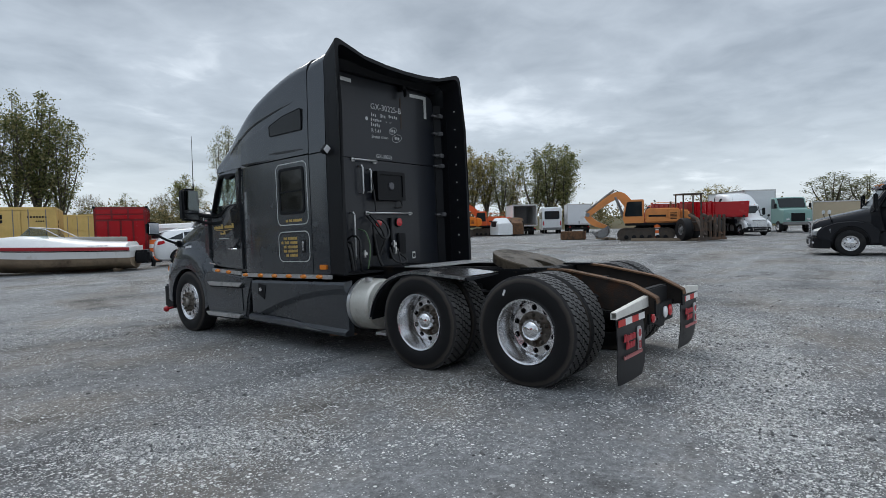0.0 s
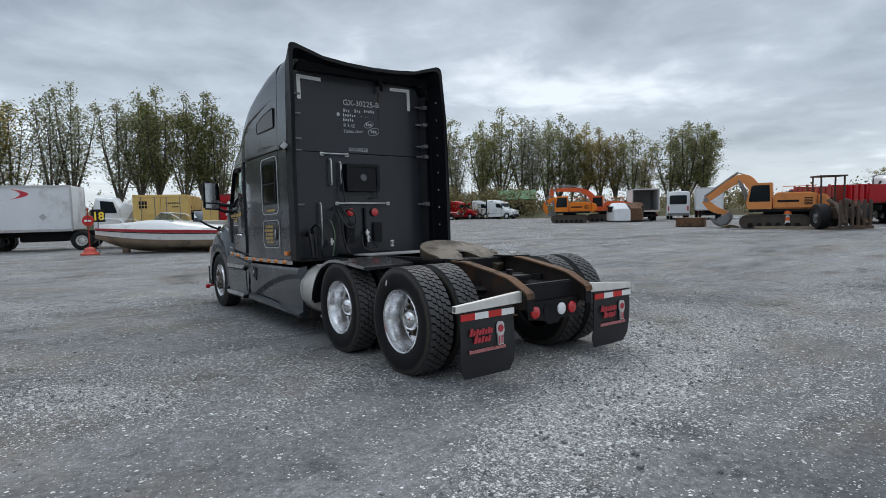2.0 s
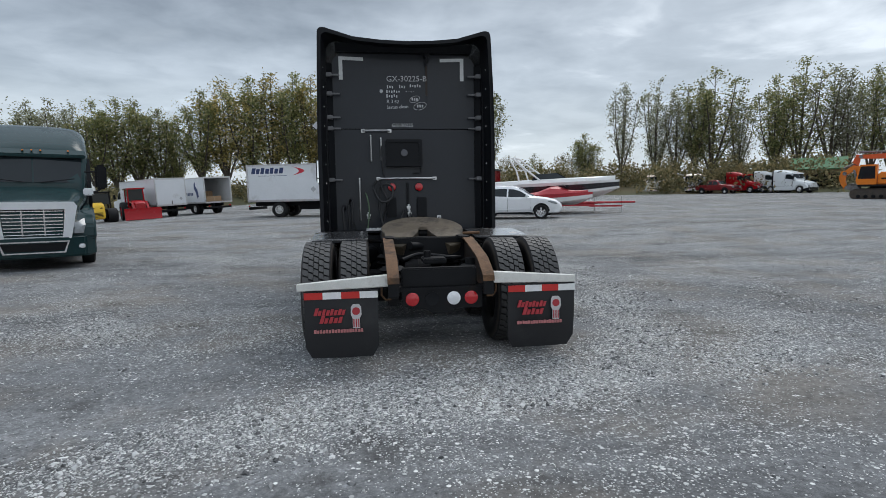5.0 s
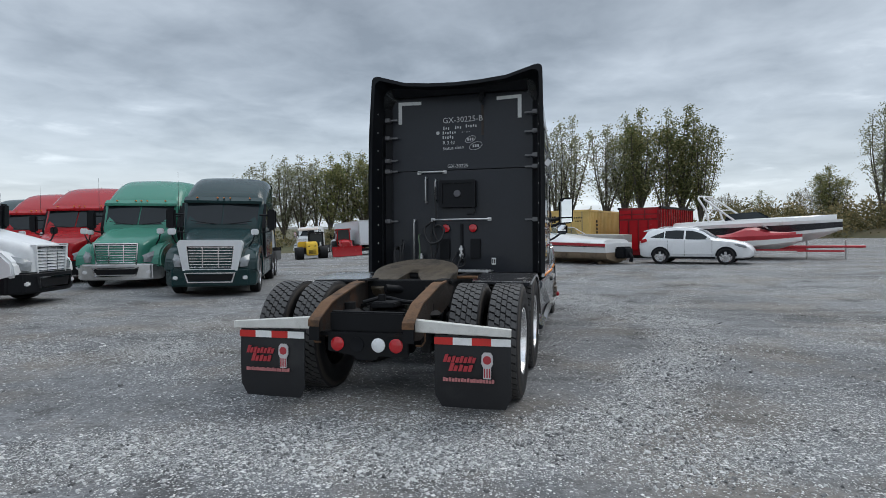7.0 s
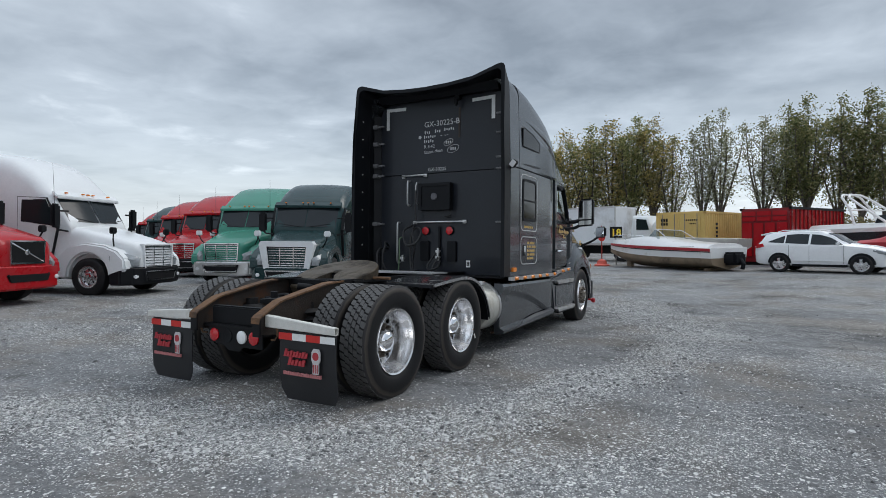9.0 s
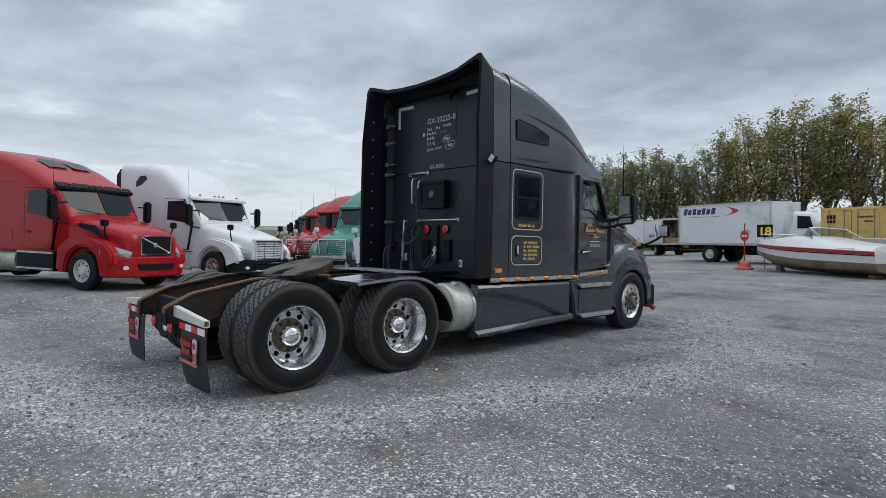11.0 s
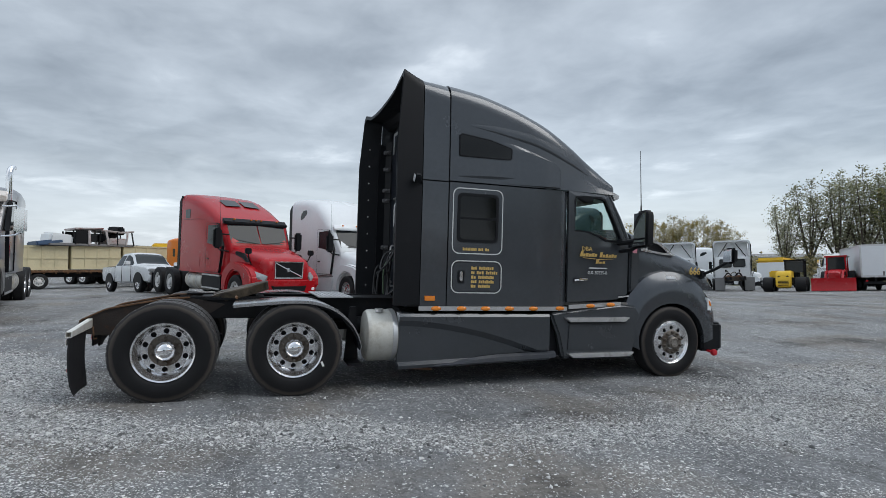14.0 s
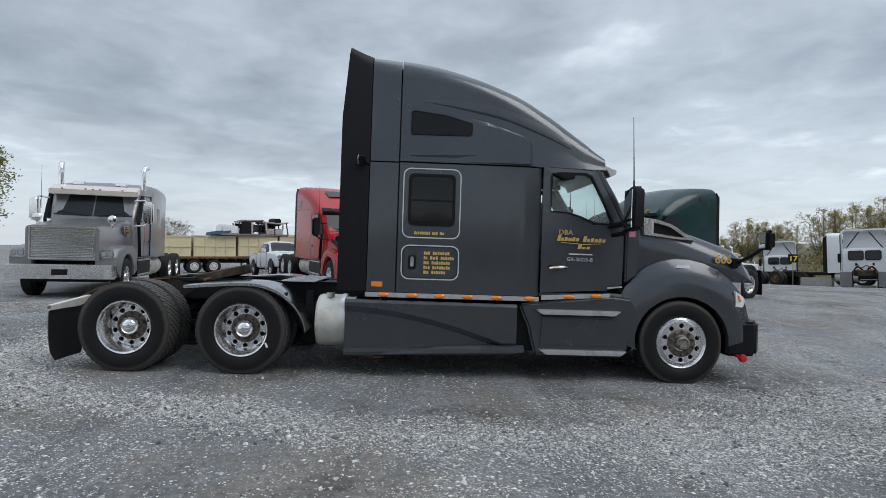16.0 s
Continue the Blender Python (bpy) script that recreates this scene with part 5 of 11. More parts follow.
    # air lines and cables
    for k, (pts, r, m) in enumerate([
        ([(-0.45, 2.86, 1.72), (-0.50, 2.70, 1.62), (-0.40, 2.62, 1.42), (-0.25, 2.66, 1.46), (-0.22, 2.75, 1.62), (-0.33, 2.80, 1.68), (-0.42, 2.78, 1.55), (-0.38, 2.72, 1.10), (-0.25, 2.68, 0.98)], 0.017, HOSE),
        ([(-0.40, 2.86, 1.74), (-0.36, 2.72, 1.58), (-0.30, 2.70, 1.40), (-0.36, 2.74, 1.16), (-0.30, 2.70, 0.97)], 0.014, HOSE),
        ([(-0.86, 2.84, 1.40), (-0.84, 2.72, 1.46), (-0.80, 2.64, 1.40), (-0.82, 2.62, 1.18), (-0.76, 2.66, 0.98)], 0.015, HOSE),
        ([(-0.93, 2.84, 1.32), (-0.94, 2.74, 1.36), (-0.95, 2.66, 1.28), (-0.93, 2.64, 1.02)], 0.022, HOSE),
        ([(-0.86, 2.82, 1.36), (-0.86, 2.76, 1.38), (-0.87, 2.70, 1.32), (-0.86, 2.68, 1.02)], 0.020, HOSE),
        ([(0.02, 2.86, 1.30), (0.04, 2.78, 1.22), (0.0, 2.70, 1.08), (0.06, 2.66, 0.98)], 0.013, HOSE),
        ([(-0.05, 2.86, 1.28), (-0.10, 2.74, 1.12), (-0.02, 2.66, 1.06), (0.10, 2.68, 1.10), (0.08, 2.80, 1.20)], 0.015, HOSE),
        ([(-0.62, 2.86, 1.55), (-0.60, 2.74, 1.50), (-0.57, 2.70, 1.30), (-0.60, 2.72, 1.02)], 0.010, material("green_hose", (0.10, 0.16, 0.09), 0.5)),
        ([(-0.37, 2.84, 2.30), (-0.36, 2.80, 2.0), (-0.34, 2.80, 1.78)], 0.012, HOSE),
        ([(0.20, 2.86, 1.97), (0.22, 2.84, 1.86), (0.10, 2.87, 1.84)], 0.010, HOSE),
    ]):
        part("air_line", tube(B(), pts, r, 8, 5), m, T)
    for x, y, z in ((0.02, 2.84, 1.33), (0.03, 2.82, 1.24), (-0.58, 2.80, 1.22)):
        b = B()
        rod(b, (x, y, z - 0.05), (x, y, z + 0.05), 0.022, 0.018, 10)
        box(b, x - 0.03, x + 0.03, y - 0.03, y + 0.03, z - 0.02, z + 0.02, 0.006)
        part("coupling", b, ALUMINIUM, T)
    # marker pen writing
    def chalk(words, size, x, z, roll=-2.0, bold=0.0):
        text(words, size, CHALK, T, pose(x, 2.8985 if z > 2.5 else 2.9065, z, 90, 0, 0) @ pose(0, 0, 0, 0, 0, -roll), "marker_writing", bold, depth=0.001)
    chalk("GX-30225-B", 0.118, -0.27, 3.20, -1)
    chalk("GX-30225", 0.075, -0.20, 2.535, 0)
    chalk("Status clean", 0.068, -0.27, 2.80, -3)
    chalk("R 3.42", 0.072, -0.27, 2.885, 0)
    for x0, x1, z, h in ((-0.26, -0.13, 3.10, 0.05), (-0.08, 0.04, 3.105, 0.05), (0.08, 0.28, 3.12, 0.045), (-0.27, -0.02, 3.035, 0.045), (0.02, 0.18, 3.05, 0.012), (-0.27, -0.08, 2.965, 0.05)):
        b = B()
        count = int((x1 - x0) / 0.036)
        for j in range(count):
            xx = x0 + j * 0.036
            box(b, xx, xx + 0.018, 2.8975, 2.8995, z + 0.008 * (j % 2), z + h * (0.75 + 0.25 * (j % 3 == 0)))
        part("marker_writing", b, CHALK, T, "white marker scrawl shown as bars")
    for cx, cz, rx, rz in ((0.15, 2.945, 0.075, 0.045), (0.23, 2.845, 0.095, 0.055)):
        b = B()
        tube(b, [(cx + rx * math.cos(a), 2.8985, cz + rz * math.sin(a) + 0.02 * math.cos(a)) for a in [2 * math.pi * i / 24 for i in range(25)]], 0.004, 4)
        for j in range(3):
            box(b, cx - 0.045 + j * 0.035, cx - 0.025 + j * 0.035, 2.8975, 2.8995, cz - 0.02, cz + 0.02)
        part("marker_ring", b, CHALK, T)
    b = B()
    lathe(b, [(0.026, 0), (0.026, 0.003), (0, 0.003)], 16, pose(-0.345, 2.9035, 3.06, 0, 0, -90))
    part("marker_dot", b, CHALK, T)

    # ---- chassis ----
    for s in (1, -1):
        X = lambda v: s * v
        b = B()
        prism(b, [(X(0.43), 0.78), (X(0.34), 0.78), (X(0.34), 0.80), (X(0.41), 0.80), (X(0.41), 1.02), (X(0.34), 1.02), (X(0.34), 1.04), (X(0.43), 1.04)], 0.05, 6.9, "y")
        part("frame_rail", b, FRAME_BLACK, T)
        # rusty ramp rails that slope down to the tail
        b = B()
        prism(b, [(0.55, 0.95), (0.20, 1.015), (-0.06, 1.005), (-0.70, 0.885), (-0.93, 0.765), (-0.93, 0.62), (-0.70, 0.59), (0.30, 0.78)], X(0.405), X(0.435), "x", 0.003)
        part("ramp_web", b, material("oily_rust", (0.020, 0.014, 0.011), 0.65, 0.1, vary=0.4, scale=6, dirt=(0.075, 0.034, 0.017), dirt_amount=0.38, bump=0.4), T)
        b = B()
        rings = []
        for y, z in ((0.16, 1.035), (-0.06, 1.022), (-0.38, 0.962), (-0.66, 0.906), (-0.71, 0.892), (-0.92, 0.785), (-0.945, 0.765), (-0.95, 0.73)):
            rings.append([(X(0.355), y, z), (X(0.455), y, z), (X(0.455), y, z - 0.016), (X(0.355), y, z - 0.016)])
        loft(b, rings)
        part("ramp_flange", b, RUST, T)
        b = B()
        box(b, min(X(0.36), X(0.45)), max(X(0.36), X(0.45)), -0.94, -0.925, 0.60, 0.745, 0.003)
        part("ramp_end", b, FRAME_BLACK, T)
    for y in (0.30, 0.75, 2.2, 3.4):
        b = B()
        box(b, -0.41, 0.41, y - 0.05, y + 0.05, 0.80, 1.02, 0.008)
        part("crossmember", b, FRAME_BLACK, T)
    b = B()
    box(b, -0.33, 0.33, -0.80, -0.72, 0.655, 0.825, 0.012)
    box(b, -0.40, 0.40, -0.84, -0.70, 0.63, 0.66, 0.004)
    part("rear_crossmember", b, FRAME_BLACK, T)
    b = B()
    prism(b, [(-0.33, 0.645), (0.37, 0.645), (0.37, 0.47), (0.12, 0.47), (0.08, 0.43), (-0.06, 0.43), (-0.12, 0.47), (-0.33, 0.50)], -0.835, -0.815, "y", 0.004)
    lb = part("lamp_bracket", b, FRAME_BLACK, T)
    for x, m, lab in ((-0.242, RED_LENS, "round red tail lamp"), (0.118, CLEAR_LENS, "round white reversing lamp"), (0.27, RED_LENS, "round red tail lamp")):
        b = B()
        lathe(b, [(0.058, 0), (0.058, 0.012), (0.04, 0.022), (0, 0.025)], 28, pose(x, -0.836, 0.562, 0, 0, -90))
        part("tail_lamp", b, m, lb, lab)
    b = B()
    lathe(b, [(0.060, 0), (0.06, 0.006), (0.05, 0.004), (0, 0.004)], 28, pose(-0.07, -0.836, 0.562, 0, 0, -90))
    part("blank_hole", b, BLACK_PLASTIC, lb)
    # mud flap hangers and flaps
    for s in (1, -1):
        X = lambda v: s * v
        b = B()
        # a tapered box, open at its outer end
        rings = []
        for x, r, z in ((0.44, 0.052, 0.735), (1.20, 0.030, 0.698), (1.20, 0.024, 0.698), (1.10, 0.023, 0.703)):
            w = 0.026 if r in (0.052, 0.030) else 0.020
            rings.append([(X(x), -0.845 + w * p, z + r * q) for p, q in ((-0.8, -1), (0.8, -1), (1, -0.85), (1, 0.85), (0.8, 1), (-0.8, 1), (-1, 0.85), (-1, -0.85))])
        loft(b, rings)
        part("flap_hanger", b, material("bare_aluminium_hanger", (0.72, 0.71, 0.67), 0.5, 0.4, vary=0.14, scale=7, dirt=(0.35, 0.30, 0.22), dirt_amount=0.2), T, "dull aluminium mud flap hanger")
        b = B()
        tube(b, [(X(0.42), -0.78, 0.56), (X(0.47), -0.79, 0.56), (X(0.50), -0.79, 0.60), (X(0.50), -0.80, 0.70)], 0.009, 6)
        part("hanger_hook", b, RUST, T)
        x0, x1 = (0.595, 1.20) if s > 0 else (0.535, 1.145)
        b = B()
        rings = []
        for q in range(7):
            u = q / 6
            z = 0.665 - 0.575 * u
            yb = -0.845 - 0.02 * math.sin(u * 2.5) + 0.05 * u * u * (1 if s > 0 else 0.3)
            r = 0.05 * max(0, (u - 0.84) / 0.16)
            rings.append([(X(x0 + r), yb, z), (X((x0 + x1) / 2), yb - 0.006, z), (X(x1 - r), yb + 0.012 * u, z), (X(x1 - r), yb + 0.012 * u + 0.009, z), (X((x0 + x1) / 2), yb + 0.003, z), (X(x0 + r), yb + 0.009, z)])
        loft(b, rings)
        fl = part("mud_flap", b, material("flap_rubber", (0.011, 0.011, 0.013), 0.55, vary=0.2, dirt=(0.04, 0.04, 0.04), dirt_amount=0.15), T, "black rubber mud flap with red and white print")
        # reflective strip
        for i in range(4):
            xa, xb = x0 + (x1 - x0) * i / 4, x0 + (x1 - x0) * (i + 1) / 4
            b = B()
            box(b, min(X(xa), X(xb)), max(X(xa), X(xb)), -0.866, -0.8615, 0.595, 0.652)
            part("reflective_strip", b, RED_TAPE if (i % 2 == (0 if s > 0 else 1)) else WHITE_TAPE, fl)
        # printed words as bars, and the emblem as a plain shape
        P = lambda u: X(x1 - u) if s < 0 else X(x0 + u)
        Y = lambda z: -0.8795 + (0.0 if z > 0.3 else 0.006)
        red, wht = material("print_red", (0.42, 0.035, 0.045), 0.6), material("print_white", (0.55, 0.53, 0.53), 0.6)
        b = B()
        for u0, u1, z0, z1 in ((0.075, 0.335, 0.462, 0.512), (0.12, 0.31, 0.395, 0.446)):
            xa, xb = sorted((P(u0), P(u1)))
            letter_row(b, xa, xb, z0, z1, 8 if z0 > 0.42 else 5, -0.8845, -0.8735, "y", 0.3, 0.012)
        part("print", b, red, fl)
        b = B()
        xa, xb = sorted((P(0.075), P(0.485)))
        letter_row(b, xa, xb, 0.312, 0.340, 17, -0.8835, -0.8700, "y")
        part("print", b, material("print_pale_red", (0.5, 0.18, 0.18), 0.6), fl)
        b = B()
        cx = P(0.425)
        prism(b, [(cx - 0.042, 0.525), (cx - 0.025, 0.548), (cx + 0.025, 0.548), (cx + 0.042, 0.525), (cx + 0.045, 0.46), (cx + 0.03, 0.43), (cx + 0.03, 0.345), (cx - 0.03, 0.345), (cx - 0.03, 0.43), (cx - 0.045, 0.46)], -0.8845, -0.8720, "y")
        em = part("emblem", b, wht, fl)
        b = B()
        lathe(b, [(0.033, 0), (0.033, 0.002), (0, 0.002)], 16, pose(cx, -0.8846, 0.490, 0, 0, -90))
        for j in (-0.02, 0.0, 0.02):
            box(b, cx + j - 0.005, cx + j + 0.005, -0.8865, -0.8846, 0.355, 0.425)
        part("emblem_face", b, red, em)
    # deck plate and cross tray over the frame
    b = B()
    box(b, -0.62, 0.62, 1.62, 2.05, 1.045, 1.06, 0.004)
    for i in range(24):
        for j in range(7):
            box(b, -0.58 + i * 0.05, -0.555 + i * 0.05, 1.66 + j * 0.055, 1.675 + j * 0.055, 1.06, 1.066)
    part("deck_plate", b, ALUMINIUM, T, "aluminium tread deck plate")
    b = B()
    box(b, -0.43, 0.43, 2.06, 2.90, 0.98, 1.03, 0.004)
    part("deck_plate", b, FRAME_BLACK, T)
    b = B()
    box(b, -1.13, 1.13, 2.60, 2.88, 0.97, 0.995, 0.005)
    part("rear_sill", b, FRAME_BLACK, T)
    # axles, springs and air bags
    for y in (0.0, 1.32):
        b = B()
        rod(b, (-0.9, y, 0.50), (0.9, y, 0.50), 0.085, seg=16)
        lathe(b, [(0.0, -0.2), (0.15, -0.16), (0.21, 0), (0.15, 0.16), (0, 0.2)], 20, pose(0, y, 0.50, 0, 0, 0))
        part("drive_axle", b, FRAME_BLACK, T)
        for s in (1, -1):
            b = B()
            for z in (0.62, 0.69, 0.76):
                lathe(b, [(0.09, -0.03), (0.13, 0), (0.09, 0.03)], 16, Matrix.Translation((s * 0.38, y - 0.28, z)) @ pose(0, 0, 0, 0, 90, 0))
            rod(b, (s * 0.38, y - 0.28, 0.5), (s * 0.38, y - 0.28, 0.85), 0.06)
            box(b, s * 0.38 - 0.05, s * 0.38 + 0.05, y - 0.35, y + 0.50, 0.42, 0.50, 0.01)
            part("air_spring", b, RUBBER, T)
    b = B()
    rod(b, (0, 1.5, 0.62), (0, 4.2, 0.72), 0.06)
    rod(b, (-0.18, 0.15, 0.95), (0.18, 0.5, 0.90), 0.04)
    part("drive_shaft", b, FRAME_BLACK, T)
    for x, y, z in ((-0.30, 1.9, 0.70), (0.30, 1.95, 0.70)):
        b = B()
        lathe(b, [(0.0, -0.24), (0.08, -0.22), (0.11, -0.18), (0.11, 0.18), (0.08, 0.22), (0, 0.24)], 20, pose(x * 1.9, y + 0.3, z, 0, 0, 90))
        part("air_tank", b, FRAME_BLACK, T)
    b = B()
    box(b, -0.10, 0.12, -0.45, -0.20, 0.82, 0.87, 0.01)
    rod(b, (-0.05, -0.3, 0.86), (-0.05, -0.3, 0.93), 0.035)
    tube(b, [(-0.28, -0.2, 0.84), (-0.1, -0.1, 0.88), (0.15, -0.25, 0.86), (0.3, -0.1, 0.84)], 0.02, 8, 4)
    part("valve_block", b, FRAME_BLACK, T)
    # engine bay underside so that no light shows beneath the cab
    b = B()
    box(b, -0.85, 0.85, 2.55, 4.6, 0.42, 0.93, 0.05)
    box(b, -0.55, 0.55, 4.6, 7.05, 0.42, 1.25, 0.05)
    part("underbody", b, FRAME_BLACK, T)
    b = B()
    rod(b, (-0.95, 6.515, 0.48), (0.95, 6.515, 0.48), 0.07)
    part("front_axle", b, FRAME_BLACK, T)
    b = B()
    for s in (1, -1):
        prism(b, [(2.52, 0.26), (2.95, 0.22), (2.96, 0.20), (2.52, 0.235)], s * 1.02, s * 1.10, "x")
    part("skirt_hanger", b, RUST, T)

    # ---- fifth wheel ----
    F = thing_part("fifth_wheel", T, pose(0, 0.60, 1.085))
    b = B()
    pts = []
    for i in range(33):
        a = radians(-22 + 224 * i / 32)
        pts.append((0.455 * math.cos(a), 0.02 + 0.44 * math.sin(a)))
    # two horns with the kingpin throat between them
    plate = pts + [(-0.43, -0.20), (-0.40, -0.33), (-0.36, -0.40), (-0.25, -0.42), (-0.19, -0.36), (-0.13, -0.24), (-0.075, -0.15), (-0.05, -0.06), (-0.052, 0.02), (0.0, 0.06), (0.052, 0.02), (0.05, -0.06), (0.075, -0.15), (0.13, -0.24), (0.19, -0.36), (0.25, -0.42), (0.36, -0.40), (0.40, -0.33), (0.43, -0.20)]
    t = B()
    top = [t.verts.new((x * 0.985, y * 0.985, 0.022)) for x, y in plate]
    mid = [t.verts.new((x, y, 0.010)) for x, y in plate]
    bot = [t.verts.new((x * 0.97, y * 0.97, -0.085)) for x, y in plate]
    f1, f2 = t.faces.new(top), t.faces.new(bot[::-1])
    for i in range(len(plate)):
        j = (i + 1) % len(plate)
        t.faces.new((top[i], mid[i], mid[j], top[j]))
        t.faces.new((mid[i], bot[i], bot[j], mid[j]))
    bmesh.ops.triangulate(t, faces=[f1, f2])
    for v in t.verts:
        if v.co.y < -0.15:
            v.co.z -= (-0.15 - v.co.y) * 0.22
    t.transform(pose(0, 0, 0, 15, 0, 0))
    absorb(b, t)
    part("coupling_plate", b, GREASE, F, "greasy steel fifth wheel plate")
    b = B()
    for s in (1, -1):
        prism(b, [(-0.20, -0.06), (0.22, 0.02), (0.16, -0.06), (-0.14, -0.08)], s * 0.28, s * 0.36, "x", 0.01)
    box(b, -0.46, 0.46, -0.28, 0.40, -0.09, -0.06, 0.005)
    rod(b, (-0.40, 0.0, -0.03), (0.40, 0.0, -0.03), 0.045)
    part("mount_bracket", b, FRAME_BLACK, F)
    b = B()
    rod(b, (0.10, 0.05, -0.05), (0.66, 0.08, -0.045), 0.016)
    part("release_handle", b, RUST, F)
    b = B()
    prism(b, [(-0.10, 0.06), (0.10, 0.06), (0.12, 0.30), (-0.12, 0.30)], -0.10, -0.035, "z", 0.01)
    part("locking_jaw", b, FRAME_BLACK, F)
    return T


build_tractor()


# ---- other vehicles ----
def ring(y, hw, z0, z1, r, n=4, crown=0.03):
    pts = [(hw, z0), (hw, (z0 + z1 - r) / 2), (hw, z1 - r)]
    for i in range(1, n + 1):
        a = math.pi / 2 * i / n
        pts.append((hw - r + r * math.cos(a), z1 - r + r * math.sin(a)))
    pts.append(((hw - r) * 0.5, z1 + crown * 0.7))
    return [(x, y, z) for x, z in pts] + [(0, y, z1 + crown)] + [(-x, y, z) for x, z in pts[::-1]]


def paint(name, color, rough=0.24, **kw):
    return material(name, color, rough, coat=0.2, spec=0.22, vary=0.07, scale=0.9, dirt=tuple(0.75 * c + 0.02 for c in color), dirt_amount=kw.pop("dirt_amount", 0.15), **kw)


WHITE_PAINT = paint("white_truck_paint", (0.74, 0.76, 0.77))
RED_PAINT = paint("red_truck_paint", (0.38, 0.008, 0.013))
DEEP_RED = paint("deep_red_paint", (0.20, 0.018, 0.022))
GREEN_PAINT = paint("green_truck_paint", (0.055, 0.235, 0.17))
DARK_GREEN = paint("dark_green_paint", (0.010, 0.034, 0.036))
BLACK_PAINT = paint("black_truck_paint", (0.010, 0.011, 0.015))
GREY_PAINT = material("grey_truck_paint", (0.26, 0.26, 0.265), 0.3, 0.55, 0.4, 0.1, 1.2, dirt=(0.17, 0.165, 0.16), dirt_amount=0.25)
ORANGE_PAINT = paint("orange_paint", (0.74, 0.20, 0.02), 0.45)
ORANGE_FADED = paint("faded_orange_paint", (0.70, 0.27, 0.085), 0.6, dirt_amount=0.35)
ORANGE_RED = paint("orange_red_paint", (0.66, 0.11, 0.03), 0.5, dirt_amount=0.3)
YELLOW_PAINT = paint("yellow_paint", (0.75, 0.48, 0.04), 0.5)
BEIGE_PAINT = paint("beige_container_paint", (0.62, 0.55, 0.36), 0.6, dirt_amount=0.3)
CONTAINER_YELLOW = paint("yellow_container_paint", (0.66, 0.46, 0.16), 0.6, dirt_amount=0.35)
TEAL_PAINT = paint("teal_paint", (0.22, 0.36, 0.33), 0.5)
BOX_WHITE = material("box_panel_white", (0.72, 0.74, 0.76), 0.5, vary=0.06, scale=0.8, dirt=(0.45, 0.44, 0.42), dirt_amount=0.2)
FAR_GLASS = material("vehicle_glass", (0.016, 0.021, 0.024), 0.05, vary=0.1, spec=0.25)
HEADLAMP = material("headlamp_lens", (0.30, 0.32, 0.33), 0.2, 0.1, coat=0.4, vary=0.25, scale=14)
TRACK_STEEL = material("track_steel", (0.075, 0.062, 0.052), 0.75, 0.3, vary=0.35, scale=4, dirt=(0.13, 0.10, 0.075), dirt_amount=0.4)
RUSTY_RED = paint("rusty_red_paint", (0.33, 0.045, 0.035), 0.7, dirt_amount=0.4)
HULL_WHITE = material("hull_white", (0.76, 0.76, 0.75), 0.28, coat=0.4, vary=0.05, dirt=(0.55, 0.52, 0.47), dirt_amount=0.15)
HULL_STAIN = material("stained_hull", (0.21, 0.155, 0.10), 0.6, vary=0.3, scale=2, dirt=(0.09, 0.065, 0.045), dirt_amount=0.4)
STEEL_GREY = material("grey_steel", (0.22, 0.22, 0.22), 0.6, 0.3, vary=0.2, dirt=(0.10, 0.07, 0.05), dirt_amount=0.3)
WHITE_RIM = material("white_rim", (0.62, 0.62, 0.61), 0.5, vary=0.15, scale=8, dirt=(0.3, 0.27, 0.23), dirt_amount=0.3)


ROAD_WHEEL = {}


def road_wheel(parent, x, y, radius, width, side, dual=False, rim_mat=None, rim=None):
    """A simpler wheel for vehicles seen from afar."""
    rim_mat, rim = rim_mat or ALLOY, rim or radius * 0.58
    key = (radius, width, rim_mat.name, rim)
    w = thing_part("wheel", parent, pose(x - side * width / 2, y, radius - 0.01, 0, 0, 0 if side > 0 else 180))
    if key not in ROAD_WHEEL:
        h = width / 2
        t = part("tyre", lathe(B(), [(rim, h * 0.7), (rim + 0.02, h * 0.95), (radius * 0.82, h * 1.02), (radius - 0.03, h * 0.95), (radius, h * 0.75), (radius + 0.004, 0), (radius, -h * 0.75), (radius - 0.03, -h * 0.95), (rim, -h * 0.9)], 36, caps=False), RUBBER, w)
        b = B()
        lathe(b, [(rim + 0.004, h * 0.7), (rim + 0.004, h * 0.86), (rim - 0.025, h * 0.84), (rim - 0.04, h * 0.30), (rim * 0.72, h * 0.52), (rim * 0.45, h * 0.55), (rim * 0.40, h * 0.95), (rim * 0.25, h * 1.08), (0, h * 1.10)], 36, caps=False)
        r = part("rim", b, rim_mat, w)
        b = B()
        for i in range(8):
            a = 2 * math.pi * i / 8
            lathe(b, [(rim * 0.085, 0), (rim * 0.085, 0.012), (0, 0.013)], 10, Matrix.Translation((h * 0.50, rim * 0.66 * math.cos(a), rim * 0.66 * math.sin(a))))
        hh = part("hand_holes", b, FRAME_BLACK, w)
        ROAD_WHEEL[key] = (t, r, hh)
    else:
        for s, nm in zip(ROAD_WHEEL[key], ("tyre", "rim", "hand_holes")):
            share(nm, s, w)
    if dual:
        share("inner_tyre", ROAD_WHEEL[key][0], w, pose(-width - 0.05, 0, 0))
    return w


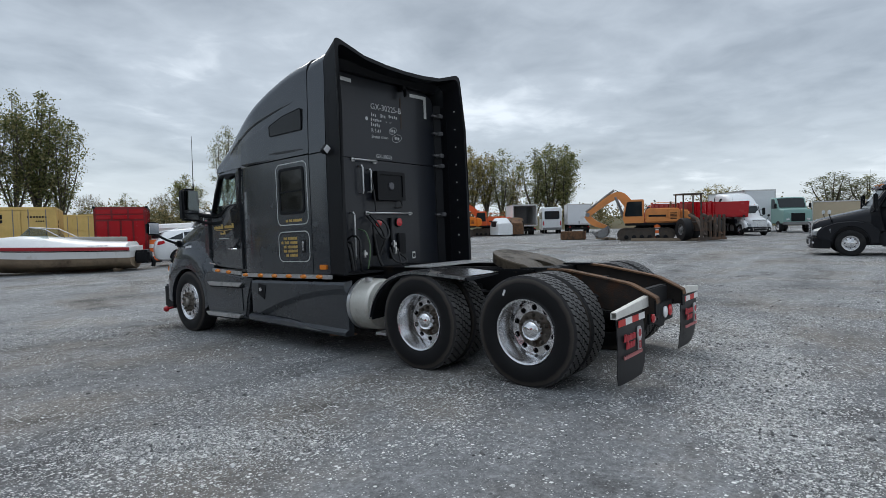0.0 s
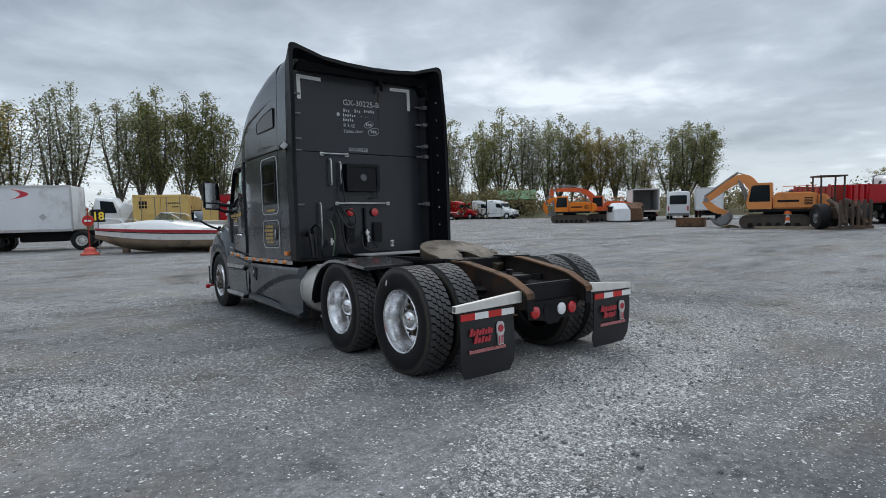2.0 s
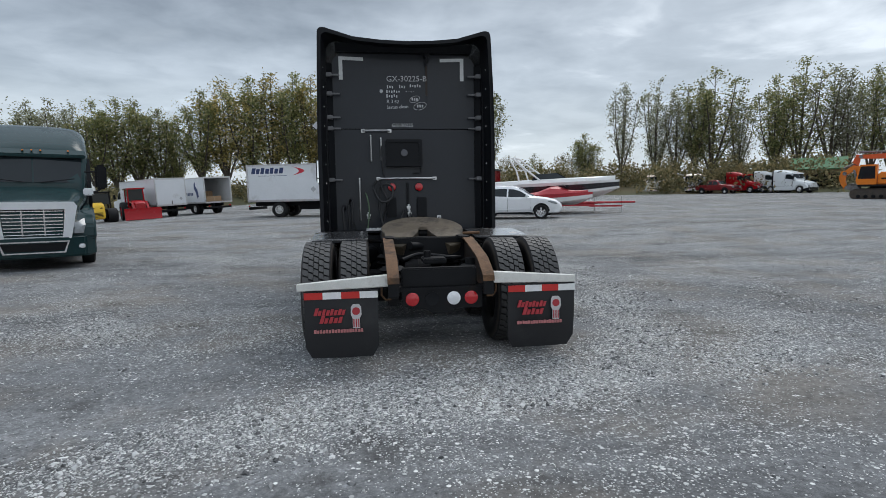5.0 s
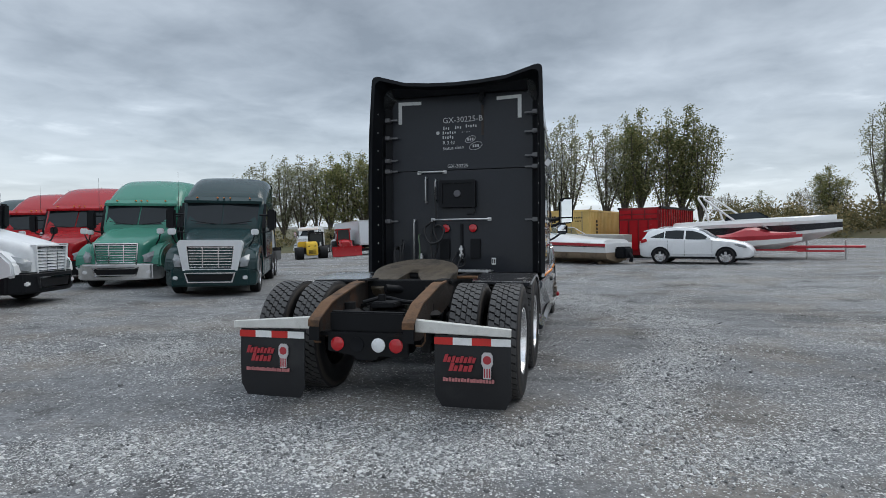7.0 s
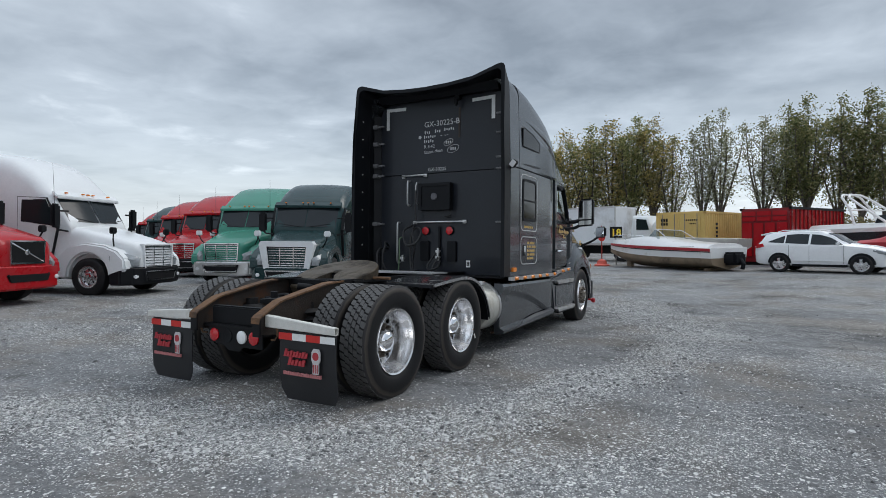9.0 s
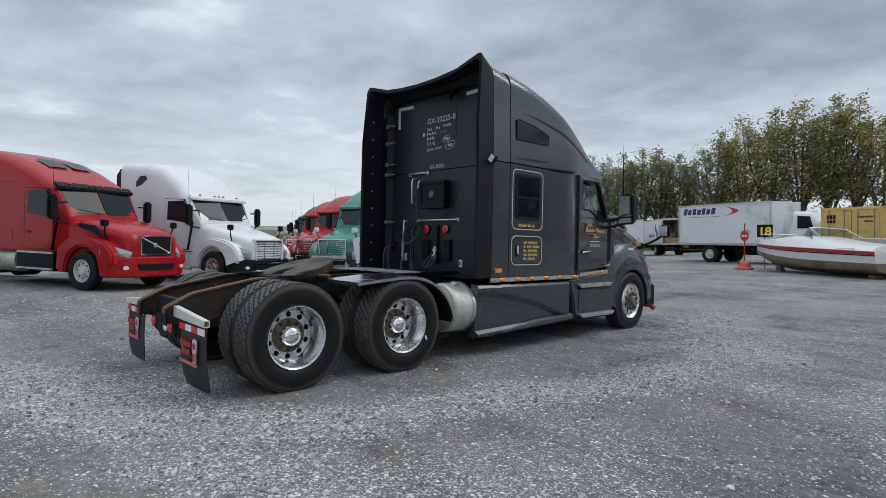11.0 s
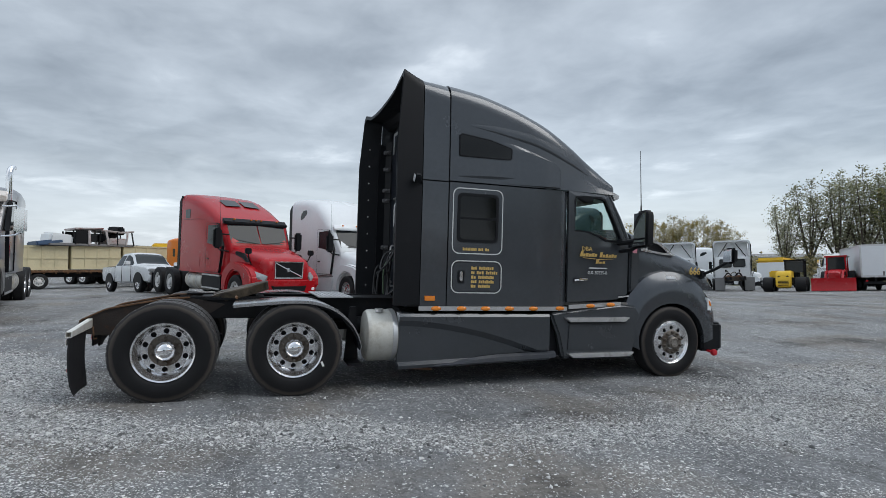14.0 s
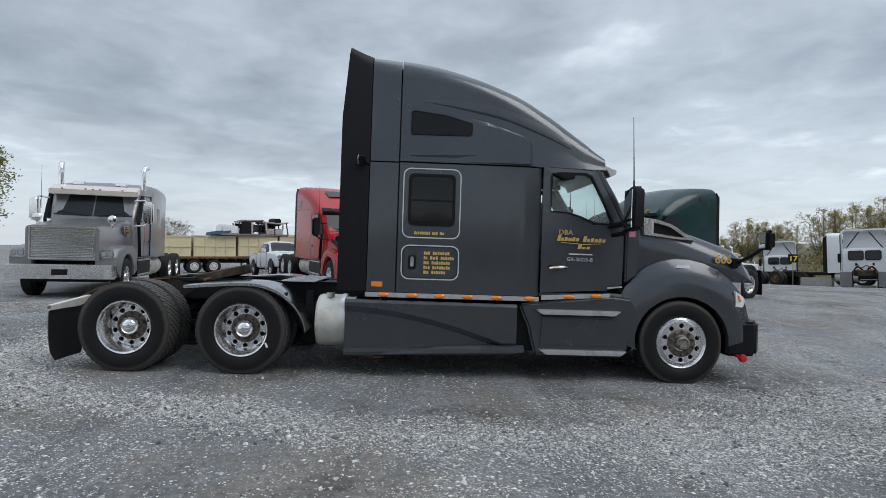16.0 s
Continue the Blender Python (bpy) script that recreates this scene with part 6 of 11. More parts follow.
def patch(bm, corners, nx=8, ny=3, bow=0.0, push=None):
    """A sheet between four corners (bl, br, tr, tl), bowed along its width."""
    bl, br, tr, tl = (Vector(c) for c in corners)
    n = (br - bl).cross(tl - bl).normalized()
    rows = []
    for j in range(ny + 1):
        v = j / ny
        a, c = bl.lerp(tl, v), br.lerp(tr, v)
        rows.append([a.lerp(c, i / nx) + n * bow * (1 - (2 * i / nx - 1) ** 2) for i in range(nx + 1)])
    return loft(bm, rows, caps=False, closed=False)


def tractor(name, m, body, label, style="aero", group="", hood_mat=None, bumper=None, frame_len=8.0, skirt=True, trim=None, rim_mat=None, short=1.0, low=1.0):
    """A sleeper tractor; its origin lies under the front axle, its nose points along y."""
    T = thing(name, m, label, "truck", group)
    hood_mat, bumper, trim = hood_mat or body, bumper or BLACK_PLASTIC, trim or CHROME
    aero, vnl, classic = style == "aero", style == "vnl", style == "classic"
    # hood
    b = B()
    rings = []
    if classic:
        for y, hw, z1, r in ((1.12, 0.80, 1.80, 0.10), (0.6, 0.83, 1.86, 0.12), (0.0, 0.87, 1.93, 0.14), (-0.5, 0.92, 2.0, 0.16), (-0.95, 0.98, 2.05, 0.18)):
            rings.append(ring(y, hw, 0.95, z1, r))
    else:
        up = 0.12 if vnl else 0.0
        for y, hw, z1, r in ((1.22, 0.62, 1.18 + up, 0.12), (1.17, 0.72, 1.32 + up, 0.16), (1.0, 0.80, 1.42 + up, 0.2), (0.5, 0.88, 1.56 + up, 0.24), (0.0, 0.95, 1.68 + up, 0.26), (-0.45, 1.02, 1.79 + up * 0.5, 0.26), (-0.8, 1.05, 1.86, 0.26)):
            rings.append(ring(y, hw, 0.72, z1, r))
    loft(b, rings)
    part("hood", b, hood_mat, T, sharp=45)
    # front fenders with wheel arches
    for s in (1, -1):
        b = B()
        n = 10
        archp = [(0.60 * math.cos(math.pi * i / n), 0.50 + 0.62 * math.sin(math.pi * i / n)) for i in range(n + 1)]
        if classic:
            out = [(-0.62, 0.5), (-0.95, 0.62), (-0.85, 1.15), (-0.45, 1.34), (0.35, 1.32), (0.85, 1.22), (1.02, 1.05), (1.02, 0.70)]
        else:
            out = [(-0.62, 0.42), (-0.95, 0.45), (-0.92, 1.0), (-0.6, 1.30), (-0.1, 1.40), (0.45, 1.34), (0.85, 1.2), (1.08, 0.98), (1.12, 0.68)]
        prism(b, out + archp, s * 0.68, s * 1.17, "x", 0.05, segments=3)
        part("front_fender", b, hood_mat, T)
    # cab and sleeper
    b = B()
    if classic:
        st = ((-0.96, 1.04, 2.08, 0.1), (-1.05, 1.06, 2.30, 0.12), (-1.30, 1.10, 2.86, 0.14), (-1.42, 1.12, 3.0, 0.16), (-1.9, 1.16, 3.1, 0.2), (-2.35, 1.2, 3.16, 0.2), (-2.45, 1.22, 3.18, 0.22), (-3.4, 1.22, 3.20, 0.22), (-4.15, 1.22, 3.15, 0.25), (-4.2, 1.20, 3.05, 0.3))
    elif vnl:
        st = ((-0.60, 1.02, 1.86, 0.12), (-0.68, 1.06, 2.02, 0.14), (-1.06, 1.12, 2.62, 0.18), (-1.08, 1.16, 2.70, 0.22), (-1.5, 1.20, 2.93, 0.34), (-2.1, 1.21, 3.24, 0.40), (-2.8, 1.215, 3.50, 0.40), (-3.5, 1.215, 3.65, 0.34), (-4.15, 1.215, 3.72, 0.28), (-4.4, 1.21, 3.72, 0.24))
    else:
        st = ((-0.62, 1.02, 1.86, 0.12), (-0.70, 1.06, 2.0, 0.14), (-1.12, 1.13, 2.66, 0.2), (-1.16, 1.17, 2.74, 0.28), (-1.45, 1.20, 3.05, 0.40), (-1.85, 1.21, 3.42, 0.46), (-2.4, 1.215, 3.72, 0.46), (-3.1, 1.215, 3.84, 0.40), (-4.0, 1.215, 3.87, 0.34), (-4.35, 1.21, 3.86, 0.30))
    yk = lambda y: y if y > -2.4 else -2.4 + (y + 2.4) * short
    zk = lambda z: z if z < 2.74 else 2.74 + (z - 2.74) * low
    loft(b, [ring(yk(y), hw, 0.95, zk(z1), min(r, zk(z1) - 2.0) if z1 > 2.74 else r) for y, hw, z1, r in st])
    part("cab", b, body, T, sharp=40)
    # rear fairing edges
    if not classic:
        for s in (1, -1):
            b = B()
            prism(b, [(yk(y), zk(z)) for y, z in [(-4.34, 1.0), (-4.62, 1.05), (-4.60, 3.45), (-4.40, 3.65), (-4.34, 3.65)]], s * 1.16, s * 1.212, "x", 0.01)
            part("side_extender", b, BLACK_PLASTIC, T)
    # windscreen in two halves
    if classic:
        wb, wt, yb, yt, zb, zt = 0.98, 1.0, -0.985, -1.285, 2.14, 2.80
    elif vnl:
        wb, wt, yb, yt, zb, zt = 0.99, 1.0, -0.665, -1.02, 1.98, 2.58
    else:
        wb, wt, yb, yt, zb, zt = 0.99, 1.02, -0.685, -1.075, 1.96, 2.60
    for s in (1, -1):
        b = B()
        patch(b, [(s * 0.02, yb + 0.05, zb), (s * wb, yb, zb), (s * wt, yt, zt), (s * 0.02, yt + 0.05, zt)], 4, 3)
        part("windscreen", b, FAR_GLASS, T)
    for s in (1, -1):
        part("wiper", tube(B(), [(s * 0.15, yb + 0.07, zb), (s * 0.55, yb + 0.10, zb + 0.05), (s * 0.85, yb + 0.06, zb + 0.10)], 0.012, 5), BLACK_PLASTIC, T)
    # visor brow
    b = B()
    if classic:
        prism(b, [(-1.27, 2.80), (-0.98, 2.72), (-0.98, 2.86), (-1.30, 3.02)], -1.12, 1.12, "x", 0.02)
        part("sun_visor", b, material("visor_bright", (0.70, 0.62, 0.55), 0.3, 0.8, vary=0.1), T)
    else:
        prism(b, [(-1.10, 2.61), (-0.96, 2.58), (-0.95, 2.66), (-1.14, 2.80)], -1.12, 1.12, "x", 0.02)
        part("sun_visor", b, BLACK_PLASTIC if vnl else body, T)
    for x in (-0.75, -0.18, 0.0, 0.18, 0.75):
        b = B()
        box(b, x - 0.022, x + 0.022, -1.20, -1.10, 2.80 if not classic else 2.92, 2.84 if not classic else 2.96, 0.01, pose(0, 0.12 if not classic else 0.25, -0.06))
        part("roof_lamp", b, AMBER, T)
    # doors, side glass, sleeper window
    for s in (1, -1):
        X = lambda v: s * v
        zt_, zl = (2.74, 2.02) if classic else (2.55, 1.86)
        y0 = -1.15 if not classic else -1.25
        b = B()
        o = [(y0 - 0.95, 1.0), (y0 + 0.10, 1.0), (y0 + 0.30, zl), (y0 - 0.06, zt_ + 0.05), (y0 - 0.95, zt_ + 0.08)]
        i = [(y0 - 0.938, 1.012), (y0 + 0.092, 1.012), (y0 + 0.285, zl), (y0 - 0.066, zt_ + 0.038), (y0 - 0.938, zt_ + 0.068)]
        frame_loop(b, o, i, X(1.13), X(1.213))
        dr = part("door_seam", b, BLACK_PLASTIC, T)
        b = B()
        prism(b, [(y0 - 0.85, zl + 0.08), (y0 + 0.02, zl), (y0 + 0.22, zl + 0.03), (y0 - 0.10, zt_), (y0 - 0.82, zt_)], X(1.10), X(1.214), "x", 0.01)
        part("door_glass", b, FAR_GLASS, T)
        b = B()
        box(b, min(X(1.2), X(1.235)), max(X(1.2), X(1.235)), y0 - 0.85, y0 - 0.68, 1.42, 1.47, 0.01)
        part("door_handle", b, BLACK_PLASTIC, T)
        b = B()
        if classic:
            prism(b, rounded(-3.3, -2.95, 2.0, 2.5, 0.05), X(1.2), X(1.226), "x", 0.005)
        elif vnl:
            prism(b, rounded(-3.95, -3.52, 2.82, 3.14, 0.05), X(1.19), X(1.222), "x", 0.005)
        else:
            prism(b, [(yk(y), zk(z)) for y, z in [(-3.55, 3.02), (-3.25, 3.10), (-2.98, 3.28), (-3.05, 3.40), (-3.35, 3.38), (-3.55, 3.2)]], X(1.17), X(1.222), "x", 0.005)
        part("sleeper_window", b, FAR_GLASS, T)
        if not classic:
            b = B()
            prism(b, rounded(-3.0, -2.55, 1.15, 1.55, 0.05), X(1.2), X(1.219), "x", 0.003)
            part("luggage_hatch", b, body, T)
        # mirrors
        mm = thing_part("mirror", T, pose(X(1.42), -0.72 if not classic else -0.95, 2.12 if not classic else 2.3))
        b = B()
        box(b, -0.13, 0.13, -0.07, 0.07, -0.33, 0.30, 0.05)
        part("mirror_head", b, BLACK_PLASTIC if not classic else CHROME, mm)
        b = B()
        tube(b, [(-s * 0.36, 0.05, 0.30 if classic else 0.12), (-s * 0.1, 0, 0.34 if classic else 0.12), (0, 0, 0.25 if classic else 0.10)], 0.025, 6)
        tube(b, [(-s * 0.36, 0.05, -0.42), (-s * 0.1, 0, -0.38), (0, 0, -0.30)], 0.025, 6)
        part("mirror_arm", b, BLACK_PLASTIC if not classic else CHROME, mm)
        if not classic:
            hm = thing_part("hood_mirror", T, pose(X(1.02), 0.62, 1.62))
            b = B()
            tube(b, [(-s * 0.12, -0.05, -0.30), (0, 0.03, -0.12), (s * 0.05, 0.08, 0.05)], 0.02, 6)
            part("arm", b, BLACK_PLASTIC, hm)
            b = B()
            box(b, s * 0.05 - 0.10, s * 0.05 + 0.10, 0.02, 0.12, 0.03, 0.20, 0.025)
            part("mirror_head", b, BLACK_PLASTIC if style == "vnl" or body is WHITE_PAINT else WHITE_PAINT, hm)
        # side skirt and steps
        if skirt:
            b = B()
            prism(b, [(-0.95, 0.36), (-0.95, 0.93), (yk(-4.3), 0.93), (yk(-4.3), 0.36)], X(1.0), X(1.17), "x", 0.05)
            part("chassis_skirt", b, body, T)
        else:
            b = B()
            lathe(b, [(0, 0), (0.30, 0.0), (0.32, 0.03), (0.32, 1.35), (0.30, 1.38), (0, 1.38)], 28, pose(X(0.85), -3.95, 0.66, 0, 0, 90))
            tk = part("fuel_tank", b, TANK, T)
            for yy in (-3.6, -3.0):
                b = B()
                lathe(b, [(0.322, 0), (0.330, 0), (0.330, 0.05), (0.322, 0.05)], 28, pose(X(0.85), yy, 0.66, 0, 0, 90), close=True)
                part("tank_strap", b, ALUMINIUM, tk)
            b = B()
            box(b, min(X(0.75), X(1.15)), max(X(0.75), X(1.15)), -2.5, -1.0, 0.42, 0.92, 0.03)
            part("step_box", b, BLACK_PLASTIC, T)
            b = B()
            box(b, min(X(1.1), X(1.18)), max(X(1.1), X(1.18)), -2.45, -1.05, 0.88, 0.93, 0.01)
            box(b, min(X(1.1), X(1.18)), max(X(1.1), X(1.18)), -2.45, -1.05, 0.45, 0.50, 0.01)
            part("step", b, ALUMINIUM, T)
        # headlamps
        b = B()
        if classic:
            box(b, min(X(0.82), X(1.12)), max(X(0.82), X(1.12)), 0.98, 1.10, 1.02, 1.24, 0.03)
            part("headlamp_housing", b, CHROME, T)
            for k in (0.90, 1.04):
                b = B()
                box(b, min(X(k - 0.06), X(k + 0.06)), max(X(k - 0.06), X(k + 0.06)), 1.09, 1.115, 1.06, 1.19, 0.02)
                part("headlamp", b, HEADLAMP, T)
        else:
            rings = []
            for q in range(6):
                u = q / 5
                x, y = 1.165 - 0.42 * u, 0.66 + 0.56 * math.sin(u * math.pi / 2)
                hh = 0.42 - 0.22 * u
                rings.append([(X(x), y, 0.80), (X(x + 0.015), y + 0.01, 0.80 + 0.6 * hh), (X(x - 0.05), y - 0.10 * (1 - u), 0.80 + hh), (X(x - 0.1), y - 0.2, 0.80 + hh), (X(x - 0.1), y - 0.1, 0.80)])
            loft(b, rings)
            hl = part("headlamp", b, HEADLAMP, T)
            b = B()
            prism(b, [(0.66, 0.98), (0.76, 0.98), (0.80, 1.16), (0.70, 1.14)], X(1.10), X(1.155), "x", 0.01)
            part("turn_lamp", b, AMBER, hl)
    # grille
    if classic:
        g0, g1, zlo, zhi, yf, rows, tp = 0.72, 0.72, 0.98, 1.78, 1.13, 17, CHROME
    elif vnl:
        g0, g1, zlo, zhi, yf, rows, tp = 0.47, 0.49, 0.93, 1.45, 1.225, 0, CHROME
    else:
        g0, g1, zlo, zhi, yf, rows, tp = 0.56, 0.61, 0.72, 1.38, 1.225, 8, CHROME
    tilt = 0.0 if classic else 0.10
    b = B()
    o = [(-g0, zlo), (g0, zlo), (g1, zhi), (-g1, zhi)]
    i = [(-g0 + 0.035, zlo + 0.035), (g0 - 0.035, zlo + 0.035), (g1 - 0.035, zhi - 0.035), (-g1 + 0.035, zhi - 0.035)]
    frame_loop(b, o, i, yf - 0.10, yf + 0.03, "y")
    gr = part("grille_frame", b, trim if not aero else (CHROME if hood_mat is not WHITE_PAINT else WHITE_PAINT), T)
    b = B()
    prism(b, i, yf - 0.09, yf + (0.018 if vnl else -0.04), "y")
    part("grille_back", b, FRAME_BLACK, gr)
    for k in range(rows):
        z = zlo + 0.07 + (zhi - zlo - 0.14) * k / (rows - 1)
        w = g0 + (g1 - g0) * (z - zlo) / (zhi - zlo) - 0.045
        b = B()
        hh = 0.010
        box(b, -w, w, yf - 0.045, yf + 0.015, z - hh, z + hh, 0.006, segments=1)
        part("grille_slat", b, CHROME, gr)
    if vnl:
        b = B()
        tube(b, [(-g0 * 0.92, yf + 0.01, zlo + 0.06), (g1 * 0.92, yf + 0.01, zhi - 0.05)], 0.018, 6)
        lathe(b, [(0.06, 0), (0.06, 0.02), (0.03, 0.03), (0, 0.03)], 16, pose(0.02, yf, (zlo + zhi) / 2, 0, 0, 90))
        part("grille_bar", b, CHROME, gr)
        for s in (1, -1):
            b = B()
            prism(b, [(-0.35, 1.72), (0.25, 1.66), (0.55, 1.40), (0.38, 1.38), (0.10, 1.52), (-0.35, 1.60)], s * 0.93, s * 1.0, "x", 0.02)
            part("hood_intake", b, BLACK_PLASTIC, T)
    if vnl:
        # dark glass in the roof cap, its brow seam and the beaded rear edge
        for s in (1, -1):
            part("roof_window", patch(B(), [(s * 0.06, -2.02, zk(3.215) + 0.06), (s * 0.62, -2.02, zk(3.20) + 0.045), (s * 0.62, -2.62, zk(3.435) + 0.05), (s * 0.06, -2.62, zk(3.44) + 0.06)], 4, 3), FAR_GLASS, T)
            for k in range(16):
                part("edge_bead", box(B(), s * 1.216 - 0.014, s * 1.216 + 0.014, -4.44, -4.37, 1.15 + 0.15 * k, 1.22 + 0.15 * k, 0.005), BLACK_PLASTIC, T)
            part("cap_seam", tube(B(), [(s * 1.212, -4.35, 2.78), (s * 1.213, -2.9, 2.78), (s * 1.20, -2.1, 2.74), (s * 1.16, -1.4, 2.66)], 0.010, 5, 3), DEEP_RED, T)
    if aero:
        for x in (-0.2, 0.2):
            b = B()
            box(b, x - 0.012, x + 0.012, yf - 0.05, yf + 0.022, zlo + 0.05, zhi - 0.05)
            part("grille_post", b, CHROME, gr)
    # bumper
    b = B()
    if classic:
        prism(b, [(-1.20, 1.08), (-1.20, 1.20), (-0.9, 1.28), (0.9, 1.28), (1.20, 1.20), (1.20, 1.08)], 0.50, 0.86, "z", 0.03)
        part("bumper", b, CHROME, T)
        b = B()
        box(b, -0.17, 0.17, 1.285, 1.295, 0.60, 0.74)
        part("tow_hole", b, FRAME_BLACK, T)
        for s in (1, -1):
            b = B()
            rod(b, (s * 1.08, -1.75, 0.8), (s * 1.08, -1.75, 3.3), 0.075, seg=16)
            tube(b, [(s * 1.08, -1.75, 3.3), (s * 1.08, -1.76, 3.5), (s * 1.10, -1.82, 3.62), (s * 1.13, -1.95, 3.68)], 0.075, 12, 3)
            part("exhaust_stack", b, CHROME, T)
            vent = part("hood_vent", box(B(), s * 0.965 - 0.02, s * 0.965 + 0.02, -0.72, -0.36, 1.62, 1.86, 0.02), CHROME, T)
            for k in range(5):
                part("vent_slat", box(B(), s * 0.985 - 0.006, s * 0.985 + 0.006, -0.70, -0.38, 1.645 + 0.042 * k, 1.668 + 0.042 * k), FRAME_BLACK, vent)
            hm = thing_part("hood_mirror", T, pose(s * 0.86, 0.35, 2.02))
            part("mirror_head", lathe(B(), [(0, -0.03), (0.10, -0.025), (0.11, 0.0), (0.09, 0.02), (0, 0.025)], 20, pose(0, 0, 0, 0, 0, 90)), CHROME, hm)
            part("arm", rod(B(), (0, 0, -0.22), (0, 0, -0.05), 0.014, seg=6), CHROME, hm)
            b = B()
            box(b, -0.16, 0.16, -0.06, 0.06, 0, 0.10, 0.02, pose(s * 0.55, -1.55, 3.06))
            rod(b, (s * 0.55, -1.55, 3.02), (s * 0.55, -1.55, 3.08), 0.03)
            part("roof_horn", b, CHROME, T)
    else:
        prism(b, [(-1.16, 0.62), (-1.16, 0.95), (-0.95, 1.20), (-0.5, 1.30), (0.5, 1.30), (0.95, 1.20), (1.16, 0.95), (1.16, 0.62)], 0.28 if aero else 0.36, 0.76 if not vnl else 0.90, "z", 0.04, segments=3)
        part("bumper", b, bumper, T)
        b = B()
        dz = 0.10 if aero else 0.0
        prism(b, [(-0.52, 0.52 - dz), (0.52, 0.52 - dz), (0.60, 0.72 - dz), (-0.60, 0.72 - dz)], 1.26, 1.315, "y", 0.02)
        part("bumper_intake", b, FRAME_BLACK, T)
        if aero:
            b = B()
            frame_loop(b, [(-0.56, 0.385), (0.56, 0.385), (0.64, 0.655), (-0.64, 0.655)], [(-0.53, 0.415), (0.53, 0.415), (0.60, 0.625), (-0.60, 0.625)], 1.28, 1.33, "y")
            part("bumper_trim", b, CHROME, T)
        for s in (1, -1):
            b = B()
            box(b, s * 0.86 - 0.07, s * 0.86 + 0.07, 1.17, 1.245, 0.56 - dz, 0.66 - dz, 0.02)
            part("fog_lamp", b, CLEAR_LENS, T)
    # chassis and wheels
    for s in (1, -1):
        b = B()
        box(b, s * 0.38 - 0.05, s * 0.38 + 0.05, -frame_len, 0.9, 0.78, 1.02, 0.01)
        part("frame_rail", b, FRAME_BLACK, T)
        road_wheel(T, s * 1.16, 0.0, 0.50, 0.28, s, False, rim_mat, 0.29)
        for y in (-frame_len + 1.85, -frame_len + 0.55):
            road_wheel(T, s * 1.22, y, 0.50, 0.28, s, True, rim_mat, 0.29)
        b = B()
        box(b, s * 0.9 - 0.30, s * 0.9 + 0.30, -frame_len - 0.15, -frame_len - 0.13, 0.12, 0.75)
        part("mud_flap", b, BLACK_PLASTIC, T)
    b = B()
    prism(b, [(-0.42, -frame_len + 0.55), (0.42, -frame_len + 0.55), (0.45, -frame_len + 1.3), (0.2, -frame_len + 1.6), (-0.2, -frame_len + 1.6), (-0.45, -frame_len + 1.3)], 1.10, 1.17, "z", 0.01)
    box(b, -0.4, 0.4, -frame_len + 0.8, -frame_len + 1.2, 1.0, 1.1)
    part("fifth_wheel", b, GREASE, T)
    b = B()
    box(b, -0.95, 0.95, -4.2, 0.85, 0.40, 0.95, 0.05)
    rod(b, (-0.95, 0, 0.5), (0.95, 0, 0.5), 0.07)
    for y in (-frame_len + 1.85, -frame_len + 0.55):
        rod(b, (-0.95, y, 0.5), (0.95, y, 0.5), 0.09)
    part("underbody", b, FRAME_BLACK, T)
    b = B()
    rod(b, (1.25, -0.9, 2.3), (1.27, -0.95, 3.5), 0.008, 0.003, 5)
    part("aerial", b, BLACK_PLASTIC, T)
    return T


def wheel_set(T, axles, track, radius, width, dual=(), rim=None, rim_mat=None):
    for i, y in enumerate(axles):
        for s in (1, -1):
            road_wheel(T, s * track, y, radius, width, s, i in dual, rim_mat, rim)


